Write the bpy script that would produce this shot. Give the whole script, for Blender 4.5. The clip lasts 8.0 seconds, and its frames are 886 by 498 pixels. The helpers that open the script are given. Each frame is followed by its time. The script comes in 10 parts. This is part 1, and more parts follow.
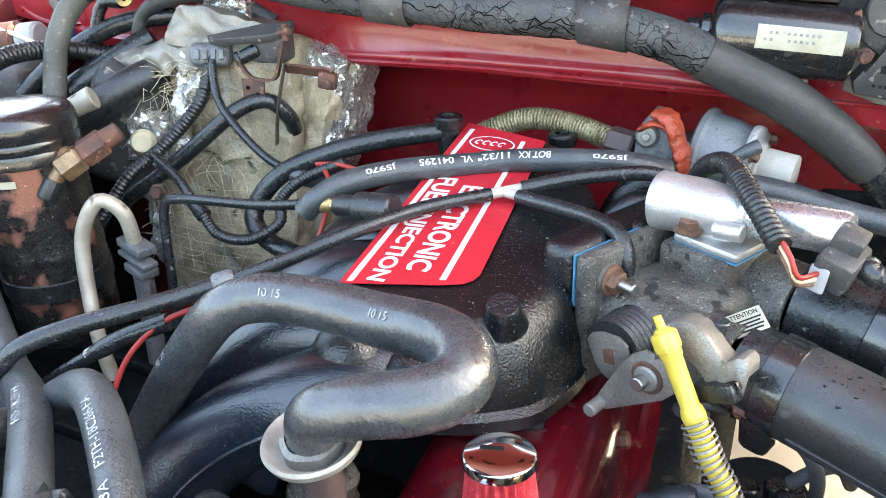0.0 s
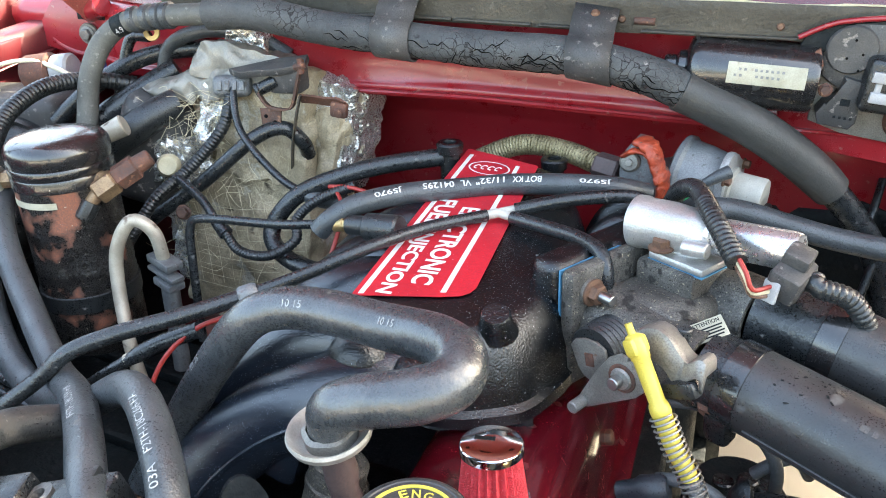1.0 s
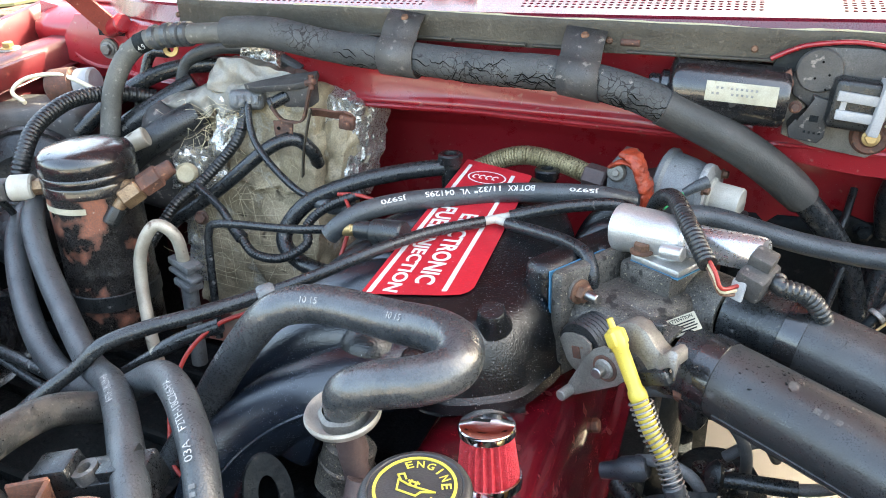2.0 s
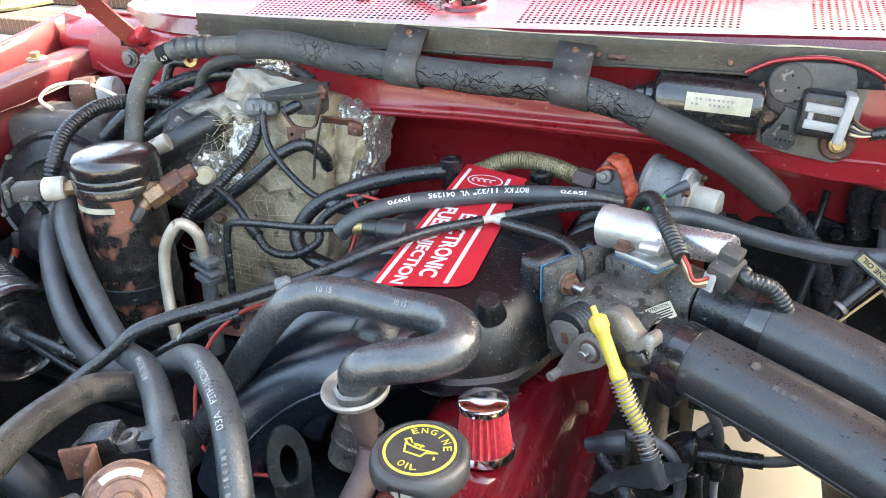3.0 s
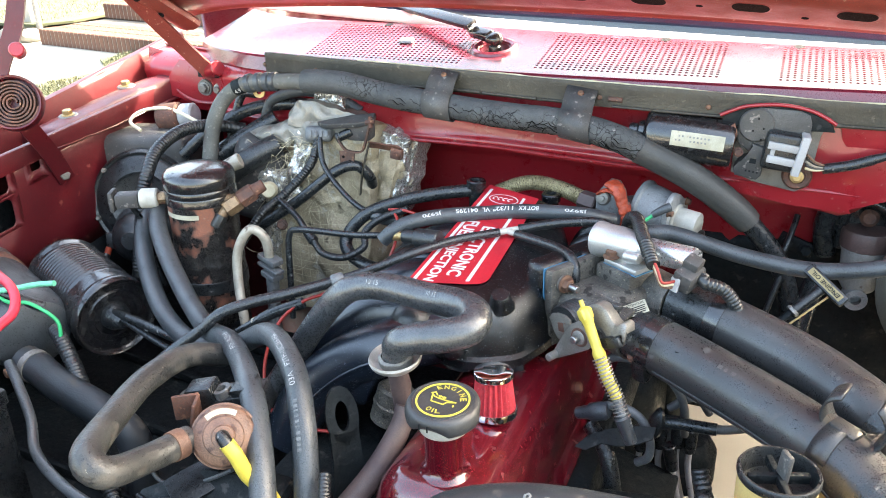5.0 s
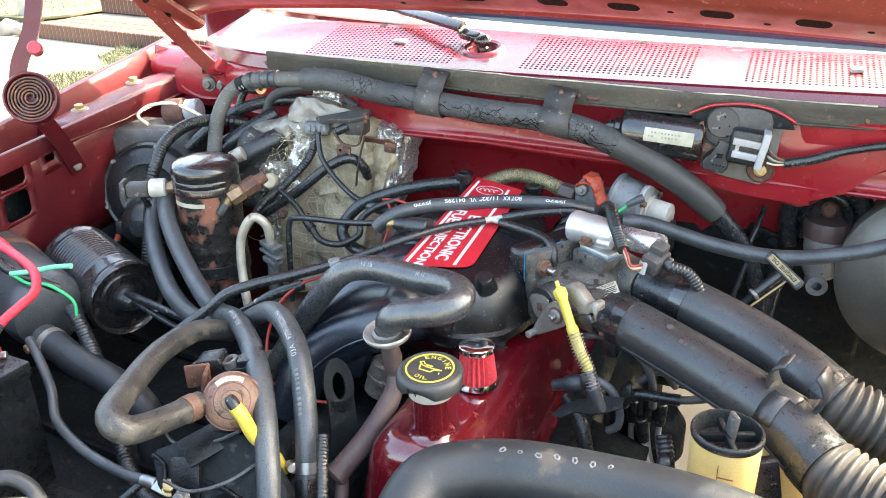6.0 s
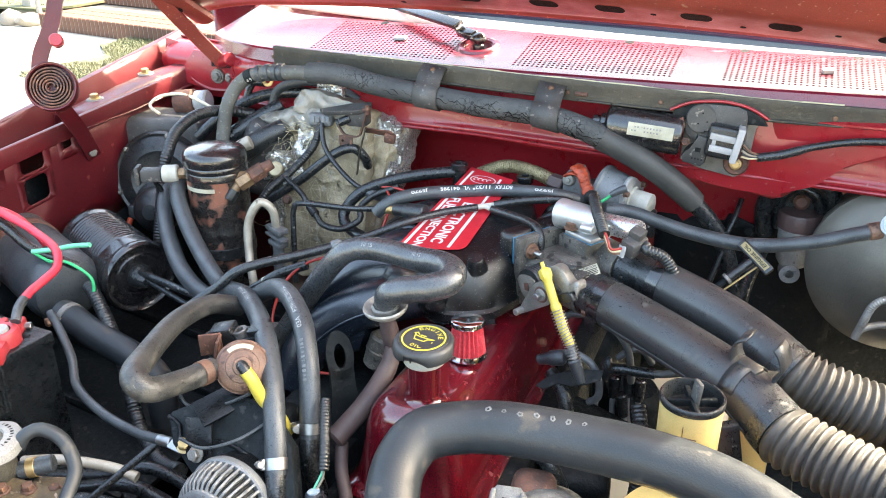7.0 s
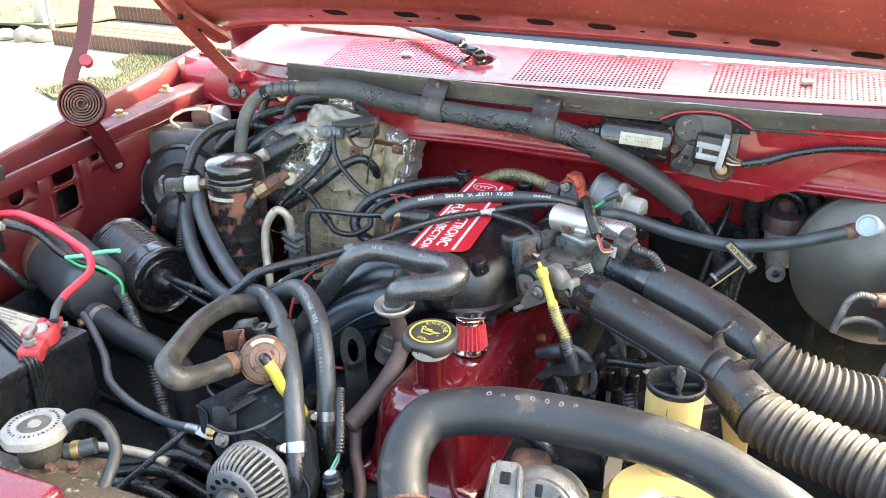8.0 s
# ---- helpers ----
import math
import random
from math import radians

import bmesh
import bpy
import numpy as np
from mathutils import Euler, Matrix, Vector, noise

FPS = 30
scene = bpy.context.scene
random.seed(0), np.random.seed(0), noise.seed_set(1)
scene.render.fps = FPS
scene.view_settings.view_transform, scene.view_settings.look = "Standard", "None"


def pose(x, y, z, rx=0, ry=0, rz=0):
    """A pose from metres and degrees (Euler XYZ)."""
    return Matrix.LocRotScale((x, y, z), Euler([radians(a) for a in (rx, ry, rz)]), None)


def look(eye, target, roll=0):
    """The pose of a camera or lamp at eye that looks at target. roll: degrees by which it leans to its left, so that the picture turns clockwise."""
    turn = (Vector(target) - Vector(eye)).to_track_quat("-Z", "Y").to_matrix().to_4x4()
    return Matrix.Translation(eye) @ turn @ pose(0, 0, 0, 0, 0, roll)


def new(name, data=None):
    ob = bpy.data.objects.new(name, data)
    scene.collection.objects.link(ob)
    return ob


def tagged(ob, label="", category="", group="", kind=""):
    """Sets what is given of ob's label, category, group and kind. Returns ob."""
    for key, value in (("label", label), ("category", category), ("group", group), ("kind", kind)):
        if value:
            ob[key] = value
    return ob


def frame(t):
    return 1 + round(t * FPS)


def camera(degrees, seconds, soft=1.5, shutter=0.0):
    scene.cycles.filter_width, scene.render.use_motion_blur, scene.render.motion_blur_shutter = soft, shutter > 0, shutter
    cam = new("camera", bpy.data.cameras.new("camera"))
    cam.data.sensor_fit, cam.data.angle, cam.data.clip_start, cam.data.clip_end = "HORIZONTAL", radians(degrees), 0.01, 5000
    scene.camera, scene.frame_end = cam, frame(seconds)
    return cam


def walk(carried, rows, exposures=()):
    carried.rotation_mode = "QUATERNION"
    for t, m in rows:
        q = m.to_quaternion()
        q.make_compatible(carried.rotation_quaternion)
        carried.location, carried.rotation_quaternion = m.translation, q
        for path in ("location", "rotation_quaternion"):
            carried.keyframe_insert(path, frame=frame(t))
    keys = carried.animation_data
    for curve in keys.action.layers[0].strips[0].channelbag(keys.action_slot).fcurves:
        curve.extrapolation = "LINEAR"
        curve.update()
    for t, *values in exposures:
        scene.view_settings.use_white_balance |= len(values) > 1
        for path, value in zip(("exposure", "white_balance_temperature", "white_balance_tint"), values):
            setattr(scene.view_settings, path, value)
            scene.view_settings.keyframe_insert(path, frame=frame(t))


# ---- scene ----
cam = camera(57.4, 8.0, soft=0.95)
PATH = [
    (0, (0.139, -0.002, 1.374), (-0.492, 1.676, 0.488), -2.2),
    (0.5, (0.155, -0.035, 1.395), (-0.487, 1.645, 0.519), -2.4),
    (1, (0.168, -0.066, 1.411), (-0.48, 1.621, 0.555), -2.4),
    (1.5, (0.179, -0.096, 1.425), (-0.469, 1.596, 0.577), -2.3),
    (3, (0.216, -0.199, 1.466), (-0.435, 1.497, 0.63), -2.1),
    (3.5, (0.233, -0.242, 1.481), (-0.43, 1.453, 0.652), -2.2),
    (4, (0.253, -0.293, 1.505), (-0.436, 1.398, 0.689), -1.9),
    (5.3, (0.308, -0.407, 1.553), (-0.422, 1.274, 0.75), -1.6),
    (5.5, (0.315, -0.424, 1.558), (-0.409, 1.257, 0.751), -1.4),
    (6, (0.34, -0.462, 1.569), (-0.373, 1.221, 0.756), -1.2),
    (6.5, (0.363, -0.501, 1.576), (-0.351, 1.178, 0.758), -0.9),
    (7, (0.378, -0.541, 1.587), (-0.328, 1.14, 0.765), -0.4),
    (7.5, (0.4, -0.581, 1.601), (-0.318, 1.099, 0.786), -0.8),
    (8, (0.418, -0.623, 1.614), (-0.31, 1.06, 0.815), -1.1),
]
walk(cam, [(t, look(eye, target, roll)) for t, eye, target, roll in PATH],
     exposures=[(0.0, 3.95, 7450, 4), (1.3, 3.72, 7450, 4), (4.0, 3.73, 7450, 4), (6.0, 3.72, 7450, 4), (8.0, 3.63, 7450, 4)])

# ---- world, sun, exposure ----
SUN_AZ, SUN_EL = 47.0, 42.0     # degrees: bearing from +y towards +x, and height
world = bpy.data.worlds.new("sky")
scene.world = world
world.use_nodes = True
wt = world.node_tree
sky = wt.nodes.new("ShaderNodeTexSky")
sky.sky_type, sky.sun_disc = "NISHITA", False
sky.sun_elevation, sky.sun_rotation = radians(SUN_EL), radians(SUN_AZ)
sky.air_density, sky.dust_density, sky.ozone_density = 1.0, 6.0, 0.8
wt.links.new(sky.outputs[0], wt.nodes["Background"].inputs[0])
wt.nodes["Background"].inputs[1].default_value = 0.15
sun = new("sun", bpy.data.lights.new("sun", "SUN"))
sun.data.energy, sun.data.angle, sun.data.color = 2.0, radians(0.5), (1.0, 0.95, 0.87)
sx, sy = math.sin(radians(SUN_AZ)), math.cos(radians(SUN_AZ))
sun.matrix_world = look((0, 0, 0), (-sx, -sy, -math.tan(radians(SUN_EL))))


# ---- materials ----
def mat(name, c1, c2=None, scale=14.0, rough=0.5, rough2=None, metal=0.0, bump=0.0, bscale=220.0,
        coat=0.0, spot=None, sscale=60.0, sthr=0.62, smetal=None, srough=0.8, transmission=0.0, detail=6.0,
        spot2=None, s2scale=300.0, s2thr=0.7, spec=0.5, grain=None, gscale=750.0, relief=0.0, rscale=45.0,
        coat_rough=0.08, coat_ior=1.5):
    """A surface: two tones in soft patches, fine grain as relief, and up to two kinds of specks or stains."""
    m = bpy.data.materials.new(name)
    m.use_nodes = True
    nt = m.node_tree
    nd, ln = nt.nodes, nt.links
    bs = nd["Principled BSDF"]
    tc = nd.new("ShaderNodeTexCoord")
    c2 = c2 or tuple(v * 0.72 for v in c1)
    if grain is None:
        grain = 0.10 if max(c1) > 0.3 else 0.3

    def noise_tex(sc, det, seed):
        mp = nd.new("ShaderNodeMapping")
        mp.inputs["Location"].default_value = (seed * 1.7, seed * 0.9, seed * 2.3)
        ln.new(tc.outputs["Object"], mp.inputs[0])
        n = nd.new("ShaderNodeTexNoise")
        n.inputs["Scale"].default_value, n.inputs["Detail"].default_value = sc, det
        ln.new(mp.outputs[0], n.inputs["Vector"])
        return n

    def ramp(src, a, b):
        r = nd.new("ShaderNodeMapRange")
        r.inputs["From Min"].default_value, r.inputs["From Max"].default_value = a, b
        ln.new(src, r.inputs["Value"])
        return r

    def mix(fac, a, b):
        x = nd.new("ShaderNodeMix")
        x.data_type = "RGBA"
        ln.new(fac, x.inputs[0])
        for k, v in ((6, a), (7, b)):
            if isinstance(v, tuple):
                x.inputs[k].default_value = (*v, 1)
            else:
                ln.new(v, x.inputs[k])
        return x.outputs[2]

    big = noise_tex(scale, detail, 0)
    fac = ramp(big.outputs["Fac"], 0.36, 0.64)
    col = mix(fac.outputs[0], c1, c2)
    r2 = rough if rough2 is None else rough2
    fine = noise_tex(scale * 7, 4, 3)
    rr = ramp(fine.outputs["Fac"], 0.3, 0.7)
    rr.inputs["To Min"].default_value, rr.inputs["To Max"].default_value = rough, r2
    rough_out = rr.outputs[0]
    metal_out = None
    for colour, sc, thr in ((spot, sscale, sthr), (spot2, s2scale, s2thr)):
        if not colour:
            continue
        sn = noise_tex(sc, 5, sc)
        sm = ramp(sn.outputs["Fac"], thr, thr + 0.06)
        col = mix(sm.outputs[0], col, colour)
        mr = nd.new("ShaderNodeMix")
        ln.new(sm.outputs[0], mr.inputs[0])
        ln.new(rough_out, mr.inputs[2])
        mr.inputs[3].default_value = srough
        rough_out = mr.outputs[0]
        if metal > 0:
            mm = nd.new("ShaderNodeMix")
            ln.new(sm.outputs[0], mm.inputs[0])
            mm.inputs[2].default_value, mm.inputs[3].default_value = metal, smetal or 0.0
            if metal_out is None:
                metal_out = mm.outputs[0]
    if grain:
        gn = noise_tex(gscale, 3, 11)
        gr = ramp(gn.outputs["Fac"], 0.32, 0.68)
        gr.inputs["To Min"].default_value, gr.inputs["To Max"].default_value = 1 - grain, 1 + grain
        gm = nd.new("ShaderNodeVectorMath")
        gm.operation = "SCALE"
        ln.new(col, gm.inputs[0])
        ln.new(gr.outputs[0], gm.inputs["Scale"])
        col = gm.outputs[0]
        gq = nd.new("ShaderNodeMath")
        gq.operation = "MULTIPLY"
        ln.new(rough_out, gq.inputs[0])
        ln.new(gr.outputs[0], gq.inputs[1])
        rough_out = gq.outputs[0]
    bs.inputs["Specular IOR Level"].default_value = spec
    ln.new(col, bs.inputs["Base Color"])
    ln.new(rough_out, bs.inputs["Roughness"])
    if metal_out is not None:
        ln.new(metal_out, bs.inputs["Metallic"])
    else:
        bs.inputs["Metallic"].default_value = metal
    bs.inputs["Coat Weight"].default_value = coat
    bs.inputs["Coat Roughness"].default_value, bs.inputs["Coat IOR"].default_value = coat_rough, coat_ior
    bs.inputs["Transmission Weight"].default_value = transmission
    if bump:
        bn = noise_tex(bscale, 3, 7)
        bp = nd.new("ShaderNodeBump")
        bp.inputs["Strength"].default_value, bp.inputs["Distance"].default_value = bump, 0.002
        ln.new(bn.outputs["Fac"], bp.inputs["Height"])
        if relief:
            rn = noise_tex(rscale, 4, 17)
            b2 = nd.new("ShaderNodeBump")
            b2.inputs["Strength"].default_value, b2.inputs["Distance"].default_value = relief, 0.006
            ln.new(rn.outputs["Fac"], b2.inputs["Height"])
            ln.new(b2.outputs[0], bp.inputs["Normal"])
        ln.new(bp.outputs[0], bs.inputs["Normal"])
    return m


DUST = (0.30, 0.28, 0.26)
M = {
    # same truck paint, lighter here and darker below for panels lying in shade
    "red": mat("red_paint", (0.32, 0.015, 0.023), (0.23, 0.009, 0.015), 5, 0.24, 0.42, coat=0.4, spot=(0.34, 0.12, 0.10), sscale=90, sthr=0.67, spot2=DUST, s2scale=420, s2thr=0.70, bump=0.08, bscale=120, relief=0.12, rscale=9),
    "red_shaded": mat("red_paint_dusty_shaded", (0.105, 0.0062, 0.0105), (0.068, 0.0038, 0.007), 6, 0.36, 0.55, coat=0.1, spot=(0.20, 0.06, 0.05), sscale=45, sthr=0.67, spot2=(0.22, 0.17, 0.15), s2scale=350, s2thr=0.71, bump=0.10, bscale=90, relief=0.25, rscale=11),
    "red_faded": mat("red_paint_faded", (0.23, 0.045, 0.032), (0.16, 0.024, 0.018), 4, 0.38, 0.6, coat=0.1, spot=(0.32, 0.17, 0.12), sscale=120, sthr=0.64, spot2=(0.46, 0.32, 0.24), s2scale=260, s2thr=0.70, bump=0.15, bscale=160, relief=0.12, rscale=8),
    "red_cover": mat("red_metallic_cover", (0.092, 0.0032, 0.008), (0.062, 0.0022, 0.006), 8, 0.13, 0.24, coat=1.0, spot=(0.55, 0.42, 0.40), sscale=900, sthr=0.73, bump=0.12, bscale=300, relief=0.08, rscale=30, spot2=(0.10, 0.02, 0.02), s2scale=60, s2thr=0.66),
    "red_cowl": mat("red_cowl_paint", (0.15, 0.010, 0.026), (0.11, 0.007, 0.018), 4, 0.26, 0.36, coat=0.7, coat_rough=0.15, coat_ior=1.48, spot2=DUST, s2scale=300, s2thr=0.70, spot=(0.24, 0.06, 0.09), sscale=30, sthr=0.66),
    "crinkle": mat("black_crinkle_paint", (0.0030, 0.0038, 0.0048), (0.0065, 0.0078, 0.0095), 18, 0.12, 0.22, bump=0.42, bscale=520, spot=(0.42, 0.42, 0.42), sscale=900, sthr=0.675, spot2=(0.09, 0.09, 0.09), s2scale=160, s2thr=0.70, spec=0.6, grain=0.4, gscale=900, relief=0.06, rscale=60),
    "black_blue": mat("black_enamel_paint", (0.0045, 0.0068, 0.0105), (0.010, 0.0155, 0.025), 11, 0.15, 0.24, bump=0.28, bscale=600, spot=(0.24, 0.24, 0.25), sscale=950, sthr=0.69, spec=0.9, grain=0.35, relief=0.05, rscale=30),
    "rubber": mat("black_rubber", (0.0085, 0.0102, 0.0115), (0.018, 0.0208, 0.0228), 20, 0.22, 0.40, bump=0.25, bscale=300, spot=(0.11, 0.11, 0.105), sscale=130, sthr=0.66, spec=0.6, grain=0.35, spot2=(0.30, 0.29, 0.28), s2scale=800, s2thr=0.71, relief=0.10, rscale=60),
    "rubber_grey": mat("greyed_rubber", (0.030, 0.035, 0.039), (0.054, 0.061, 0.066), 24, 0.29, 0.46, bump=0.3, bscale=420, spot=(0.095, 0.096, 0.092), sscale=110, sthr=0.67, spec=0.6, grain=0.3, spot2=(0.020, 0.021, 0.022), s2scale=170, s2thr=0.70, relief=0.12, rscale=70),
    "rubber_worn": mat("worn_brownish_hose", (0.040, 0.040, 0.038), (0.020, 0.021, 0.021), 34, 0.34, 0.52, bump=0.3, bscale=420, spot=(0.056, 0.052, 0.045), sscale=38, sthr=0.55, spec=0.6, grain=0.4, relief=0.14, rscale=70, spot2=(0.20, 0.18, 0.15), s2scale=420, s2thr=0.67),
    "rubber_shiny": mat("shiny_rubber_hose", (0.026, 0.029, 0.032), (0.042, 0.046, 0.050), 40, 0.24, 0.34, bump=0.12, bscale=420, spot=(0.10, 0.092, 0.08), sscale=60, sthr=0.70, spec=0.9, grain=0.2, relief=0.16, rscale=70, spot2=(0.20, 0.20, 0.19), s2scale=600, s2thr=0.74),
    "foam": mat("cracked_foam", (0.038, 0.041, 0.043), (0.062, 0.065, 0.065), 26, 0.6, 0.8, bump=0.6, bscale=380, spot=(0.012, 0.012, 0.012), sscale=55, sthr=0.70, grain=0.4, spot2=(0.20, 0.19, 0.17), s2scale=90, s2thr=0.68),
    "plastic": mat("black_plastic", (0.0075, 0.0088, 0.0098), (0.016, 0.0185, 0.0200), 14, 0.26, 0.46, bump=0.2, bscale=500, spot=(0.13, 0.125, 0.12), sscale=190, sthr=0.67, spec=0.6, grain=0.4, relief=0.1),
    "plastic_dusty": mat("dusty_black_plastic", (0.030, 0.030, 0.031), (0.070, 0.068, 0.065), 11, 0.42, 0.66, bump=0.25, bscale=420, spot=(0.18, 0.165, 0.15), sscale=110, sthr=0.62, grain=0.4, spot2=(0.32, 0.30, 0.27), s2scale=420, s2thr=0.70),
    "duct": mat("duct_plastic", (0.020, 0.0205, 0.0215), (0.034, 0.0345, 0.0355), 9, 0.28, 0.44, bump=0.12, bscale=380, spot=(0.11, 0.105, 0.10), sscale=420, sthr=0.71, spec=0.6, grain=0.3, spot2=(0.070, 0.068, 0.066), s2scale=40, s2thr=0.65, relief=0.08, rscale=20),
    "gloss_black": mat("gloss_black_paint", (0.006, 0.006, 0.007), (0.014, 0.014, 0.015), 10, 0.16, 0.30, coat=0.4, spot=(0.24, 0.21, 0.18), sscale=300, sthr=0.69, spec=0.7, spot2=(0.022, 0.022, 0.022), s2scale=60, s2thr=0.66, bump=0.1, bscale=200),
    "black_rusty": mat("black_paint_rusting", (0.010, 0.009, 0.009), (0.020, 0.018, 0.017), 12, 0.20, 0.35, spot=(0.20, 0.075, 0.045), sscale=16, sthr=0.56, spot2=(0.36, 0.30, 0.24), s2scale=300, s2thr=0.68, bump=0.4, bscale=240, spec=0.7, grain=0.45, relief=0.2),
    "rust": mat("rusty_steel", (0.13, 0.055, 0.036), (0.065, 0.034, 0.026), 55, 0.7, 0.9, bump=0.5, bscale=300, spot=(0.22, 0.11, 0.065), sscale=140, sthr=0.62, grain=0.4),
    "brown": mat("brown_coated_steel", (0.19, 0.105, 0.068), (0.11, 0.058, 0.04), 34, 0.42, 0.62, bump=0.4, bscale=300, spot=(0.06, 0.03, 0.024), sscale=60, sthr=0.60, grain=0.35),
    "brown_dark": mat("dark_rusty_tube", (0.055, 0.035, 0.035), (0.075, 0.05, 0.045), 30, 0.5, 0.7, bump=0.2, bscale=220),
    "bolt": mat("rusty_bolt", (0.20, 0.11, 0.07), (0.12, 0.07, 0.05), 120, 0.55, 0.7, metal=0.5, bump=0.2, bscale=300),
    "brass_old": mat("tarnished_brass", (0.30, 0.20, 0.115), (0.17, 0.11, 0.065), 70, 0.38, 0.55, metal=0.6, spot=(0.10, 0.05, 0.03), sscale=110, sthr=0.60),
    "rust_dark": mat("dark_rust", (0.085, 0.040, 0.026), (0.045, 0.024, 0.018), 60, 0.7, 0.9, bump=0.5, bscale=300, spot=(0.16, 0.08, 0.045), sscale=140, sthr=0.64, grain=0.4),
    "cap_plastic": mat("matt_black_cap_plastic", (0.024, 0.025, 0.0265), (0.034, 0.035, 0.0365), 30, 0.38, 0.5, bump=0.2, bscale=700, grain=0.2),
    "print_mid": mat("worn_white_print", (0.42, 0.42, 0.41), (0.22, 0.22, 0.22), 220, 0.5, 0.65, spot=(0.07, 0.07, 0.07), sscale=420, sthr=0.60),
    "hose_dusty": mat("dusty_grey_hose", (0.105, 0.104, 0.092), (0.068, 0.068, 0.061), 30, 0.55, 0.7, bump=0.25, bscale=420, spot=(0.19, 0.185, 0.165), sscale=120, sthr=0.62, grain=0.3),
    "lead_grey": mat("grey_lead_rubber", (0.105, 0.11, 0.115), (0.07, 0.074, 0.078), 40, 0.4, 0.55, bump=0.1, bscale=300, spot=(0.17, 0.165, 0.155), sscale=130, sthr=0.66),
    "lead_dark": mat("blue_grey_boot_rubber", (0.030, 0.036, 0.044), (0.020, 0.024, 0.030), 30, 0.3, 0.45, bump=0.1, bscale=300),
    "print_dim": mat("dim_worn_print", (0.14, 0.145, 0.145), (0.085, 0.088, 0.088), 200, 0.5, 0.65),
    "sleeve_dusty": mat("dusty_rubber_sleeve", (0.034, 0.034, 0.032), (0.054, 0.052, 0.048), 16, 0.42, 0.60, bump=0.25, bscale=420, spot=(0.105, 0.10, 0.09), sscale=420, sthr=0.70, grain=0.35, relief=0.08, rscale=40),
    "gold": mat("zinc_yellow_steel", (0.50, 0.36, 0.16), (0.36, 0.26, 0.13), 60, 0.35, 0.5, metal=0.8),
    "steel": mat("bright_steel", (0.40, 0.40, 0.395), (0.28, 0.28, 0.275), 60, 0.30, 0.46, metal=1.0, spot=(0.2, 0.15, 0.11), sscale=90, sthr=0.72),
    "steel_dull": mat("dull_steel", (0.30, 0.29, 0.27), (0.20, 0.19, 0.175), 40, 0.5, 0.65, metal=0.7, spot=(0.16, 0.11, 0.08), sscale=80, sthr=0.68, bump=0.1),
    "chrome": mat("chrome", (0.80, 0.80, 0.81), (0.74, 0.74, 0.75), 10, 0.06, 0.10, metal=1.0, grain=0),
    "alu": mat("cast_aluminium", (0.54, 0.54, 0.53), (0.44, 0.44, 0.43), 30, 0.30, 0.44, metal=0.7, bump=0.25, bscale=600, spot=(0.42, 0.40, 0.37), sscale=240, sthr=0.70, grain=0.12),
    "alu_smooth": mat("turned_aluminium", (0.56, 0.555, 0.56), (0.47, 0.465, 0.47), 30, 0.24, 0.34, metal=0.8, spot=(0.5, 0.47, 0.44), sscale=200, sthr=0.72, grain=0.08),
    "alu_dirty": mat("dirty_cast_aluminium", (0.13, 0.122, 0.108), (0.055, 0.051, 0.046), 30, 0.38, 0.65, metal=0.35, bump=0.7, bscale=420, spot=(0.26, 0.23, 0.16), sscale=420, sthr=0.62, spot2=(0.03, 0.028, 0.026), s2scale=60, s2thr=0.60, grain=0.5),
    "alu_grey": mat("grey_cast_housing", (0.40, 0.40, 0.39), (0.27, 0.27, 0.265), 24, 0.42, 0.6, metal=0.4, bump=0.4, bscale=420, spot=(0.18, 0.16, 0.14), sscale=120, sthr=0.65, grain=0.2),
    # near black, stands for the unlit depth of slots, holes and cracks
    "void": mat("cavity_shade", (0.0025, 0.0025, 0.0025), (0.004, 0.004, 0.004), 20, 0.8, 0.95, spec=0.1),
    "case_grey": mat("weathered_grey_casting", (0.18, 0.19, 0.195), (0.105, 0.11, 0.115), 30, 0.42, 0.6, metal=0.4, bump=0.5, bscale=420, spot=(0.09, 0.085, 0.08), sscale=110, sthr=0.62, grain=0.25, spot2=(0.34, 0.34, 0.33), s2scale=300, s2thr=0.66),
    "hose_smooth": mat("smooth_hose_rubber", (0.012, 0.0150, 0.018), (0.021, 0.025, 0.029), 10, 0.40, 0.55, bump=0.15, bscale=420, spot=(0.12, 0.12, 0.12), sscale=700, sthr=0.72, spec=0.45, grain=0.3, relief=0.06, rscale=30, spot2=(0.060, 0.055, 0.048), s2scale=26, s2thr=0.63),
    "cream_face": mat("yellowed_face", (0.34, 0.27, 0.12), (0.26, 0.20, 0.09), 60, 0.5, 0.6, spot=(0.10, 0.08, 0.05), sscale=200, sthr=0.62),
    "cast_black": mat("black_cast_bracket", (0.0032, 0.0038, 0.0048), (0.0060, 0.0068, 0.0082), 14, 0.26, 0.40, bump=0.3, bscale=300, spot=(0.12, 0.11, 0.10), sscale=420, sthr=0.69, spec=0.35, grain=0.3),
    # lifted tone: the flare haze over the booster is in this colour
    "booster": mat("booster_steel_flare_haze", (0.145, 0.134, 0.112), (0.10, 0.092, 0.078), 7, 0.34, 0.5, metal=0.2, bump=0.1, bscale=300, spot=(0.17, 0.15, 0.12), sscale=40, sthr=0.66, grain=0.3, spot2=(0.20, 0.18, 0.15), s2scale=500, s2thr=0.72),
    "pale_blue": mat("pale_blue_plastic", (0.36, 0.43, 0.47), (0.30, 0.36, 0.40), 40, 0.4, 0.55),
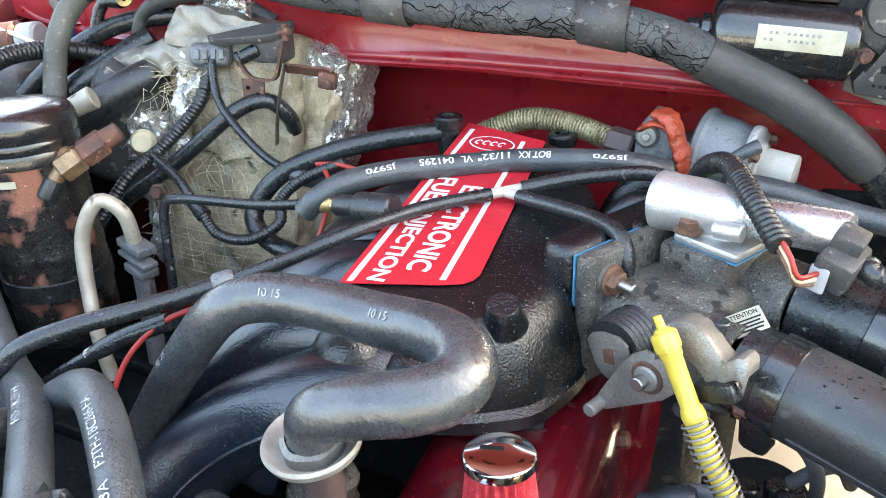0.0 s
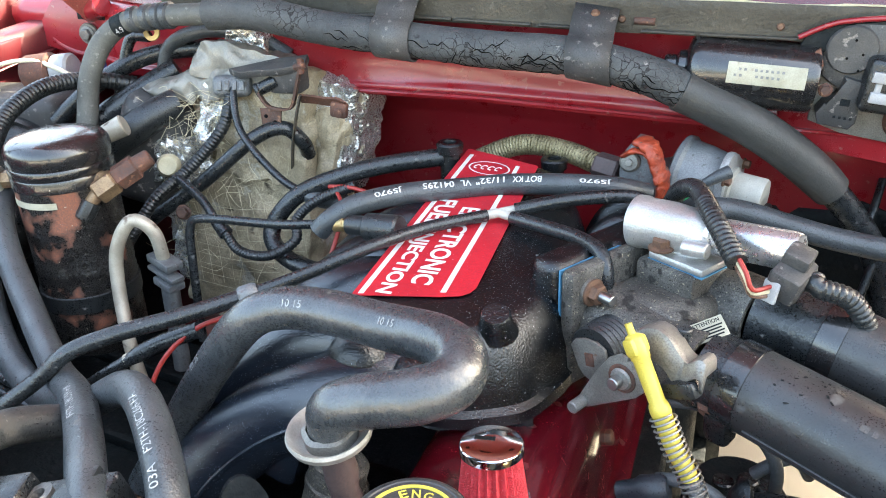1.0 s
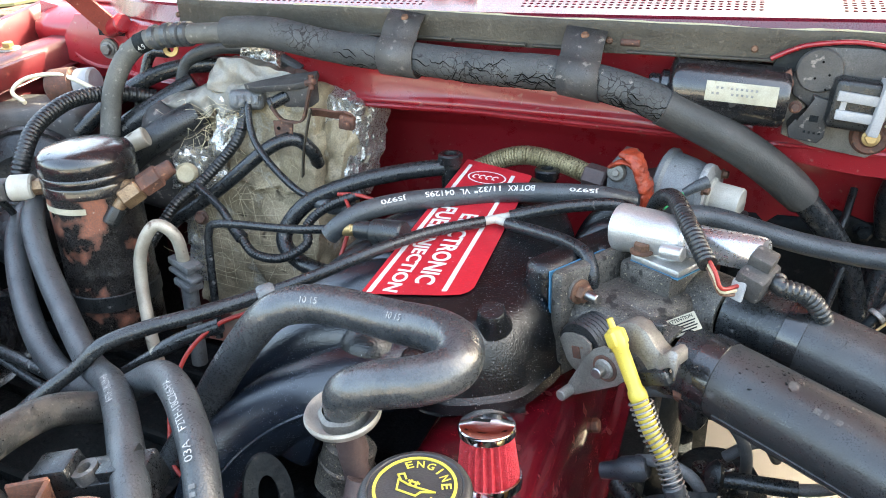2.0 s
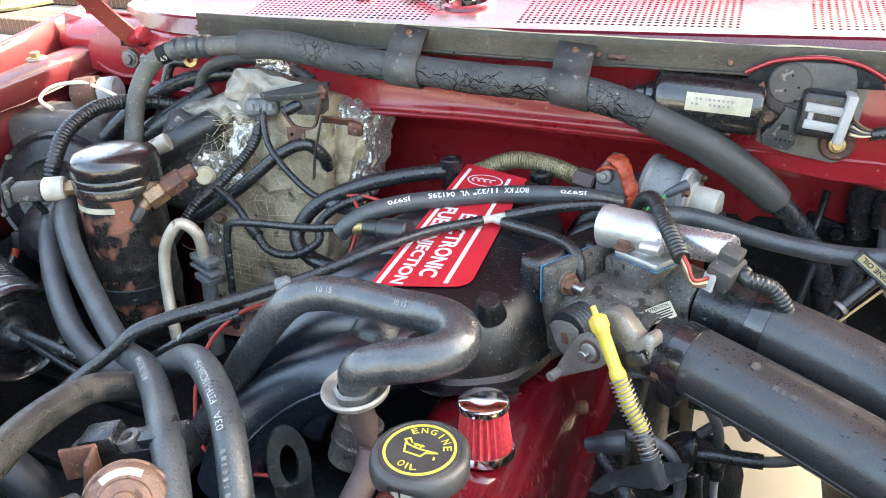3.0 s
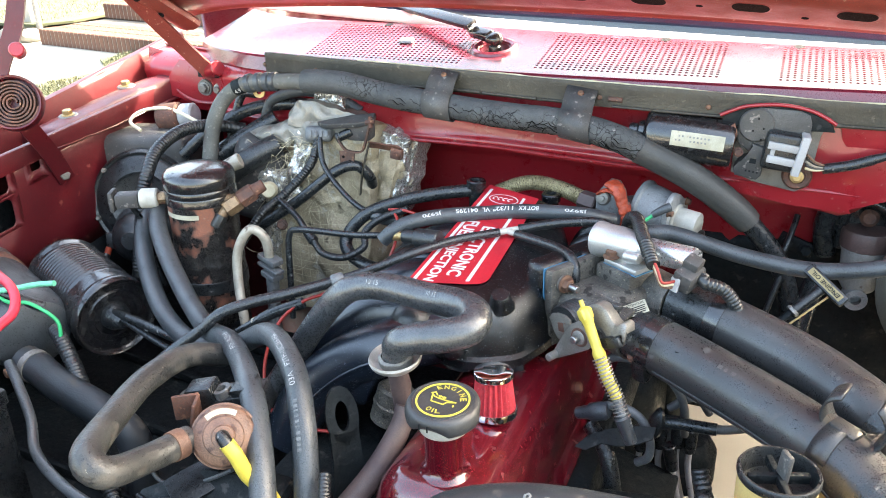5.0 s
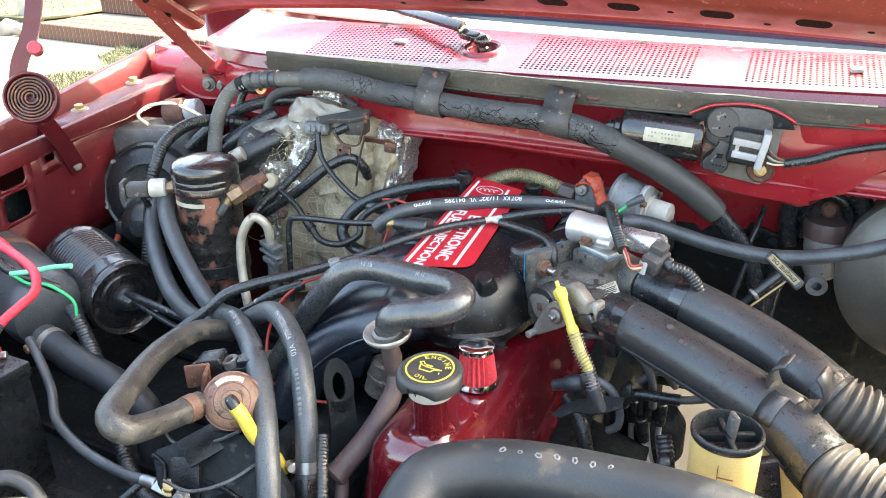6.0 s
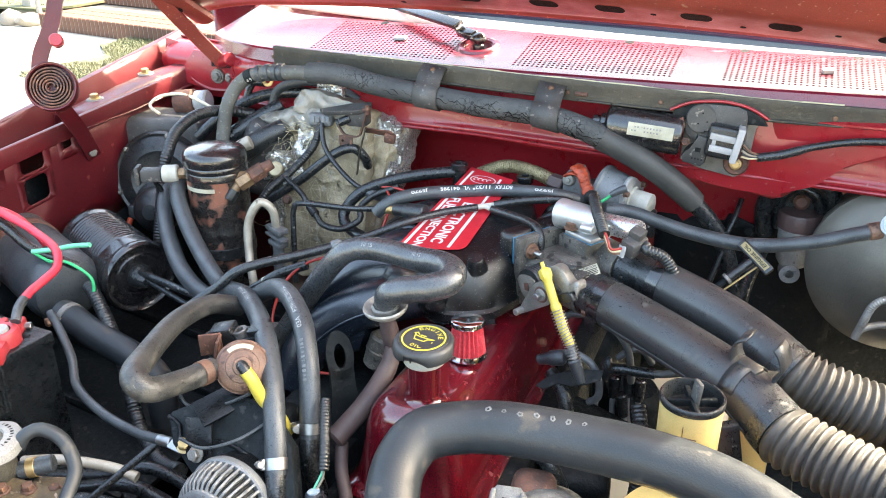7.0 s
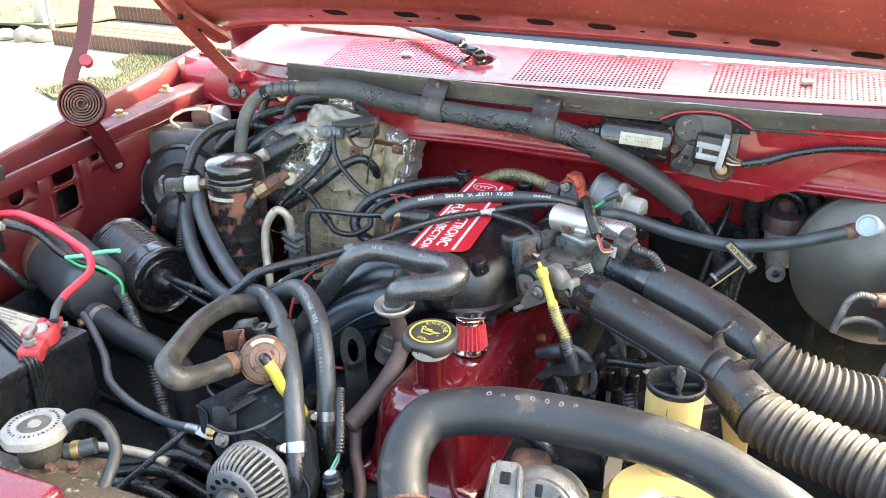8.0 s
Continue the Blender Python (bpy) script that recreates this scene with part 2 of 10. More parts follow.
    "cap_brown": mat("red_brown_cap", (0.10, 0.058, 0.052), (0.07, 0.042, 0.038), 40, 0.4, 0.55, bump=0.2, bscale=300, spot=(0.18, 0.14, 0.12), sscale=160, sthr=0.68),
    "battery_black": mat("battery_case_plastic", (0.0055, 0.0070, 0.0085), (0.0105, 0.0125, 0.0145), 12, 0.22, 0.36, bump=0.1, bscale=400, spot=(0.09, 0.085, 0.08), sscale=300, sthr=0.71, spec=0.6, grain=0.3, relief=0.05),
    "ribbed": mat("greyed_ribbed_rubber", (0.055, 0.050, 0.044), (0.036, 0.033, 0.029), 18, 0.5, 0.66, bump=0.2, bscale=360, spot=(0.10, 0.092, 0.08), sscale=120, sthr=0.66, grain=0.3),
    "case_light": mat("light_grey_casting", (0.20, 0.208, 0.212), (0.145, 0.152, 0.156), 40, 0.45, 0.6, metal=0.3, bump=0.4, bscale=420, spot=(0.10, 0.10, 0.095), sscale=140, sthr=0.64, grain=0.2),
    "cast_worn": mat("worn_grey_casting", (0.125, 0.130, 0.130), (0.070, 0.073, 0.074), 46, 0.48, 0.65, metal=0.2, bump=0.5, bscale=380, spot=(0.22, 0.22, 0.215), sscale=160, sthr=0.66, grain=0.25),
    "neck": mat("grimy_filler_neck", (0.075, 0.072, 0.058), (0.045, 0.042, 0.034), 60, 0.5, 0.7, metal=0.3, bump=0.5, bscale=260, spot=(0.16, 0.10, 0.05), sscale=120, sthr=0.64),
    "radiator_rust": mat("rusty_radiator_tank", (0.070, 0.050, 0.026), (0.034, 0.027, 0.017), 40, 0.6, 0.85, bump=0.6, bscale=240, spot=(0.24, 0.20, 0.16), sscale=90, sthr=0.60, spot2=(0.035, 0.025, 0.02), s2scale=60, s2thr=0.58),
    "cap_metal": mat("pressed_cap_metal", (0.21, 0.21, 0.205), (0.165, 0.165, 0.16), 30, 0.42, 0.55, metal=0.2, bump=0.2, bscale=300, spot=(0.12, 0.11, 0.10), sscale=150, sthr=0.66),
    "zinc": mat("grey_zinc_plate", (0.25, 0.24, 0.22), (0.17, 0.16, 0.145), 40, 0.45, 0.6, metal=0.6, bump=0.1, bscale=300, spot=(0.14, 0.09, 0.06), sscale=120, sthr=0.7),
    "tarnish": mat("tarnished_pipe", (0.44, 0.40, 0.33), (0.28, 0.25, 0.20), 34, 0.40, 0.58, metal=0.35, spot=(0.13, 0.10, 0.08), sscale=60, sthr=0.62),
    "orange": mat("orange_sealant", (0.36, 0.050, 0.018), (0.22, 0.028, 0.012), 90, 0.4, 0.55, bump=0.8, bscale=160, relief=0.6, rscale=90, spot=(0.09, 0.06, 0.05), sscale=140, sthr=0.64),
    "white_plastic": mat("aged_white_plastic", (0.42, 0.405, 0.36), (0.33, 0.315, 0.27), 40, 0.45, 0.6, spot=(0.25, 0.22, 0.17), sscale=160, sthr=0.68),
    "grey_plastic": mat("grey_plastic", (0.36, 0.36, 0.37), (0.28, 0.28, 0.28), 40, 0.42, 0.55, spot=(0.15, 0.14, 0.13), sscale=140, sthr=0.68),
    "white_cup": mat("whitish_zinc_cup", (0.37, 0.355, 0.325), (0.25, 0.235, 0.21), 60, 0.42, 0.55, metal=0.25, spot=(0.22, 0.16, 0.11), sscale=160, sthr=0.70),
    "yellow": mat("yellow_plastic", (0.54, 0.43, 0.07), (0.46, 0.35, 0.05), 50, 0.35, 0.5, spot=(0.32, 0.20, 0.03), sscale=140, sthr=0.67),
    "cream": mat("cream_plastic_bottle", (0.66, 0.50, 0.20), (0.58, 0.42, 0.15), 14, 0.38, 0.5, spot=(0.36, 0.27, 0.12), sscale=60, sthr=0.7),
    "red_plastic": mat("red_plastic", (0.42, 0.045, 0.055), (0.34, 0.03, 0.035), 40, 0.35, 0.5, spot=(0.30, 0.06, 0.05), sscale=120, sthr=0.68),
    "red_wire": mat("red_wire", (0.34, 0.035, 0.028), (0.26, 0.02, 0.015), 40, 0.35, 0.5),
    "red_cable": mat("red_battery_cable", (0.58, 0.04, 0.07), (0.48, 0.03, 0.05), 30, 0.32, 0.45),
    "green_wire": mat("green_wire", (0.03, 0.42, 0.16), (0.02, 0.35, 0.12), 40, 0.35, 0.45),
    "green_pale": mat("pale_green_wire", (0.18, 0.62, 0.40), (0.14, 0.5, 0.32), 40, 0.35, 0.45),
    "white_wire": mat("cream_wire", (0.72, 0.66, 0.50), (0.62, 0.56, 0.40), 40, 0.4, 0.5),
    "blue_plastic": mat("blue_plastic", (0.03, 0.09, 0.32), (0.02, 0.07, 0.25), 40, 0.4, 0.5),
    "blue_gasket": mat("blue_gasket", (0.07, 0.24, 0.38), (0.05, 0.17, 0.29), 60, 0.5, 0.6),
    "print_white": mat("white_print", (0.56, 0.56, 0.54), (0.42, 0.42, 0.40), 150, 0.5, 0.65, spot=(0.3, 0.3, 0.3), sscale=600, sthr=0.68),
    "print_faint": mat("faint_print", (0.22, 0.22, 0.21), (0.12, 0.12, 0.12), 200, 0.5, 0.65),
    "print_yellow": mat("yellow_print", (0.50, 0.43, 0.07), (0.42, 0.36, 0.05), 150, 0.45, 0.6),
    "label_red": mat("red_label", (0.50, 0.018, 0.03), (0.42, 0.015, 0.027), 30, 0.36, 0.5, spot=(0.75, 0.50, 0.47), sscale=480, sthr=0.69, grain=0.2, bump=0.1),
    "label_white": mat("white_label_stripe", (0.72, 0.71, 0.69), (0.62, 0.6, 0.58), 60, 0.45, 0.6, spot=(0.35, 0.31, 0.30), sscale=300, sthr=0.68),
    "paper": mat("aged_paper_label", (0.40, 0.375, 0.29), (0.31, 0.29, 0.215), 60, 0.5, 0.65, spot=(0.26, 0.23, 0.17), sscale=120, sthr=0.66),
    "foil": mat("crumpled_foil", (0.64, 0.64, 0.63), (0.48, 0.47, 0.44), 60, 0.22, 0.36, metal=0.75, bump=0.8, bscale=150, spot=(0.46, 0.39, 0.27), sscale=45, sthr=0.62, srough=0.6, relief=1.0, rscale=60, grain=0.15),
    "fibre": mat("dirty_fibreglass_mat", (0.50, 0.42, 0.29), (0.25, 0.20, 0.13), 16, 0.42, 0.7, bump=0.5, bscale=200, spot=(0.46, 0.43, 0.36), sscale=30, sthr=0.59, spot2=(0.10, 0.08, 0.055), s2scale=34, s2thr=0.65, grain=0.25, gscale=420, relief=0.8, rscale=34),
    "strand": mat("glass_fibre_strand", (0.62, 0.55, 0.38), (0.5, 0.43, 0.28), 60, 0.4, 0.6),
    "tape": mat("grey_duct_tape", (0.25, 0.235, 0.205), (0.155, 0.145, 0.122), 26, 0.34, 0.5, metal=0.2, bump=0.3, bscale=220, relief=0.7, rscale=40, spot=(0.20, 0.18, 0.14), sscale=50, sthr=0.66, grain=0.15),
    "seal": mat("olive_grey_seal", (0.056, 0.049, 0.036), (0.036, 0.032, 0.024), 14, 0.5, 0.75, bump=0.5, bscale=260, spot=(0.10, 0.09, 0.068), sscale=90, sthr=0.64, grain=0.45, relief=0.3),
    "filter": mat("red_filter_gauze", (0.66, 0.05, 0.07), (0.5, 0.03, 0.04), 200, 0.4, 0.55, bump=0.9, bscale=900, spot=(0.75, 0.35, 0.36), sscale=900, sthr=0.64),
    "braid": mat("brass_braid", (0.40, 0.34, 0.21), (0.26, 0.215, 0.125), 60, 0.34, 0.48, metal=0.6, bump=0.5, bscale=900, grain=0.45, gscale=420),
    # blue of the reflected sky is put into the glass base colour
    "glass": mat("windscreen_sky_blue", (0.020, 0.040, 0.075), (0.014, 0.030, 0.058), 3, 0.04, 0.08, coat=0.3, coat_rough=0.03, coat_ior=1.5),
    "white_trim": mat("pale_cowl_trim", (0.62, 0.6, 0.6), (0.56, 0.54, 0.54), 5, 0.35, 0.5, spot=(0.4, 0.38, 0.36), sscale=30, sthr=0.7),
    # near black: shade low in the bay and inside gaps is in this colour
    "dark": mat("near_black", (0.0030, 0.0050, 0.0062), (0.0062, 0.0096, 0.0112), 18, 0.5, 0.8, bump=0.6, bscale=160, spot=(0.030, 0.031, 0.031), sscale=80, sthr=0.62, grain=0.5, relief=0.4, spec=0.25),
    "concrete": mat("pale_concrete", (0.34, 0.325, 0.275), (0.27, 0.255, 0.215), 0.8, 0.8, 0.92, bump=0.2, bscale=40, spot=(0.34, 0.31, 0.26), sscale=2.4, sthr=0.66),
    # yard colours held dark; shade over lawn and brick steps is in them
    "grass": mat("dry_grass", (0.046, 0.056, 0.024), (0.075, 0.070, 0.036), 1.2, 0.8, 0.95),
    "blade": mat("grass_blade", (0.050, 0.064, 0.028), (0.080, 0.078, 0.044), 1.5, 0.6, 0.8),
    "brick": mat("orange_brick", (0.115, 0.052, 0.032), (0.080, 0.034, 0.021), 3, 0.8, 0.92, bump=0.3, bscale=60),
    "mortar": mat("pale_mortar", (0.200, 0.175, 0.140), (0.150, 0.130, 0.105), 6, 0.85, 0.95, bump=0.3, bscale=80),
    "stone": mat("grey_stone", (0.22, 0.21, 0.19), (0.15, 0.14, 0.125), 5, 0.8, 0.95, bump=0.4, bscale=30),
    "post": mat("weathered_white_post", (0.36, 0.35, 0.32), (0.28, 0.27, 0.245), 4, 0.6, 0.75),
}


def crackle(m, scale, width):
    """Fine network of cracks in soft patches: dark lines that also cut into the relief."""
    nd, ln = m.node_tree.nodes, m.node_tree.links
    bs = nd["Principled BSDF"]
    tc = nd.new("ShaderNodeTexCoord")
    warp = nd.new("ShaderNodeTexNoise")
    warp.inputs["Scale"].default_value = 60.0
    ln.new(tc.outputs["Object"], warp.inputs["Vector"])
    add = nd.new("ShaderNodeMixRGB")
    add.blend_type = "ADD"
    add.inputs[0].default_value = 0.02
    ln.new(tc.outputs["Object"], add.inputs[1])
    ln.new(warp.outputs["Color"], add.inputs[2])
    vo = nd.new("ShaderNodeTexVoronoi")
    vo.feature = "DISTANCE_TO_EDGE"
    vo.inputs["Scale"].default_value = scale
    ln.new(add.outputs[0], vo.inputs["Vector"])
    patch = nd.new("ShaderNodeTexNoise")
    patch.inputs["Scale"].default_value = 13.0
    ln.new(tc.outputs["Object"], patch.inputs["Vector"])
    pr = nd.new("ShaderNodeMapRange")
    pr.inputs["From Min"].default_value, pr.inputs["From Max"].default_value = 0.44, 0.60
    pr.inputs["To Min"].default_value, pr.inputs["To Max"].default_value = 0.0, width
    ln.new(patch.outputs["Fac"], pr.inputs["Value"])
    lt = nd.new("ShaderNodeMath")
    lt.operation = "LESS_THAN"
    ln.new(vo.outputs["Distance"], lt.inputs[0])
    ln.new(pr.outputs[0], lt.inputs[1])
    mx = nd.new("ShaderNodeMixRGB")
    old = bs.inputs["Base Color"].links[0].from_socket
    ln.new(lt.outputs[0], mx.inputs[0])
    ln.new(old, mx.inputs[1])
    mx.inputs[2].default_value = (0.008, 0.008, 0.008, 1)
    ln.new(mx.outputs[0], bs.inputs["Base Color"])


crackle(M["foam"], 95.0, 0.055)

# ---- mesh helpers ----
def thing(name, at, label, category, group="", kind=""):
    e = new(name)
    e.empty_display_size = 0.02
    e.location = at
    e.matrix_world = Matrix.Translation(at)
    return tagged(e, label, category, group, kind)


def part(name, bm, material, parent=None, label="", smooth=38.0):
    """Link a bmesh, in world metres, as one mesh object under a thing or a part."""
    me = bpy.data.meshes.new(name)
    bmesh.ops.recalc_face_normals(bm, faces=bm.faces[:])
    bm.to_mesh(me)
    bm.free()
    me.materials.append(M[material])
    if smooth:
        me.shade_smooth()
        me.set_sharp_from_angle(angle=radians(smooth))
    ob = new(name, me)
    if parent is not None:
        ob.parent = parent
        base = Matrix.Identity(4)
        if parent.type == "EMPTY":
            base = Matrix.Translation(parent.location)
        ob.matrix_parent_inverse = base.inverted()
    if label:
        ob["label"] = label
    return ob


def solo(name, bm, material, label, category, group="", kind="", smooth=38.0):
    return tagged(part(name, bm, material, None, "", smooth), label, category, group, kind)


def B():
    return bmesh.new()


def frame_of(o, z, x=None):
    """A matrix at o with its z axis along z."""
    z = Vector(z).normalized()
    ref = Vector(x) if x is not None else (Vector((0, 0, 1)) if abs(z.z) < 0.9 else Vector((1, 0, 0)))
    if x is None:
        xa = ref.cross(z).normalized()
    else:
        xa = (ref - z * ref.dot(z)).normalized()
    ya = z.cross(xa)
    m = Matrix.Identity(4)
    for i, v in enumerate((xa, ya, z)):
        for j in range(3):
            m[j][i] = v[j]
    m.translation = Vector(o)
    return m


def lathe(bm, prof, m=Matrix.Identity(4), seg=28, wave=None):
    """Turn a profile of (radius, height) round the z axis of m; wave(angle, height) scales the radius."""
    rings = []
    for r, z in prof:
        if r < 1e-6:
            rings.append([bm.verts.new(m @ Vector((0, 0, z)))])
        else:
            ring = []
            for k in range(seg):
                a = 2 * math.pi * k / seg
                rr = r * (wave(a, z) if wave else 1)
                ring.append(bm.verts.new(m @ Vector((rr * math.cos(a), rr * math.sin(a), z))))
            rings.append(ring)
    for a, b in zip(rings, rings[1:]):
        for k in range(seg):
            k2 = (k + 1) % seg
            if len(a) == 1 and len(b) == 1:
                continue
            if len(a) == 1:
                bm.faces.new((a[0], b[k], b[k2]))
            elif len(b) == 1:
                bm.faces.new((a[k], a[k2], b[0]))
            else:
                bm.faces.new((a[k], a[k2], b[k2], b[k]))
    return bm


def rod(bm, a, b, r, r2=None, seg=14, bev=0.15):
    """A straight round bar with eased ends."""
    a, b = Vector(a), Vector(b)
    h = (b - a).length
    r2 = r if r2 is None else r2
    e = min(bev * r, h * 0.3)
    lathe(bm, [(0, 0), (r - e, 0), (r, e), (r2, h - e), (r2 - e, h), (0, h)], frame_of(a, b - a), seg)
    return bm


def box(bm, size, m=Matrix.Identity(4), bev=0.002, seg=2, taper=1.0):
    """A box with rounded edges; taper scales its upper end."""
    g = bmesh.ops.create_cube(bm, size=1.0)
    vs = g["verts"]
    for v in vs:
        k = taper if v.co.z > 0 else 1.0
        v.co = Vector((v.co.x * size[0] * k, v.co.y * size[1] * k, v.co.z * size[2]))
    if bev > 0:
        es = list({e for v in vs for e in v.link_edges})
        g2 = bmesh.ops.bevel(bm, geom=es, offset=min(bev, min(size) * 0.45), segments=seg, affect="EDGES", profile=0.5)
        vs = list({v for f in g2["faces"] for v in f.verts} | {v for v in vs if v.is_valid})
        vs = list({v for v0 in vs for f in v0.link_faces for v in f.verts})
    bmesh.ops.transform(bm, matrix=m, verts=vs)
    return bm


def prism(bm, poly, h, m=Matrix.Identity(4), bev=0.0):
    """Extrude a flat outline (x, y) by h along z of m."""
    lo = [bm.verts.new((x, y, 0)) for x, y in poly]
    hi = [bm.verts.new((x, y, h)) for x, y in poly]
    n = len(poly)
    fs = [bm.faces.new(lo[::-1]), bm.faces.new(hi)]
    for k in range(n):
        fs.append(bm.faces.new((lo[k], lo[(k + 1) % n], hi[(k + 1) % n], hi[k])))
    vs = lo + hi
    if bev:
        es = list({e for f in fs[:2] for e in f.edges})
        g = bmesh.ops.bevel(bm, geom=es, offset=bev, segments=2, affect="EDGES", profile=0.5)
        vs = list({v for v0 in [v for v in vs if v.is_valid] + [v for f in g["faces"] for v in f.verts] for f in v0.link_faces for v in f.verts})
    bmesh.ops.transform(bm, matrix=m, verts=vs)
    return bm


def spline(ctrl, step=0.006):
    """Points along a smooth line through the control points."""
    p = [Vector(c) for c in ctrl]
    p = [p[0] * 2 - p[1]] + p + [p[-1] * 2 - p[-2]]
    out = []
    for i in range(1, len(p) - 2):
        a, b, c, d = p[i - 1:i + 3]
        n = max(2, int((c - b).length / step))
        for k in range(n):
            t = k / n
            out.append(0.5 * ((2 * b) + (c - a) * t + (2 * a - 5 * b + 4 * c - d) * t * t + (3 * b - a - 3 * c + d) * t ** 3))
    out.append(p[-2].copy())
    return out


class Line:
    """A sampled path with a steady frame at each point."""

    def __init__(self, ctrl, step=0.006, up=(0, 0, 1)):
        self.p = spline(ctrl, step)
        self.s = [0.0]
        for a, b in zip(self.p, self.p[1:]):
            self.s.append(self.s[-1] + (b - a).length)
        self.len = self.s[-1]
        self.t, self.n = [], []
        last = Vector(up)
        for i in range(len(self.p)):
            a, b = self.p[max(0, i - 1)], self.p[min(len(self.p) - 1, i + 1)]
            t = (b - a).normalized()
            n = last - t * last.dot(t)
            if n.length < 1e-4:
                n = t.orthogonal()
            n.normalize()
            self.t.append(t)
            self.n.append(n)
            last = n

    def at(self, s):
        s = min(max(s, 0), self.len)
        i = 0
        while i < len(self.s) - 2 and self.s[i + 1] < s:
            i += 1
        k = (s - self.s[i]) / max(1e-9, self.s[i + 1] - self.s[i])
        return self.p[i].lerp(self.p[i + 1], k), self.t[i].lerp(self.t[i + 1], k).normalized(), self.n[i].lerp(self.n[i + 1], k).normalized()

    def ring(self, s, r, h):
        """The matrix of a band round the line at s, z along it."""
        p, t, n = self.at(s)
        return frame_of(p - t * h / 2, t, n)


def sweep(bm, line, r, seg=16, rf=None, start=0.0, end=None, caps=True, flat=1.0):
    """A round skin along a line. r: a radius or radii by share of the length [(share, r), ...]; rf(s) scales it."""
    end = line.len if end is None else end
    idx = [i for i in range(len(line.p)) if start <= line.s[i] <= end]

    def rad(s):
        if isinstance(r, (int, float)):
            base = r
        else:
            u = (s - start) / max(1e-9, end - start)
            base = r[-1][1]
            for (u0, r0), (u1, r1) in zip(r, r[1:]):
                if u <= u1:
                    base = r0 + (r1 - r0) * max(0, u - u0) / max(1e-9, u1 - u0)
                    break
        return base * (rf(s) if rf else 1.0)

    rings = []
    for i in idx:
        p, t, n = line.p[i], line.t[i], line.n[i]
        b = t.cross(n)
        q = rad(line.s[i])
        rings.append([bm.verts.new(p + n * (q * flat * math.cos(2 * math.pi * k / seg)) + b * (q * math.sin(2 * math.pi * k / seg))) for k in range(seg)])
    for a, b in zip(rings, rings[1:]):
        for k in range(seg):
            k2 = (k + 1) % seg
            bm.faces.new((a[k], a[k2], b[k2], b[k]))
    if caps:
        bm.faces.new(rings[0][::-1])
        bm.faces.new(rings[-1])
    return bm


def lumps(amp, scale, seed):
    return lambda s: 1 + amp * noise.noise(Vector((s * scale, seed, 0.3)))


def ribs(pitch, depth):
    """Rounded corrugation of a given pitch."""
    return lambda s: 1 - depth * (0.5 + 0.5 * math.cos(2 * math.pi * s / pitch)) ** 1.6


def text_mesh(body, width=None, height=None, bold=0.0, extrude=0.0):
    """Vertices and faces of a line of writing, fitted to a width and height, from the origin."""
    cu = bpy.data.curves.new("writing", "FONT")
    cu.body, cu.size, cu.offset, cu.extrude, cu.resolution_u = body, 1.0, bold, extrude, 3
    ob = new("writing", cu)
    bpy.context.view_layer.update()
    me = bpy.data.meshes.new_from_object(ob.evaluated_get(bpy.context.evaluated_depsgraph_get()))
    vs = np.array([v.co[:] for v in me.vertices])
    fs = [tuple(p.vertices) for p in me.polygons]
    bpy.data.objects.remove(ob)
    bpy.data.curves.remove(cu)
    bpy.data.meshes.remove(me)
    lo, hi = vs.min(0), vs.max(0)
    vs[:, :2] -= lo[:2]
    w, h = hi[0] - lo[0], hi[1] - lo[1]
    kx = (width / w) if width else (height / h)
    ky = (height / h) if height else (width / w)
    vs[:, 0] *= kx
    vs[:, 1] *= ky
    return vs, fs


def put_text(bm, body, m, width=None, height=None, bold=0.0):
    """Flat writing in the xy plane of m."""
    vs, fs = text_mesh(body, width, height, bold)
    made = [bm.verts.new(m @ Vector(v)) for v in vs]
    for f in fs:
        try:
            bm.faces.new([made[i] for i in f])
        except ValueError:
            pass
    return bm


def bend_text(bm, body, line, r, s0, length, height, angle, flip=False, bold=0.0):
    """Writing laid on a hose: from s0 along it, at an angle (degrees) round it from its upper side."""
    vs, fs = text_mesh(body, length, height, bold)
    made = []
    for x, y, z in vs:
        x2, y2 = (length - x, height - y) if flip else (x, y)
        p, t, n = line.at(s0 + x2)
        b = t.cross(n)
        a = radians(angle) - (y2 - height / 2) / r
        made.append(bm.verts.new(p + (n * math.cos(a) + b * math.sin(a)) * (r + 0.0004)))
    for f in fs:
        try:
            bm.faces.new([made[i] for i in f])
        except ValueError:
            pass
    return bm


def bars_on(bm, line, r, s0, count, pitch, height, angle, width):
    """A row of short bars on a hose, for writing too small to read."""
    rng = random.Random(int(s0 * 1000) + count)
    for k in range(count):
        w = width * rng.uniform(0.5, 1.0)
        vs = []
        for x, y in ((0, -0.5), (w, -0.5), (w, 0.5), (0, 0.5)):
            p, t, n = line.at(s0 + k * pitch + x)
            b = t.cross(n)
            a = radians(angle) + y * height / r
            vs.append(bm.verts.new(p + (n * math.cos(a) + b * math.sin(a)) * (r + 0.0004)))
        bm.faces.new(vs)
    return bm


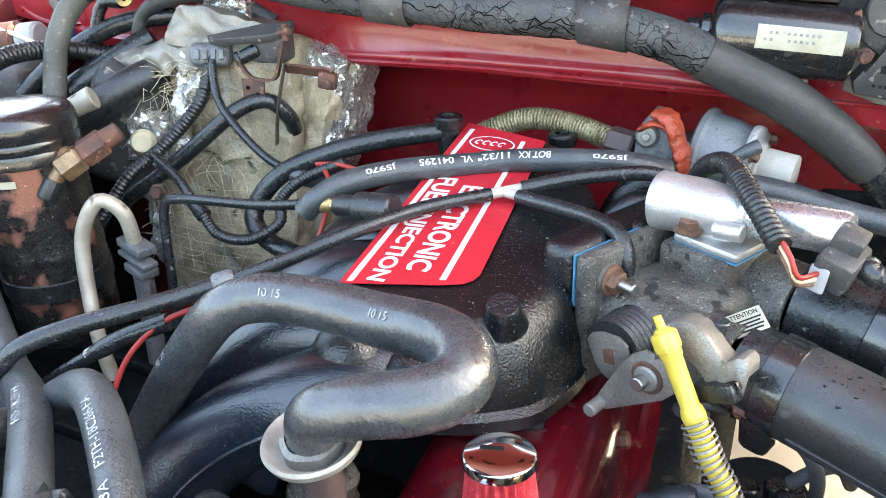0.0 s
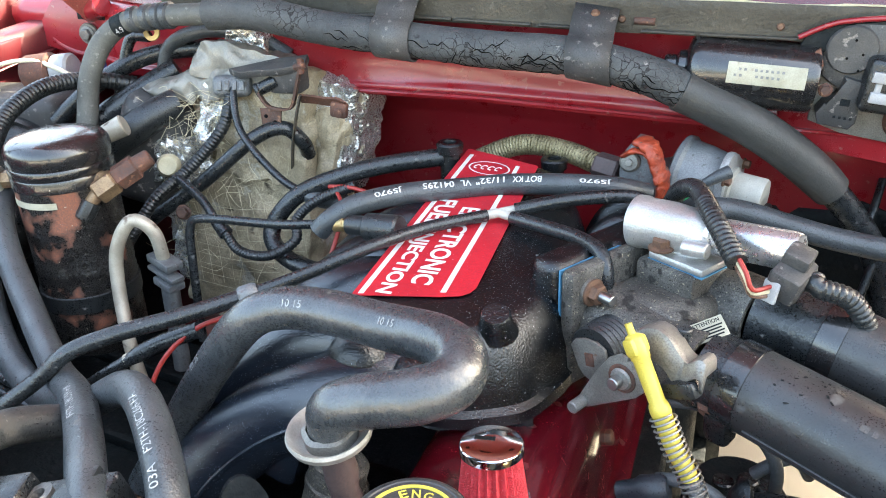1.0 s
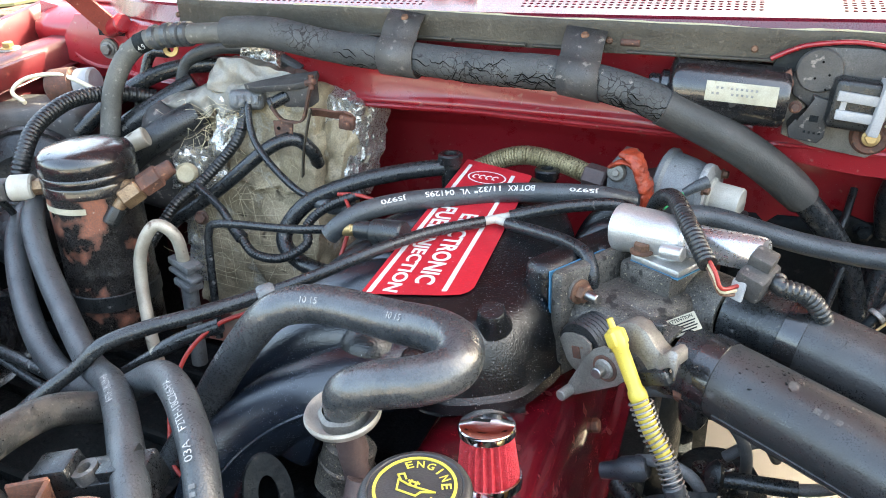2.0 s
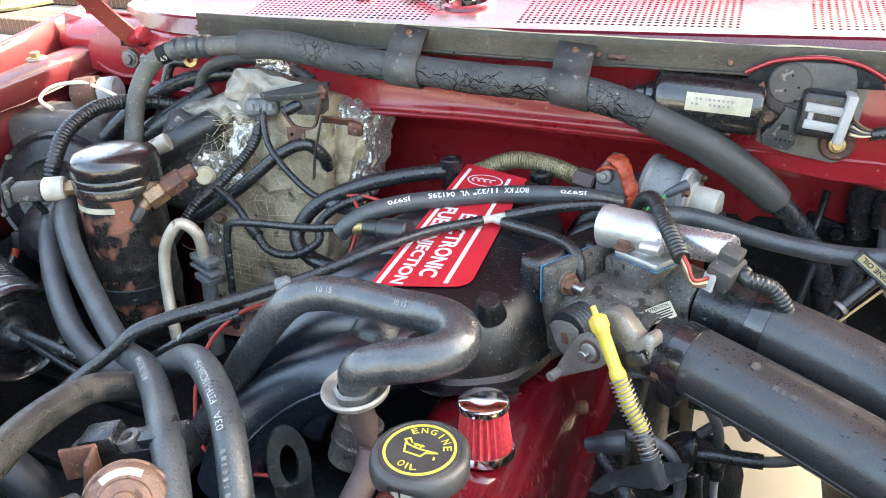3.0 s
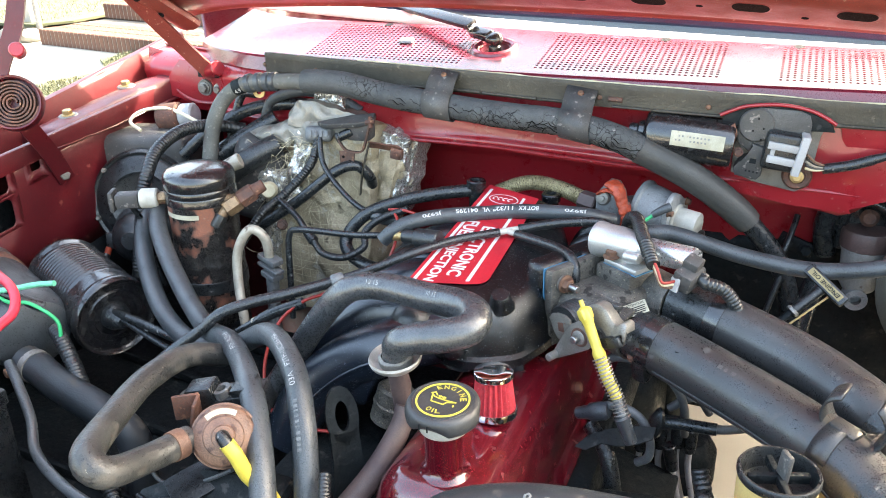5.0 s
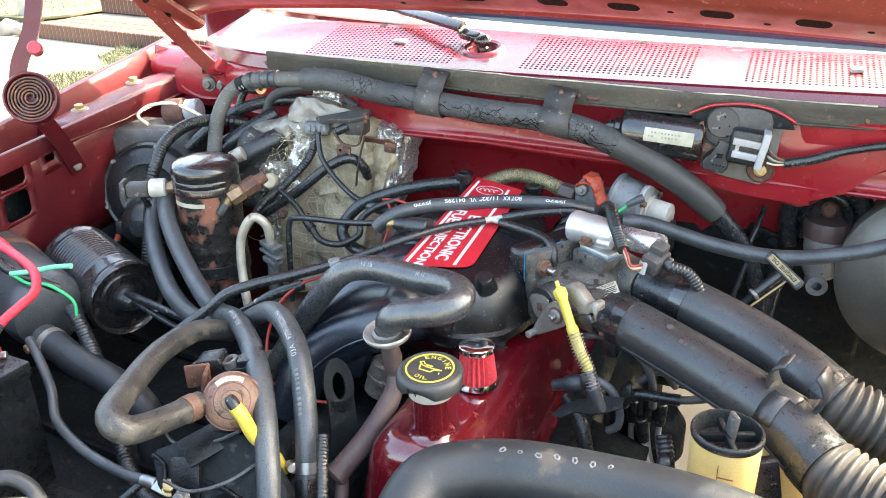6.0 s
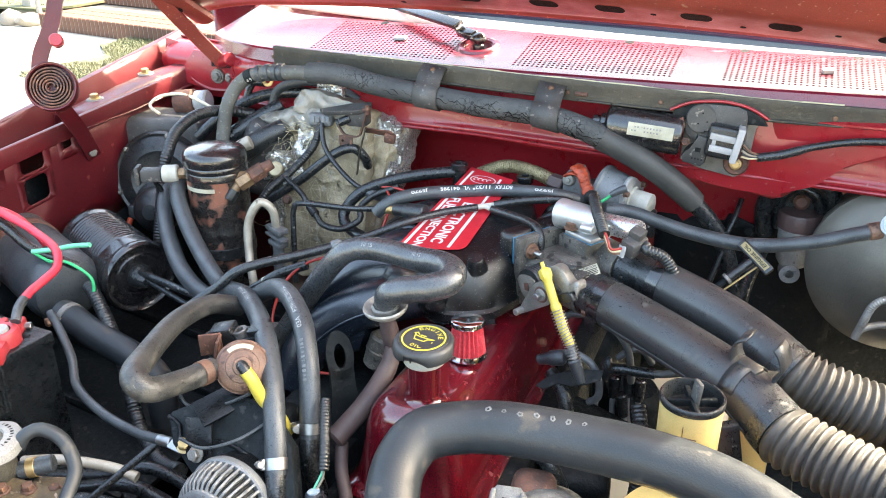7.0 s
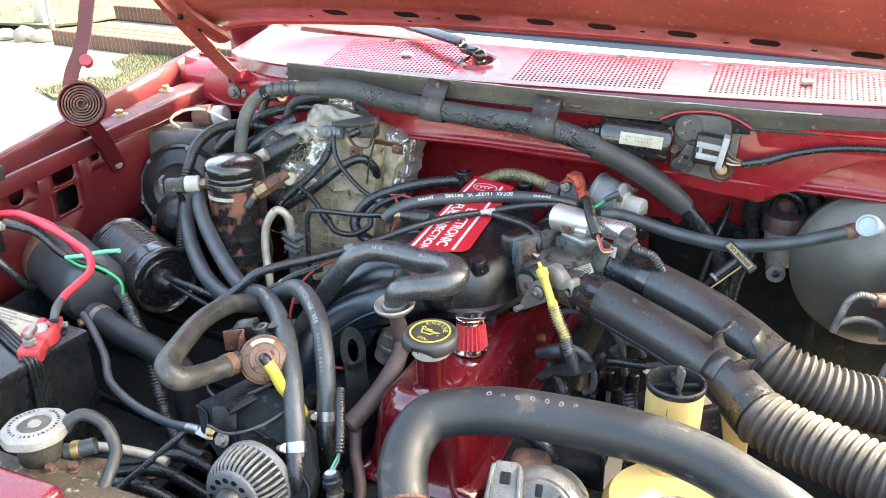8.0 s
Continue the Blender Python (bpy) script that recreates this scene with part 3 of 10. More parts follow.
def holed(bm, f, x0, x1, y0, y1, cx, cy, rx, ry, n=16, power=2.0, angle=0.0):
    """A sheet cell with a hole of its own; f maps (x, y) to space. power 2 is an ellipse, more is squarer."""
    outer, inner = [], []
    hx0, hx1, hy0, hy1 = x0 - cx, x1 - cx, y0 - cy, y1 - cy
    for k in range(n):
        a = 2 * math.pi * (k + 0.5) / n
        c, s = math.cos(a), math.sin(a)
        d = 1 / max(1e-9, (abs(c) ** power + abs(s) ** power) ** (1 / power))
        inner.append(bm.verts.new(f(cx + rx * c * d, cy + ry * s * d)))
        q = min(hx1 / c if c > 1e-9 else hx0 / c if c < -1e-9 else 1e9, hy1 / s if s > 1e-9 else hy0 / s if s < -1e-9 else 1e9)
        outer.append((cx + c * q, cy + s * q))
    # snap the points nearest to the corners on to them
    for X, Y in ((x0, y0), (x1, y0), (x1, y1), (x0, y1)):
        j = min(range(n), key=lambda i: (outer[i][0] - X) ** 2 + (outer[i][1] - Y) ** 2)
        outer[j] = (X, Y)
    ov = [bm.verts.new(f(*o)) for o in outer]
    for k in range(n):
        k2 = (k + 1) % n
        bm.faces.new((ov[k], ov[k2], inner[k2], inner[k]))
    return bm


def sheet(bm, f, x0, x1, y0, y1, nx, ny):
    g = [[bm.verts.new(f(x0 + (x1 - x0) * i / nx, y0 + (y1 - y0) * j / ny)) for j in range(ny + 1)] for i in range(nx + 1)]
    for i in range(nx):
        for j in range(ny):
            bm.faces.new((g[i][j], g[i + 1][j], g[i + 1][j + 1], g[i][j + 1]))
    return bm


def thicken(ob, t):
    md = ob.modifiers.new("thickness", "SOLIDIFY")
    md.thickness, md.offset = t, 0.0
    return ob


def hexbolt(name, o, d, r, h, material, parent, label=""):
    """A flanged hexagon head at o along d."""
    bm = B()
    m = frame_of(o, d)
    lathe(bm, [(0, 0), (r * 1.45, 0), (r * 1.45, h * 0.18), (r * 1.2, h * 0.28), (0, h * 0.28)], m, 18)
    lathe(bm, [(r * 1.08, h * 0.2), (r * 1.08, h * 0.9), (r * 0.9, h), (0, h)], m, 6)
    return part(name, bm, material, parent, label, 30)


def clamp(line, s, r, parent, screw_angle=60.0, name="hose_clamp", material="steel", width=0.0145):
    """A worm-drive clamp round a hose: a slotted band and its screw housing."""
    m = line.ring(s, r, width)
    bm = B()
    lathe(bm, [(r + 0.0004, 0), (r + 0.0014, 0.0002), (r + 0.0014, width - 0.0002), (r + 0.0004, width)], m, 30)
    a = radians(screw_angle)
    o = m @ Vector(((r + 0.005) * math.cos(a), (r + 0.005) * math.sin(a), width / 2))
    x = m.to_3x3() @ Vector((-math.sin(a), math.cos(a), 0))
    box(bm, (0.018, width * 0.9, 0.004), frame_of(o - (m.to_3x3() @ Vector((math.cos(a), math.sin(a), 0))) * 0.003, m.to_3x3() @ Vector((math.cos(a), math.sin(a), 0)), x), 0.001)
    band = part(name, bm, material, parent, "bright steel worm-drive clamp")
    bm = B()
    rod(bm, o - x * 0.011, o + x * 0.009, 0.0048, seg=12)
    rod(bm, o + x * 0.009, o + x * 0.0105, 0.0058, seg=14)
    rod(bm, o + x * 0.0105, o + x * 0.015, 0.0044, seg=6)
    part("worm_screw", bm, "steel_dull", band, "worm screw")
    bm = B()
    for k in range(8):
        b = a + 0.45 + k * 0.2
        c = m @ Vector(((r + 0.0016) * math.cos(b), (r + 0.0016) * math.sin(b), width / 2))
        rad = m.to_3x3() @ Vector((math.cos(b), math.sin(b), 0))
        box(bm, (0.0016, width * 0.62, 0.0005), frame_of(c, rad, m.to_3x3() @ Vector((-math.sin(b), math.cos(b), 0))), 0)
    part("band_slots", bm, "dark", band, "", 0)
    return band


# ---- ground, steps and yard ----
bm = B()
sheet(bm, lambda x, y: Vector((x, y, 0)), -400, 400, -400, 400, 8, 8)
solo("ground", bm, "concrete", "pale sunlit concrete driveway", "driveway", kind="structure", smooth=0)


def lawn(name, poly, z, label):
    bm = B()
    prism(bm, poly, 0.03, Matrix.Translation((0, 0, z)))
    return solo(name, bm, "grass", label, "lawn", kind="structure", smooth=0)


lawn("lawn_strip", [(-6.15, 4.9), (-5.6, 4.6), (-4.6, 5.2), (-4.2, 7.0), (-5.3, 7.3), (-6.3, 6.86), (-6.5, 6.25), (-5.95, 5.8)], 0.004, "strip of dry green grass beside the driveway")
lawn("lawn_bank", [(-30, 7.0), (-8.45, 7.2), (-8.2, 7.6), (-8.6, 40), (-30, 40)], 0.16, "sloping lawn behind the stone border")
bm = B()
rng = random.Random(5)
for zone, count, z in (((-6.5, 4.7, -4.3, 7.2), 26000, 0.03), ((-15, 7.3, -8.5, 15), 14000, 0.19)):
    for k in range(count):
        x, y = rng.uniform(zone[0], zone[2]), rng.uniform(zone[1], zone[3])
        edge = -5.95 - 0.45 * math.sin((y - 5.75) * 2.0) if y > 5.75 else -6.0 + 0.15 * (y - 4.9)
        if z < 0.1 and x < edge + 0.25 * noise.noise(Vector((x * 2, y * 2, 0))):
            continue
        h, a = rng.uniform(0.015, 0.050), rng.uniform(0, 6.28)
        dx, dy = 0.0045 * math.cos(a), 0.0045 * math.sin(a)
        t = bm.verts.new((x + rng.uniform(-0.03, 0.03), y + rng.uniform(-0.03, 0.03), z + h))
        bm.faces.new((bm.verts.new((x - dx, y - dy, z)), bm.verts.new((x + dx, y + dy, z)), t))
solo("grass_tufts", bm, "blade", "short dry and green grass tufts", "grass", kind="stuff", smooth=0)

# brick steps: each course a row of bricks on edge over a mortar core
STEPS = ((0.0, 0.0, 0.19), (0.95, 0.19, 0.38), (1.9, 0.38, 0.57))
step_dir = Vector((0.985, -0.17, 0)).normalized()
step_back = Vector((0.17, 0.985, 0))
s_origin = Vector((-8.10, 6.95, 0))
steps = thing("brick_steps", s_origin, "low orange brick steps with pale mortar joints", "steps")
brick_me = None
for depth, z0, z1 in STEPS:
    bm = B()
    o = s_origin + step_back * (depth - 0.0025)
    mm = frame_of(o + step_dir * 2.2 + step_back * 2.0 + Vector((0, 0, (z0 + z1) / 2 - 0.006)), (0, 0, 1), step_dir)
    box(bm, (4.4, 4.0, z1 - z0 - 0.012), mm, 0.004)
    part("step_core", bm, "mortar", steps, "", 0)


def brick_at(o, x, up, size):
    global brick_me
    if brick_me is None:
        b2 = B()
        box(b2, (1, 1, 1), Matrix.Identity(4), 0.05, 1)
        brick_me = bpy.data.meshes.new("brick")
        b2.to_mesh(brick_me)
        b2.free()
        brick_me.materials.append(M["brick"])
    ob = new("brick", brick_me)
    ob.parent = steps
    ob.matrix_parent_inverse = Matrix.Translation(s_origin).inverted()
    ob.matrix_basis = frame_of(o, up, x) @ Matrix.Diagonal((*size, 1))
    return ob


for depth, z0, z1 in STEPS:
    for k in range(56):
        o = s_origin + step_back * depth + step_dir * (0.04 + k * 0.077)
        o.z = z1 - 0.1
        brick_at(o + step_back * 0.1, step_dir, (0, 0, 1), (0.066, 0.215, 0.188))
    for k in range(30 if z1 < 0.5 else 0):
        for row in range(2):
            o = s_origin + step_back * (depth + 0.322 + 0.225 * row) + step_dir * (0.04 + k * 0.077 + 0.038 * (1 - row))
            o.z = z1 - 0.1
            brick_at(o, step_dir, (0, 0, 1), (0.066, 0.213, 0.188))

# stone border and post by the steps
for k in range(9):
    bm = B()
    bmesh.ops.create_icosphere(bm, subdivisions=2, radius=0.5)
    rr = random.Random(40 + k)
    for v in bm.verts:
        v.co *= 1 + 0.28 * noise.noise(v.co * 2.3 + Vector((k, 0, 0)))
    c = Vector((-8.40 - 0.30 * k, 7.08 - 0.03 * k, 0.07))
    bmesh.ops.transform(bm, matrix=Matrix.LocRotScale(c, Euler((0, 0, rr.uniform(0, 3))), (rr.uniform(0.26, 0.4), rr.uniform(0.22, 0.3), rr.uniform(0.16, 0.26))), verts=bm.verts)
    solo("border_stone", bm, "stone", "rough pale grey stone edging the lawn", "stone", group="stones along the lawn")
bm = B()
box(bm, (0.16, 0.16, 2.6), Matrix.Translation((-8.72, 7.42, 1.3)), 0.012)
post = thing("porch_post", (-8.72, 7.42, 0), "weathered white square porch post on the ground", "post")
part("shaft", bm, "post", post)
bm = B()
box(bm, (0.24, 0.24, 0.18), Matrix.Translation((-8.72, 7.42, 0.09)), 0.015)
part("plinth", bm, "post", post)
bm = B()
rod(bm, (-8.38, 7.22, 0), (-8.38, 7.22, 2.2), 0.035)
solo("drain_pipe", bm, "steel_dull", "dark grey drain pipe beside the porch post", "pipe")

# ---- truck body ----
cx = lambda x: 0.84 + 0.055 * x * x / 0.36      # y of the cowl's front edge
cowl = thing("cowl", (0, 0.95, 1.28), "maroon painted cowl panel with perforated air grilles under the windscreen", "cowl")


def cowl_f(x, y):
    return Vector((x, y + 0.10 * x * x + 1.3 * max(0, -x - 0.58) ** 2, 1.279 + 0.20 * (y - 0.87) - 0.006 * x * x - 0.13 * (min(x, 0.4) + 0.25) * max(0, y - 0.90) * (1 if x > -0.25 else 0)))


GX = [(-0.53, -0.215), (-0.085, 0.205), (0.285, 0.62)]
bm = B()
y0, y1, pitch = 0.885, 1.045, 0.0092
ny = int((y1 - y0) / pitch)
py = (y1 - y0) / ny
for ga, gb in GX:
    nx = round((gb - ga) / pitch)
    px = (gb - ga) / nx
    for i in range(nx):
        for j in range(ny):
            xa, ya = ga + i * px, y0 + j * py
            holed(bm, cowl_f, xa, xa + px, ya, ya + py, xa + px / 2, ya + py / 2, 0.0029, 0.0029, 8)
edges = [-0.86] + [v for g in GX for v in g] + [1.02]
for k in range(0, len(edges), 2):
    xa, xb = edges[k], edges[k + 1]
    if k == 2:
        continue
    sheet(bm, cowl_f, xa, xb, y0, y1, 36, 12)
holed(bm, cowl_f, -0.215, -0.085, y0, y1, -0.176, 0.962, 0.026, 0.028, 24)
sheet(bm, cowl_f, -0.86, 1.02, y1, 1.060, 120, 2)
sheet(bm, lambda x, y: cowl_f(x, y) + Vector((0, 0, -max(0, 0.864 - y) * 3.0)), -0.86, 1.02, 0.856, y0, 120, 8)
bmesh.ops.remove_doubles(bm, verts=bm.verts, dist=0.0003)
top = part("cowl_top", bm, "red_cowl", cowl, "", 0)
thicken(top, 0.0012)
# near-black trough: the shade seen through the grille holes is its colour
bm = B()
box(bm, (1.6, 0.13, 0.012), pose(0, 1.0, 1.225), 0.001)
part("cowl_trough", bm, "dark", cowl, "near-black air trough, the shade behind the grille holes")
for x in (-0.43, -0.26, 0.10, 0.31, 0.5):
    bm = B()
    c = cowl_f(x, 1.05)
    lathe(bm, [(0, 0.0012), (0.0085, 0.0012), (0.0085, 0.0005)], frame_of(c, (0, -0.2, 1)), 16)
    part("drain_hole", bm, "dark", cowl, "", 0)
for i, x in enumerate((-0.351,)):
    bm = B()
    box(bm, (0.026, 0.016, 0.006), frame_of(cowl_f(x, 0.968) + Vector((0, 0, 0.004)), (0, -0.2, 1), (1, 0, 0)), 0.002)
    solo("washer_nozzle", bm, "pale_blue", "small teal washer jet on the cowl grille", "washer jet")
bm = B()
box(bm, (0.02, 0.014, 0.008), frame_of(cowl_f(0.45, 0.955) + Vector((0, 0, 0.005)), (0, -0.2, 1), (1, 0.3, 0)), 0.003)
solo("washer_nozzle", bm, "grey_plastic", "small grey washer jet on the cowl grille", "washer jet")

# pale strip and windscreen
bm = B()
sheet(bm, lambda x, v: Vector((x, 1.066 + 0.10 * x * x + 0.018 * v, 1.300 - 0.040 * x + 0.020 * v ** 0.6)), -1.02, 1.02, 0, 1, 24, 5)
strip = solo("screen_trim", bm, "white_trim", "pale strip between cowl and windscreen", "trim", kind="structure")
thicken(strip, 0.003)
bm = B()
sheet(bm, lambda x, y: Vector((x, 1.082 + 0.10 * x * x + y * 0.80, 1.315 - 0.040 * x + y * 0.62)), -0.95, 0.95, 0, 0.9, 20, 4)
ws = solo("windscreen", bm, "glass", "dark windscreen reflecting the sky, sky blue put into its colour", "windscreen", kind="structure")
thicken(ws, 0.006)
bm = B()
sheet(bm, lambda x, y: Vector((x, 1.92 + y, 1.90 + 0.04 * math.sin(y))), -0.85, 0.85, 0, 1.4, 6, 4)
sheet(bm, lambda x, y: Vector((x, 3.3, y)), -0.95, 0.95, 0.4, 1.9, 4, 4)
for sgn in (-1, 1):
    sheet(bm, lambda x, y: Vector((sgn * 0.98, x, y)), 1.2, 3.3, 0.47, 1.34, 4, 4)
sheet(bm, lambda x, y: Vector((x, y, 0.50)), -0.97, 0.97, 1.25, 3.3, 6, 6)
cab = solo("cab_shell", bm, "red_cowl", "red painted cab roof, back and doors", "cab", kind="structure")
thicken(cab, 0.01)

# wiper arm on the cowl
wiper = thing("windscreen_wiper", cowl_f(-0.15, 0.95), "black windscreen wiper arm with its pivot boss", "wiper")
base = cowl_f(-0.176, 0.962)
bm = B()
lathe(bm, [(0.043, 0.0), (0.040, 0.005), (0.034, 0.007), (0.029, 0.004), (0.026, -0.012), (0.020, -0.02), (0, -0.02)], frame_of(base, (0, -0.2, 1)), 28)
part("pivot_cup", bm, "red_cowl", wiper)
bm = B()
rod(bm, base + Vector((0, 0, -0.02)), base + Vector((0, 0.0, 0.006)), 0.013, 0.011)
part("pivot_shaft", bm, "gloss_black", wiper)
bm = B()
tip = Vector((-0.385, 1.085, 1.352))
hub = base + Vector((0.0, 0.0, 0.016))
d = (tip - hub).normalized()
nr = Vector((-0.25, -0.45, 0.85))
box(bm, (0.030, 0.026, 0.022), frame_of(hub + d * 0.002, nr, d), 0.009, 3)
box(bm, (0.060, 0.021, 0.018), frame_of(hub + d * 0.035, nr, d), 0.006, 3)
part("arm_head", bm, "gloss_black", wiper)
bm = B()
box(bm, (0.24, 0.020, 0.007), frame_of(hub + d * 0.175, nr, d), 0.002)
arm = part("arm", bm, "gloss_black", wiper)
for sgn in (-1, 1):
    bm = B()
    box(bm, (0.24, 0.0025, 0.009), frame_of(hub + d * 0.175, nr, d) @ Matrix.Translation((0, sgn * 0.0095, -0.002)), 0.001)
    part("arm_flange", bm, "plastic", arm)
bm = B()
rod(bm, hub + d * 0.058 + Vector((-0.008, -0.01, 0.002)), hub + d * 0.058 + Vector((0.008, 0.012, 0.006)), 0.004, seg=10)
part("hinge_pin", bm, "steel_dull", wiper)

# firewall
fw = thing("firewall", (0, 0.9, 0.6), "maroon painted firewall behind the engine", "firewall", kind="structure")
PROF = [(0.850, 1.262), (0.862, 1.250), (0.876, 1.20), (0.873, 1.165), (0.868, 1.158), (0.872, 1.146), (0.985, 1.120), (1.015, 1.08), (1.025, 0.75), (1.06, 0.35)]


def wall_f(x, v):
    i = min(int(v), len(PROF) - 2)
    k = v - i
    y = PROF[i][0] * (1 - k) + PROF[i + 1][0] * k
    z = PROF[i][1] * (1 - k) + PROF[i + 1][1] * k
    z -= 0.075 * max(0, x + 0.15) * (1 if 2 <= i <= 6 else 0) * 0.6
    bulge = 0.0025 * noise.noise(Vector((x * 6, v * 1.3, 0)))
    return Vector((x, y + (0.15 - 0.10 * min(1, max(0, v - 0.5))) * x * x + min(0.055, 1.3 * max(0, -x - 0.58) ** 2) + bulge, z))


bm = B()
sheet(bm, wall_f, -0.97, 0.97, 0, len(PROF) - 2.4, 90, (len(PROF) - 2) * 4)
thicken(part("firewall_panel", bm, "red", fw, "", 50), 0.003)
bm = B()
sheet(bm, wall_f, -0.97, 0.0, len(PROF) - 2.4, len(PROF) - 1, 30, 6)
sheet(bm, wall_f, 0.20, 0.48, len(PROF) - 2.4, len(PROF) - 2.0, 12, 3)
thicken(part("toe_board", bm, "red_shaded", fw, "maroon lower firewall in a darker, shaded tone"), 0.003)
# firewall below booster and engine, its shade put into a near-black colour
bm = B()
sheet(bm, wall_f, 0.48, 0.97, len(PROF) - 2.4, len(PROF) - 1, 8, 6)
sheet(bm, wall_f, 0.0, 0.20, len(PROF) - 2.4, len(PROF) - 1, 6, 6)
thicken(part("firewall_shade_panel", bm, "dark", fw, "lower firewall in near black for shade below booster and engine"), 0.003)
bm = B()
lip = Line([(x, 0.864 + 0.05 * x * x, 1.152 - 0.045 * max(0, x + 0.15)) for x in np.linspace(-0.42, 0.62, 12)], 0.012)
sweep(bm, lip, 0.0045, 8, lumps(0.35, 30, 2), flat=0.7)
part("seam_flange", bm, "red", fw, "welded seam flange with worn bright paint")
bm = B()
prism(bm, [(0.205, 1.238), (0.96, 1.232), (0.96, 1.222), (0.62, 1.212), (0.560, 1.193), (0.500, 1.165), (0.450, 1.132), (0.412, 1.096), (0.395, 1.090), (0.330, 1.103), (0.255, 1.114), (0.205, 1.122)], 0.06, frame_of((0, 0.868, 0), (0, 1, 0), (1, 0, 0)) @ Matrix.Diagonal((1, -1, 1, 1)), 0.010)
part("wiper_recess", bm, "red", fw, "pressed step in the firewall beside the wiper motor")
bm = B()
prism(bm, [(0.374, 1.236), (0.96, 1.232), (0.96, 1.226), (0.60, 1.205), (0.52, 1.170), (0.456, 1.128), (0.404, 1.112)], 0.03, Matrix.Translation((0, 0.861, 1.232)) @ pose(0, 0, 0, 12, 0, 0) @ Matrix.Translation((0, 0, -1.232)) @ frame_of((0, 0, 0), (0, 1, 0), (1, 0, 0)) @ Matrix.Diagonal((1, -1, 1, 1)), 0.006)
part("side_panel", bm, "red", fw, "raised panel with a soft upright crease")
# added near-black sheet: shade low on the firewall, put in as a surface
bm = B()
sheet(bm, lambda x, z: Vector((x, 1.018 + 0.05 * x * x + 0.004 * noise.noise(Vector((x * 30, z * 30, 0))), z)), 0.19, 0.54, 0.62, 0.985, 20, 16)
thicken(part("firewall_shade_sheet", bm, "dark", fw, "added black sheet for the shade on the lower firewall"), 0.006)

# cowl seal strip, with its screws
seal = thing("cowl_seal", (0, 0.85, 1.25), "olive grey rubber cowl seal strip held by small screws", "seal strip")
sl = Line([(x, cx(x) - 0.002, 1.2655 + 0.001 * math.sin(9 * x) - 0.033 * max(0, x + 0.2)) for x in np.linspace(-0.60, 0.80, 16)], 0.01)
bm = B()
rings = []
for p, t, n in zip(sl.p, sl.t, sl.n):
    b = t.cross(n)
    rr = []
    for a, c in ((0.017, -0.012), (0.019, 0.004), (0.013, 0.006), (0.008, 0.0045), (-0.010, 0.006), (-0.017, 0.005), (-0.0175, 0.0015), (0.009, -0.001), (0.013, -0.010)):
        w = 0.0012 * noise.noise(p * 14 + Vector((a * 50, 0, 0)))
        rr.append(bm.verts.new(p + n * (a + w) - Vector((0, 1, 0)) * (c + w)))
    rings.append(rr)
for a, b in zip(rings, rings[1:]):
    for k in range(len(a)):
        k2 = (k + 1) % len(a)
        bm.faces.new((a[k], a[k2], b[k2], b[k]))
part("strip", bm, "seal", seal, "", 50)
bm = B()
edge = Line([p + Vector((0, 0.003 + 0.002 * noise.noise(p * 9), 0.0185 + 0.0022 * noise.noise(p * 12 + Vector((3, 0, 0))))) for p in sl.p[20:108:4]], 0.008)
sweep(bm, edge, 0.0013, 6, lumps(0.7, 40, 5))
part("torn_edge", bm, "strand", seal, "pale frayed upper edge")
for x0, x1 in ((-0.30, -0.155), (-0.15, -0.06), (-0.05, 0.02), (0.06, 0.115), (0.12, 0.215), (0.37, 0.60)):
    bm = B()
    sweep(bm, Line([(x, cx(x) - 0.010, 1.2520 - 0.033 * max(0, x + 0.2)) for x in np.linspace(x0, x1, 6)], 0.01), 0.0042, 8, flat=0.5)
    part("lower_lip", bm, "seal", seal)
for x in (-0.602, -0.48, -0.212, 0.039, 0.198, 0.468):
    bm = B()
    o = Vector((x, cx(x) - 0.007, 1.263 - 0.033 * max(0, x + 0.2)))
    lathe(bm, [(0, 0.0025), (0.0028, 0.0023), (0.004, 0.001), (0.0042, 0)], frame_of(o, (0, -1, 0.1)), 12)
    part("screw", bm, "bolt", seal, "brass-coloured screw")
bm = B()
rod(bm, (0.052, 0.833, 1.254), (0.074, 0.833, 1.253), 0.004)
part("clip_pin", bm, "rust", seal)

# inner fender on the passenger side, with its ledge and openings
fen = thing("inner_fender", (-0.93, 0.5, 0.7), "faded red inner fender panel with square openings", "fender")
lz = lambda y: 1.160 + 0.085 * (y - 0.5)
top_z = lambda y: 1.159 + 0.165 * (y - 0.453)


def apron(y, z):
    return Vector((-0.90 - 0.02 * (1.16 - z) - 0.004 * math.sin(9 * y) + 0.006 * noise.noise(Vector((y * 5, z * 7, 1))), y, z * 1.0 + 0.085 * (y - 0.5)))


bm = B()
cells_y = [(-0.35, 0.33), (0.33, 0.44), (0.44, 0.460), (0.460, 0.545), (0.545, 0.565), (0.565, 0.62), (0.62, 1.16)]
holes = {1: [(0.390, 1.118, 0.017, 0.019, 2.0)], 3: [(0.502, 1.124, 0.027, 0.026, 8.0), (0.502, 1.062, 0.027, 0.025, 8.0)], 5: [(0.59, 1.125, 0.011, 0.013, 6.0)]}
rows_z = [(0.93, 1.03), (1.03, 1.092), (1.092, 1.16)]
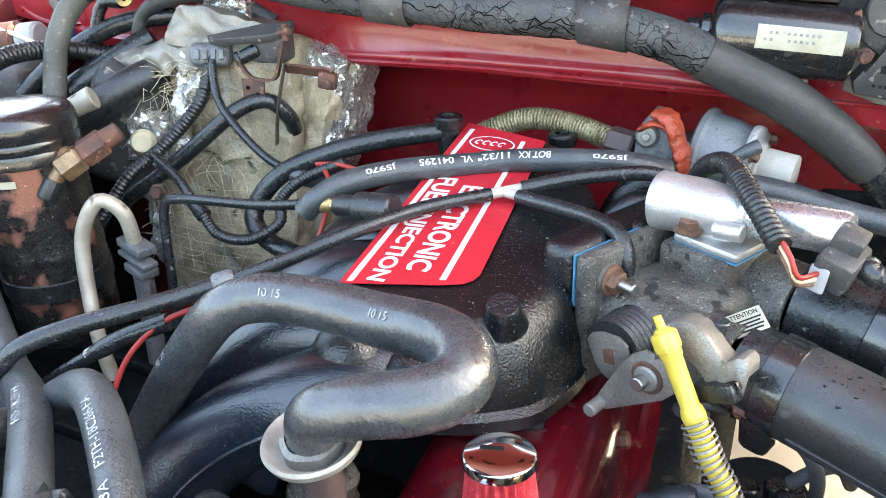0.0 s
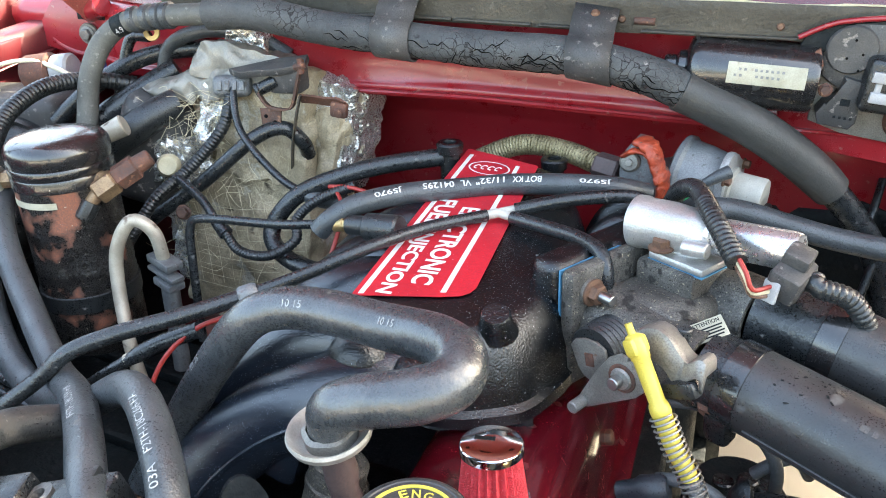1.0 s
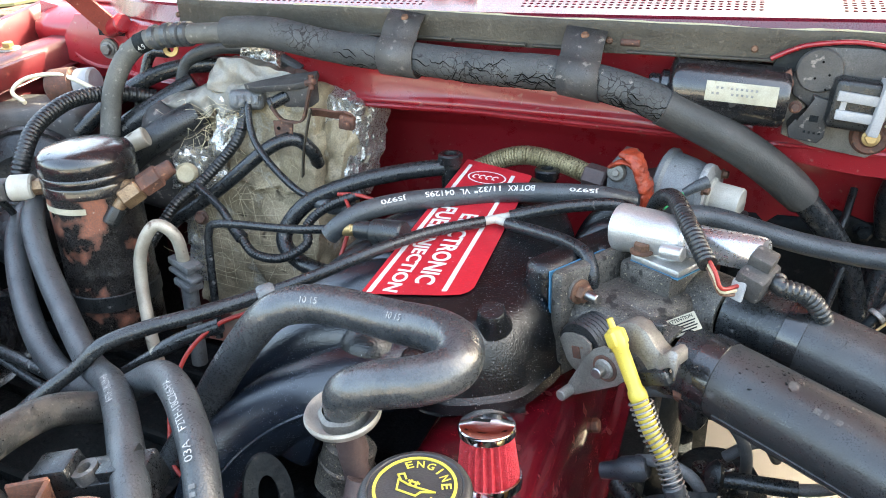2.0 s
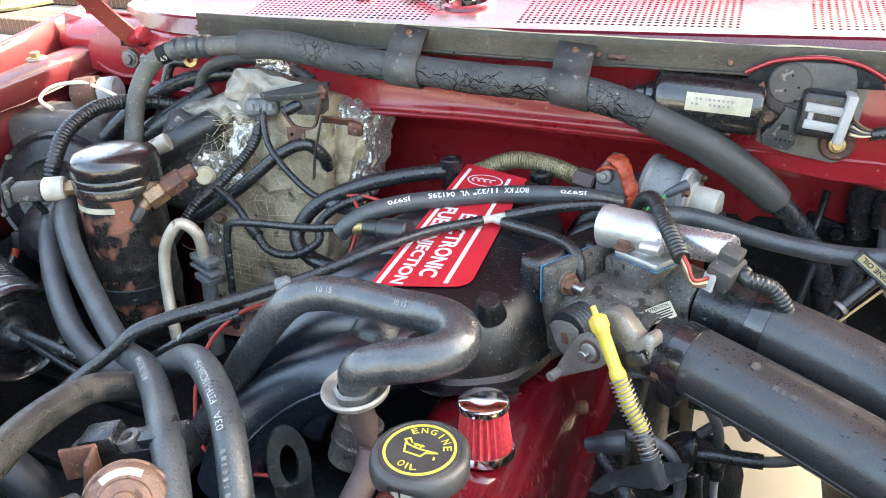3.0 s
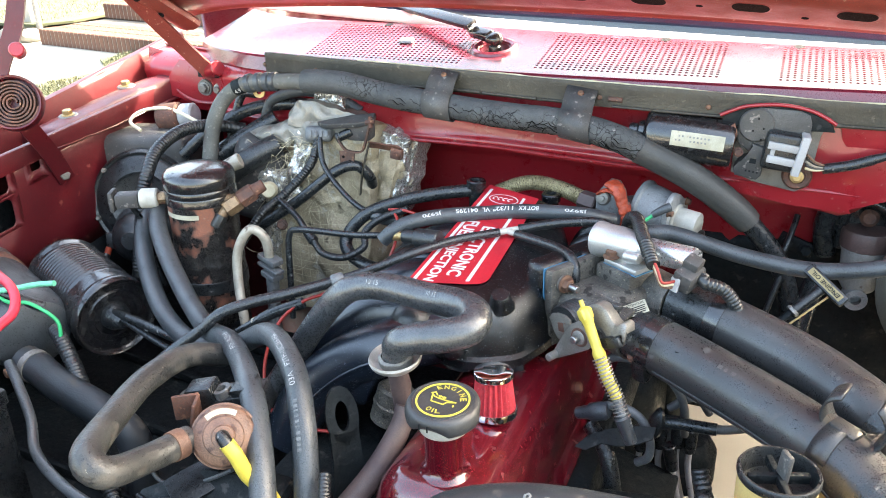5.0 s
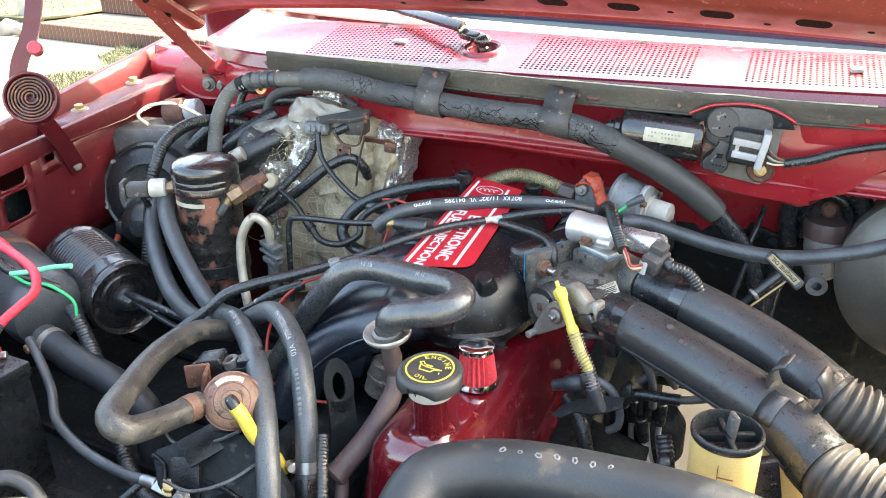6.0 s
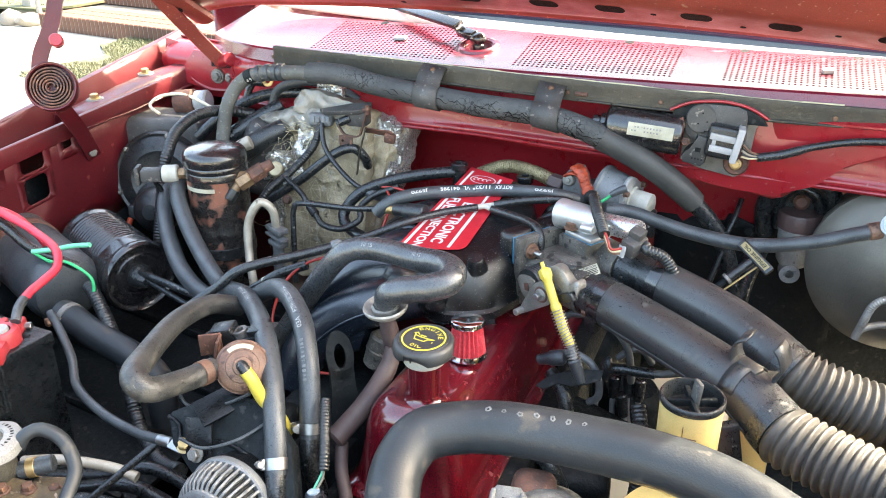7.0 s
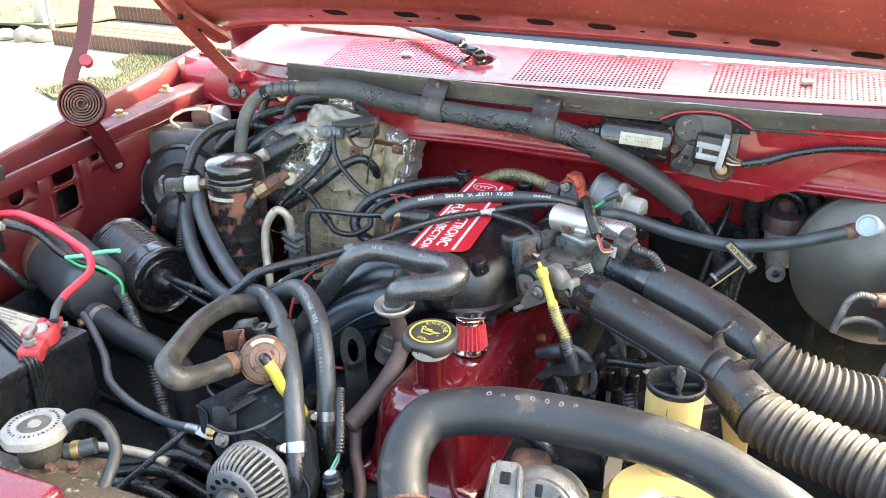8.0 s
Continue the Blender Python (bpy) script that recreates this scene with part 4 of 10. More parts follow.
for i, (ya, yb) in enumerate(cells_y):
    for za, zb in rows_z:
        hs = [h for h in holes.get(i, []) if za <= h[1] <= zb]
        if hs:
            h = hs[0]
            holed(bm, apron, ya, yb, za, zb, h[0], h[1], h[2], h[3], 24, h[4])
        else:
            sheet(bm, apron, ya, yb, za, zb, max(1, int((yb - ya) / 0.04)), max(1, int((zb - za) / 0.04)))
bmesh.ops.remove_doubles(bm, verts=bm.verts, dist=0.0006)
thicken(part("apron", bm, "red_shaded", fen, "", 50), 0.002)
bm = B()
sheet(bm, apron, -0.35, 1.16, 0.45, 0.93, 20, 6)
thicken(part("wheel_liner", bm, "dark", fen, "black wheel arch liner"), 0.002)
bm = B()
gut_z = lambda y: 1.100 + 0.13 * (y - 0.45)
sheet(bm, lambda y, k: Vector((-0.902 - 0.083 * k, y, lz(y) * (1 - k) ** 3 + gut_z(y) * (1 - (1 - k) ** 3))), -0.35, 1.14, 0, 1, 40, 6)
sheet(bm, lambda y, k: Vector((-0.985 - 0.012 * k + 0.003 * noise.noise(Vector((y * 6, k * 2, 4))), y, gut_z(y) * (1 - k) + top_z(y) * k)), -0.35, 1.14, 0, 1, 40, 6)
sheet(bm, lambda y, k: Vector((-0.997 - 0.05 * k, y, top_z(y) - 0.03 * k * k + 0.004 * math.sin(3 * k))), -0.35, 1.14, 0, 1, 40, 4)
sheet(bm, lambda y, k: Vector((-1.047 - 0.02 * math.sin(k * 2), y, top_z(y) - 0.03 - 0.5 * k)), -0.35, 1.06, 0, 1, 30, 5)
bmesh.ops.remove_doubles(bm, verts=bm.verts, dist=0.0006)
thicken(part("fender_top", bm, "red_shaded", fen, "", 40), 0.0015)
bm = B()
box(bm, (0.012, 0.72, 0.035), pose(-0.901, 0.64, 1.155, 4.9, 0, 0), 0.003)
part("flange", bm, "red_shaded", fen)
# pressed brace bolted along the ledge
br_z = lambda y: 1.174 + 0.115 * (y - 0.72)
bm = B()
rings = []
for k in range(15):
    y = 0.640 + 0.025 * k
    xo = -0.975 + 0.10 * max(0, y - 0.85)
    xi = -0.903 + 0.25 * max(0, y - 0.88)
    z = br_z(y) + 0.002 * noise.noise(Vector((y * 30, 0, 0)))
    lo = 0.024 + 0.010 * math.sin(9 * y)
    rings.append([bm.verts.new((xq, y, zq)) for xq, zq in ((xo, z - 0.018), (xo + 0.004, z), (xo + 0.026, z + 0.001), (xo + 0.030, z + 0.006), (xi - 0.012, z + 0.006), (xi - 0.004, z + 0.003), (xi, z - 0.004), (xi + 0.002, z - lo), (xi + 0.010, z - lo - 0.002))])
for r0, r1 in zip(rings, rings[1:]):
    for k in range(8):
        bm.faces.new((r0[k], r0[k + 1], r1[k + 1], r1[k]))
brace = part("brace", bm, "red_shaded", fen, "worn maroon pressed brace", 40)
thicken(brace, 0.002)
for y in (0.795, 0.812):
    bm = B()
    lathe(bm, [(0, 0.0014), (0.005, 0.0014), (0.005, 0)], frame_of((-0.9015, y, br_z(y) - 0.013), (1, -0.05, 0.1)), 12)
    part("brace_hole", bm, "void", brace, "", 0)
for y, x in ((0.722, -0.940), (0.890, -0.950)):
    bm = B()
    lathe(bm, [(0, 0.003), (0.017, 0.003), (0.0185, 0.0012), (0.018, 0)], frame_of((x, y, br_z(y) + 0.006), (0, -0.1, 1)), 20)
    w = part("washer", bm, "zinc", brace)
    hexbolt("bolt", (x, y, br_z(y) + 0.008), (0, -0.1, 1), 0.0085, 0.011, "gold", w, "yellow zinc bolt")
# dark backing sheet, stands for the unlit wheel space behind the openings
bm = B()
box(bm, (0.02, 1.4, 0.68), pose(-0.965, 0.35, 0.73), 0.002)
part("wheel_space_shade", bm, "dark", fen)
# corner bracket between fender and cowl
corner = thing("corner_bracket", (-0.90, 0.97, 1.2), "maroon pressed bracket between fender and cowl", "bracket")
bm = B()
prism(bm, [(0, 0), (0.055, -0.006), (0.057, 0.052), (0.006, 0.066)], 0.004, frame_of((-0.985, 1.004, 1.196), (0.15, -1, 0.05), (1, 0.15, 0)), 0.0012)
prism(bm, [(0, 0), (0.020, 0.0), (0.017, 0.045), (0.002, 0.052)], 0.004, frame_of((-0.932, 1.000, 1.196), (0.95, -0.3, 0), (0.3, 0.95, 0)), 0.0012)
part("corner_plate", bm, "red", corner)
bm = B()
prism(bm, [(-0.085, -0.030), (-0.02, -0.044), (0.046, -0.036), (0.060, 0.010), (0.050, 0.040), (-0.06, 0.046), (-0.088, 0.01)], 0.005, frame_of((-0.800, 0.958, 1.203), (0.05, -1, 0.1), (1, 0.05, 0)), 0.002)
plate = part("hinge_plate", bm, "red", corner, "maroon plate bolted to the firewall")
bm = B()
sweep(bm, Line([(-0.880, 0.954, 1.200), (-0.86, 0.950, 1.178), (-0.82, 0.948, 1.164), (-0.76, 0.948, 1.166)], 0.01), 0.004, 8)
part("plate_rib", bm, "red", plate)
for o, r in (((-0.797, 0.950, 1.195), 0.017), ((-0.762, 0.949, 1.194), 0.013)):
    bm = B()
    lathe(bm, [(0, 0.004), (r - 0.001, 0.004), (r, 0)], frame_of(o, (0.1, -1, 0)), 18)
    w = part("washer", bm, "zinc", plate)
    hexbolt("bolt", Vector(o) + Vector((0, -0.004, 0)), (0.1, -1, 0), r * 0.5, 0.01, "zinc", w)

# inner fender on the driver's side (closes the bay)
bm = B()
sheet(bm, lambda y, z: Vector((0.93, y, z)), -0.35, 1.0, 1.08, 1.17, 10, 3)
sheet(bm, lambda y, k: Vector((0.93 + 0.1 * k, y, 1.17 + 0.12 * (y - 0.4) * k)), -0.35, 1.06, 0, 1, 10, 3)
sheet(bm, lambda y, k: Vector((1.03 + 0.02 * math.sin(k * 2), y, 1.17 + 0.12 * (y - 0.4) - 0.55 * k)), -0.35, 1.06, 0, 1, 20, 6)
rf = solo("inner_fender", bm, "red_faded", "red inner fender panel beside the brake booster", "fender")
thicken(rf, 0.003)
bm = B()
sheet(bm, lambda y, z: Vector((0.90 + 0.03 * math.sin(3 * z), y, z)), -0.35, 1.0, 0.35, 1.08, 10, 8)
thicken(part("liner", bm, "plastic_dusty", rf, "dusty black plastic liner"), 0.003)

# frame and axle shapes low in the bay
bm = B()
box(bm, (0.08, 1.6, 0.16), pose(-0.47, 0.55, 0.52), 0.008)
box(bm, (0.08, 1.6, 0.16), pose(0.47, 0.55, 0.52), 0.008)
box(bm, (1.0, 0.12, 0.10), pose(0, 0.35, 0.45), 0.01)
solo("chassis_frame", bm, "dark", "near-black chassis rails low in the bay", "chassis")

# ---- hood, open ----
hood = thing("hood", (0, 0.95, 1.36), "open red hood, underside faded and slotted", "hood")
HP = [(0.962, 1.359), (0.955, 1.367), (0.90, 1.378), (0.80, 1.418), (0.755, 1.468), (0.69, 1.61), (0.47, 2.30), (0.43, 2.38)]


def hood_f(x, v):
    i = min(int(v), len(HP) - 2)
    k = v - i
    y = HP[i][0] * (1 - k) + HP[i + 1][0] * k
    z = HP[i][1] * (1 - k) + HP[i + 1][1] * k
    drop = 0.055 * x * x + 0.03 * x + 0.5 * max(0, abs(x) - 0.66) ** 2 - 0.014 * min(max(0, x), 0.5) * max(0, 1 - v / 2)
    return Vector((x, y + 0.02 * x * x, z - drop))


bm = B()
centres = [-0.443, -0.283, -0.154, -0.013, 0.10, 0.239, 0.373, 0.529]
sheet(bm, hood_f, -0.83, 0.83, 0, 2, 60, 6)
sheet(bm, hood_f, -0.83, 0.83, 2, 3, 60, 4)
sheet(bm, hood_f, -0.83, 0.83, 3, 7, 60, 16)
bmesh.ops.remove_doubles(bm, verts=bm.verts, dist=0.0008)
thicken(part("inner_panel", bm, "red_faded", hood, "", 40), 0.0016)
bm = B()
sheet(bm, lambda x, k: Vector((x, 0.975 - 0.52 * k + 0.03 * math.sin(3.14 * k) + 0.02 * x * x, 1.366 + 1.046 * k - (0.055 * x * x + 0.03 * x + 0.5 * max(0, abs(x) - 0.66) ** 2))), -0.84, 0.84, 0, 1, 30, 10)
thicken(part("outer_skin", bm, "red", hood), 0.0016)
# slots are flat dark patches, their inner shade painted on the panel
for x in centres:
    o = hood_f(x, 2.60)
    ax_, ay_ = (hood_f(x + 0.01, 2.60) - o).normalized(), (hood_f(x, 2.7) - o).normalized()
    nz = ax_.cross(ay_).normalized()
    nz = nz if nz.z < 0 else -nz
    mm = frame_of(o + nz * 0.0006, nz, ax_)
    pill = [(sx * 0.013 + 0.012 * math.cos(a), 0.021 * math.sin(a)) for sx, a0 in ((1, -90), (-1, 90)) for a in [radians(a0 + 15 * k) for k in range(13)]]
    bm = B()
    prism(bm, pill, 0.0008, mm)
    part("slot", bm, "void", hood, "dark patch for the shade in a pressed slot", 0)
    bm = B()
    for k in range(len(pill)):
        (xa, ya), (xb, yb) = pill[k], pill[(k + 1) % len(pill)]
        q = [bm.verts.new(mm @ Vector(v)) for v in ((xa, ya, 0.0009), (xb, yb, 0.0009), (xb * 1.12, yb * 1.12, 0.0002), (xa * 1.12, ya * 1.12, 0.0002))]
        bm.faces.new(q)
    part("slot_rim", bm, "red_faded", hood, "", 0)
for (x, v) in ((-0.30, 2.1), (-0.225, 2.4), (0.17, 2.5), (0.31, 2.3), (-0.52, 2.3), (0.45, 2.45)):
    bm = B()
    o = hood_f(x, v)
    nrm = (hood_f(x + 0.01, v) - o).cross(hood_f(x, v + 0.1) - o).normalized()
    nrm = nrm if nrm.z < 0 else -nrm
    lathe(bm, [(0, 0.0015), (0.005, 0.0015), (0.005, -0.001)], frame_of(o, nrm), 12)
    part("small_hole", bm, "void", hood, "", 0)
for sgn in (-1, 1):
    bm = B()
    rail = Line([(sgn * 0.80, 0.93, 1.325), (sgn * 0.80, 0.78, 1.425), (sgn * 0.80, 0.67, 1.60), (sgn * 0.80, 0.56, 1.95)], 0.02)
    sweep(bm, rail, 0.03, 10, flat=0.5)
    part("side_rail", bm, "red_faded", hood)
for o in ((-0.805, 0.86, 1.363), (-0.80, 0.80, 1.40)):
    bm = B()
    lathe(bm, [(0, 0.019), (0.006, 0.019), (0.006, 0.0)], frame_of(o, (0.5, -0.5, -0.7)), 14)
    part("rail_hole", bm, "dark", hood, "", 0)

# hood hinge on the passenger side: two arms and a flat coil spring
hinge = thing("coil_hinge", (-0.90, 0.64, 1.096), "red hood hinge with a flat spiral spring", "hinge")


def strap(bm, pts, w, t, side):
    """A flat bar through points, w wide across side, t thick."""
    ln2 = Line(pts, 0.01)
    s = Vector(side).normalized()
    rings = []
    for p, tt in zip(ln2.p, ln2.t):
        a = (s - tt * s.dot(tt)).normalized()
        b = tt.cross(a)
        rings.append([bm.verts.new(p + a * (w / 2) * i + b * (t / 2) * j) for i, j in ((-1, -1), (1, -1), (1, 1), (-1, 1))])
    for r0, r1 in zip(rings, rings[1:]):
        for k in range(4):
            bm.faces.new((r0[k], r0[(k + 1) % 4], r1[(k + 1) % 4], r1[k]))
    bm.faces.new(rings[0][::-1])
    bm.faces.new(rings[-1])
    return bm


bm = B()
strap(bm, [(-0.890, 0.645, 1.085), (-0.872, 0.605, 1.15), (-0.858, 0.555, 1.22)], 0.030, 0.006, (0.3, 0.9, 0.3))
part("lower_arm", bm, "red_shaded", hinge)
bm = B()
strap(bm, [(-0.874, 0.532, 1.228), (-0.876, 0.550, 1.30), (-0.860, 0.578, 1.36), (-0.856, 0.60, 1.42), (-0.855, 0.63, 1.50)], 0.026, 0.010, (0.75, 0.6, 0))
part("upper_arm", bm, "red_shaded", hinge)
sp_m = frame_of((-0.846, 0.538, 1.254), (0.55, -0.75, 0.36))
bm = B()
turns = []
for k in range(6 * 26):
    a = 2 * math.pi * k / 26
    r = 0.006 + 0.0322 * k / (6 * 26)
    turns.append((r * math.cos(a), r * math.sin(a)))
rings = []
for i, (x, y) in enumerate(turns):
    d2 = Vector((x, y, 0)).normalized()
    rings.append([bm.verts.new(sp_m @ (Vector((x, y, z)) + d2 * w)) for w, z in ((-0.0013, -0.008), (0.0013, -0.008), (0.0013, 0.008), (-0.0013, 0.008))])
for r0, r1 in zip(rings, rings[1:]):
    for k in range(4):
        bm.faces.new((r0[k], r0[(k + 1) % 4], r1[(k + 1) % 4], r1[k]))
part("coil_spring", bm, "rust", hinge, "rust-tinted flat coil spring", 50)
bm = B()
lathe(bm, [(0, -0.012), (0.034, -0.012), (0.037, -0.009), (0.0405, -0.008), (0.0405, 0.0075), (0.039, 0.008), (0.0385, -0.006), (0, -0.0065)], sp_m, 40)
part("spring_cup", bm, "red_shaded", hinge)
bm = B()
lathe(bm, [(0.0405, -0.012), (0.0435, -0.012), (0.0445, -0.010), (0.0445, 0.009), (0.0430, 0.011), (0.0405, 0.010)], sp_m, 44)
part("spring_rim", bm, "red_shaded", hinge)
bm = B()
rod(bm, Vector((-0.835, 0.56, 1.332)), Vector((-0.822, 0.545, 1.340)), 0.012, seg=16)
part("pin", bm, "red", hinge)
hexbolt("bolt", (-0.893, 0.64, 1.096), (1, -0.3, 0.1), 0.009, 0.012, "zinc", hinge)
bm = B()
strap(bm, [(-0.768, 0.935, 1.230), (-0.792, 0.895, 1.285), (-0.818, 0.80, 1.398), (-0.83, 0.66, 1.56)], 0.029, 0.008, (0.8, 0.5, 0.2))
part("link_arm", bm, "red_faded", hinge)
bm = B()
rod(bm, Vector((-0.785, 0.945, 1.228)), Vector((-0.738, 0.925, 1.242)), 0.015, seg=18)
part("link_pivot", bm, "red", hinge)


# ---- engine: block, valve cover, plenum ----
eng = thing("engine_block", (0.02, 0.5, 0.5), "near-black engine block and cylinder head", "engine")
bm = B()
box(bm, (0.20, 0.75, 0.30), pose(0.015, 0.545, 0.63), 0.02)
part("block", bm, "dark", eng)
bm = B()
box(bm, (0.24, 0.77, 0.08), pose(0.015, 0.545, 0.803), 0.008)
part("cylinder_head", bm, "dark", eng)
# unseen mass added to stop light rising between engine and firewall
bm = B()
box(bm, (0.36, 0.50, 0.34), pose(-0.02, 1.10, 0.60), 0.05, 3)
part("bell_housing_light_block", bm, "dark", eng)


def loop_solid(bm, loops):
    """Skin a stack of rounded rectangles (z, x0, x1, y0, y1, corner radius)."""
    rings = []
    for z, x0, x1, y0, y1, r in loops:
        ring = []
        for qx, qy, a0 in ((x1 - r, y1 - r, 0), (x0 + r, y1 - r, 90), (x0 + r, y0 + r, 180), (x1 - r, y0 + r, 270)):
            for k in range(7):
                a = radians(a0 + 15 * k)
                zz = z(qx + r * math.cos(a), qy + r * math.sin(a)) if callable(z) else z
                ring.append(bm.verts.new((qx + r * math.cos(a), qy + r * math.sin(a), zz)))
        rings.append(ring)
    n = len(rings[0])
    for a, b in zip(rings, rings[1:]):
        for k in range(n):
            bm.faces.new((a[k], a[(k + 1) % n], b[(k + 1) % n], b[k]))
    bm.faces.new(rings[0][::-1])
    bm.faces.new(rings[-1])
    return bm


vc = thing("valve_cover", (0.015, 0.5, 0.87), "deep red painted steel valve cover on the engine", "valve cover")
bm = B()
vz = lambda z: (lambda x, y: z - (z - 0.845) * 0.22 * (y - 0.25))      # the top falls a little to the rear
loop_solid(bm, [(0.845, -0.082, 0.106, 0.190, 0.93, 0.03), (0.850, -0.084, 0.108, 0.188, 0.932, 0.03), (0.856, -0.080, 0.104, 0.192, 0.928, 0.03),
                (0.862, -0.070, 0.090, 0.200, 0.92, 0.03), (vz(0.905), -0.064, 0.083, 0.205, 0.915, 0.035), (vz(0.940), -0.060, 0.078, 0.208, 0.912, 0.038), (vz(0.961), -0.054, 0.072, 0.211, 0.906, 0.04),
                (vz(0.972), -0.046, 0.064, 0.216, 0.90, 0.04), (vz(0.980), -0.034, 0.053, 0.224, 0.88, 0.035), (vz(0.983), -0.02, 0.040, 0.232, 0.86, 0.03)])
part("cover", bm, "red_cover", vc, "", 50)
for y in (0.30, 0.575, 0.80):
    hexbolt("bolt", (0.076, y, 0.902), (1, 0, 0.25), 0.0075, 0.014, "bolt", vc)
bm = B()
lathe(bm, [(0.030, -0.008), (0.0285, 0.0), (0.0255, 0.0025), (0.0222, 0.006), (0.0208, 0.012), (0.0205, 0.068), (0.0, 0.068)], Matrix.Translation((0.0165, 0.256, 0.982)), 36)
part("filler_neck", bm, "red_cover", vc, "red painted oil filler neck")

cap = thing("oil_filler_cap", (0.008, 0.245, 1.0), "black plastic oil filler cap printed yellow", "oil cap")
cm = Matrix.Translation((0.0175, 0.256, 1.0385)) @ pose(0, 0, 0, 3, 0, -8) @ Matrix.Diagonal((1.03, 1.03, 1.0, 1))


def notch(a):
    """How far the skirt is cut away at angle a: three shallow bays between the grips."""
    return max(0.0, math.cos(3 * (a + radians(84)))) ** 0.7


def lobes(a, z):
    low = min(1.0, max(0.0, (0.0290 - z) / 0.008))
    return 1.0 + low * (0.03 - 0.085 * notch(a))


bm = B()
lathe(bm, [(0, 0.014), (0.030, 0.014), (0.0362, 0.0146), (0.0374, 0.0168), (0.0380, 0.0230), (0.0376, 0.0280), (0.0362, 0.0312), (0.0338, 0.0330), (0.0316, 0.0335), (0.0311, 0.0332), (0.0307, 0.0328), (0.0303, 0.0334), (0, 0.0335)], Matrix.Identity(4), 96, lobes)
for v in bm.verts:
    if v.co.z < 0.0235 and v.co.xy.length > 0.025:
        v.co.z += 0.0062 * notch(math.atan2(v.co.y, v.co.x)) * min(1.0, (0.0235 - v.co.z) / 0.004)
bm.transform(cm)
part("cap_body", bm, "cap_plastic", cap, "", 40)
bm = B()
lathe(bm, [(0.0210, 0.002), (0.0262, 0.002), (0.0268, 0.004), (0.0268, 0.016), (0.022, 0.0165)], cm, 36)
part("neck_ring", bm, "white_plastic", cap, "pale plastic neck ring")
bm = B()
lathe(bm, [(0.0255, 0.0334), (0.0255, 0.0342), (0.0275, 0.0342), (0.0275, 0.0334)], cm, 60)
part("print_ring", bm, "print_yellow", cap, "yellow printed ring")
bm = B()
for i, ch in enumerate("ENGINE"):
    a = radians(128 - i * 21.0)
    o = cm @ Vector((0.0172 * math.cos(a), 0.0172 * math.sin(a), 0.0342))
    rt = pose(0, 0, 0, 0, 0, math.degrees(a) - 90)
    put_text(bm, ch, Matrix.Translation(o) @ rt @ Matrix.Translation((-0.0026 if ch != "I" else -0.0007, 0, 0)), 0.0052 if ch != "I" else 0.0014, 0.0068, 0.02)
for i, ch in enumerate("OIL"):
    a = radians(256 + i * 15)
    o = cm @ Vector((0.0225 * math.cos(a), 0.0225 * math.sin(a), 0.0342))
    put_text(bm, ch, Matrix.Translation(o) @ pose(0, 0, 0, 0, 0, math.degrees(a) - 270) @ Matrix.Translation((-0.0026 if ch != "I" else -0.0007, 0, 0)), 0.0052 if ch != "I" else 0.0014, 0.0068, 0.02)
part("lettering", bm, "print_yellow", cap, "yellow lettering ENGINE OIL", 0)["kind"] = "stuff"
bm = B()
for pts in ([(-0.014, 0.003), (-0.010, -0.007), (0.006, -0.007), (0.008, -0.002), (0.018, 0.002)], [(-0.014, 0.003), (-0.004, 0.001), (0.006, 0.001), (0.018, 0.002)], [(-0.013, 0.004), (-0.017, 0.007), (-0.013, 0.010), (-0.009, 0.006)], [(-0.004, 0.001), (-0.004, 0.006)], [(0.001, 0.001), (0.001, 0.006)], [(-0.006, 0.005), (0.003, 0.005)], [(0.018, -0.004), (0.0185, -0.006)]):
    pts = [(0.85 * x - 0.001, 0.85 * y - 0.001) for x, y in pts]
    for (xa, ya), (xb, yb) in zip(pts, pts[1:]):
        d2 = Vector((xb - xa, yb - ya, 0))
        box(bm, (d2.length + 0.001, 0.0013, 0.0006), cm @ frame_of(((xa + xb) / 2, (ya + yb) / 2, 0.0341), (0, 0, 1), d2), 0)
part("oil_can_mark", bm, "print_yellow", cap, "yellow oil can symbol", 0)
bm = B()
for x in (-0.004, 0.005):
    box(bm, (0.0010, 0.0012, 0.007), cm @ Matrix.Translation((x - 0.001, -0.0379, 0.0245)), 0)
part("grip_groove", bm, "dark", cap, "", 0)

# breather filter
br = thing("breather_filter", (0.031, 0.372, 0.980), "small red gauze breather filter with chrome top", "breather filter")
bmx = Matrix.Translation((0.0310, 0.372, 0.980)) @ pose(0, 0, 0, -4, -2, 0) @ Matrix.Diagonal((1, 1, 0.90, 1)) @ Matrix.Translation((0, 0, -0.960))
PLEATS = 22
bm = B()
lathe(bm, [(0.0262, 0.968), (0.0262, 0.970), (0.0212, 1.016), (0.0212, 1.018)], bmx, PLEATS * 8, lambda a, z: 1.0 - 0.17 * (0.5 - 0.5 * math.cos(PLEATS * a)) ** 0.8)
part("gauze", bm, "filter", br, "red pleated gauze", 60)
bm = B()
lathe(bm, [(0.019, 1.0155), (0.0228, 1.0155), (0.0235, 1.0168), (0.0235, 1.0215), (0.0232, 1.0230), (0.0224, 1.0240), (0.0222, 1.0241), (0.0100, 1.0243), (0, 1.0243)], bmx, 52)
ctop = part("chrome_top", bm, "chrome", br, "polished chrome top cap", 25)
bm = B()
box(bm, (0.015, 0.0042, 0.0004), bmx @ Matrix.Translation((-0.006, 0.004, 1.0244)) @ pose(0, 0, 0, 0, 0, 8), 0)
part("top_print", bm, "dark", ctop, "", 0)
bm = B()
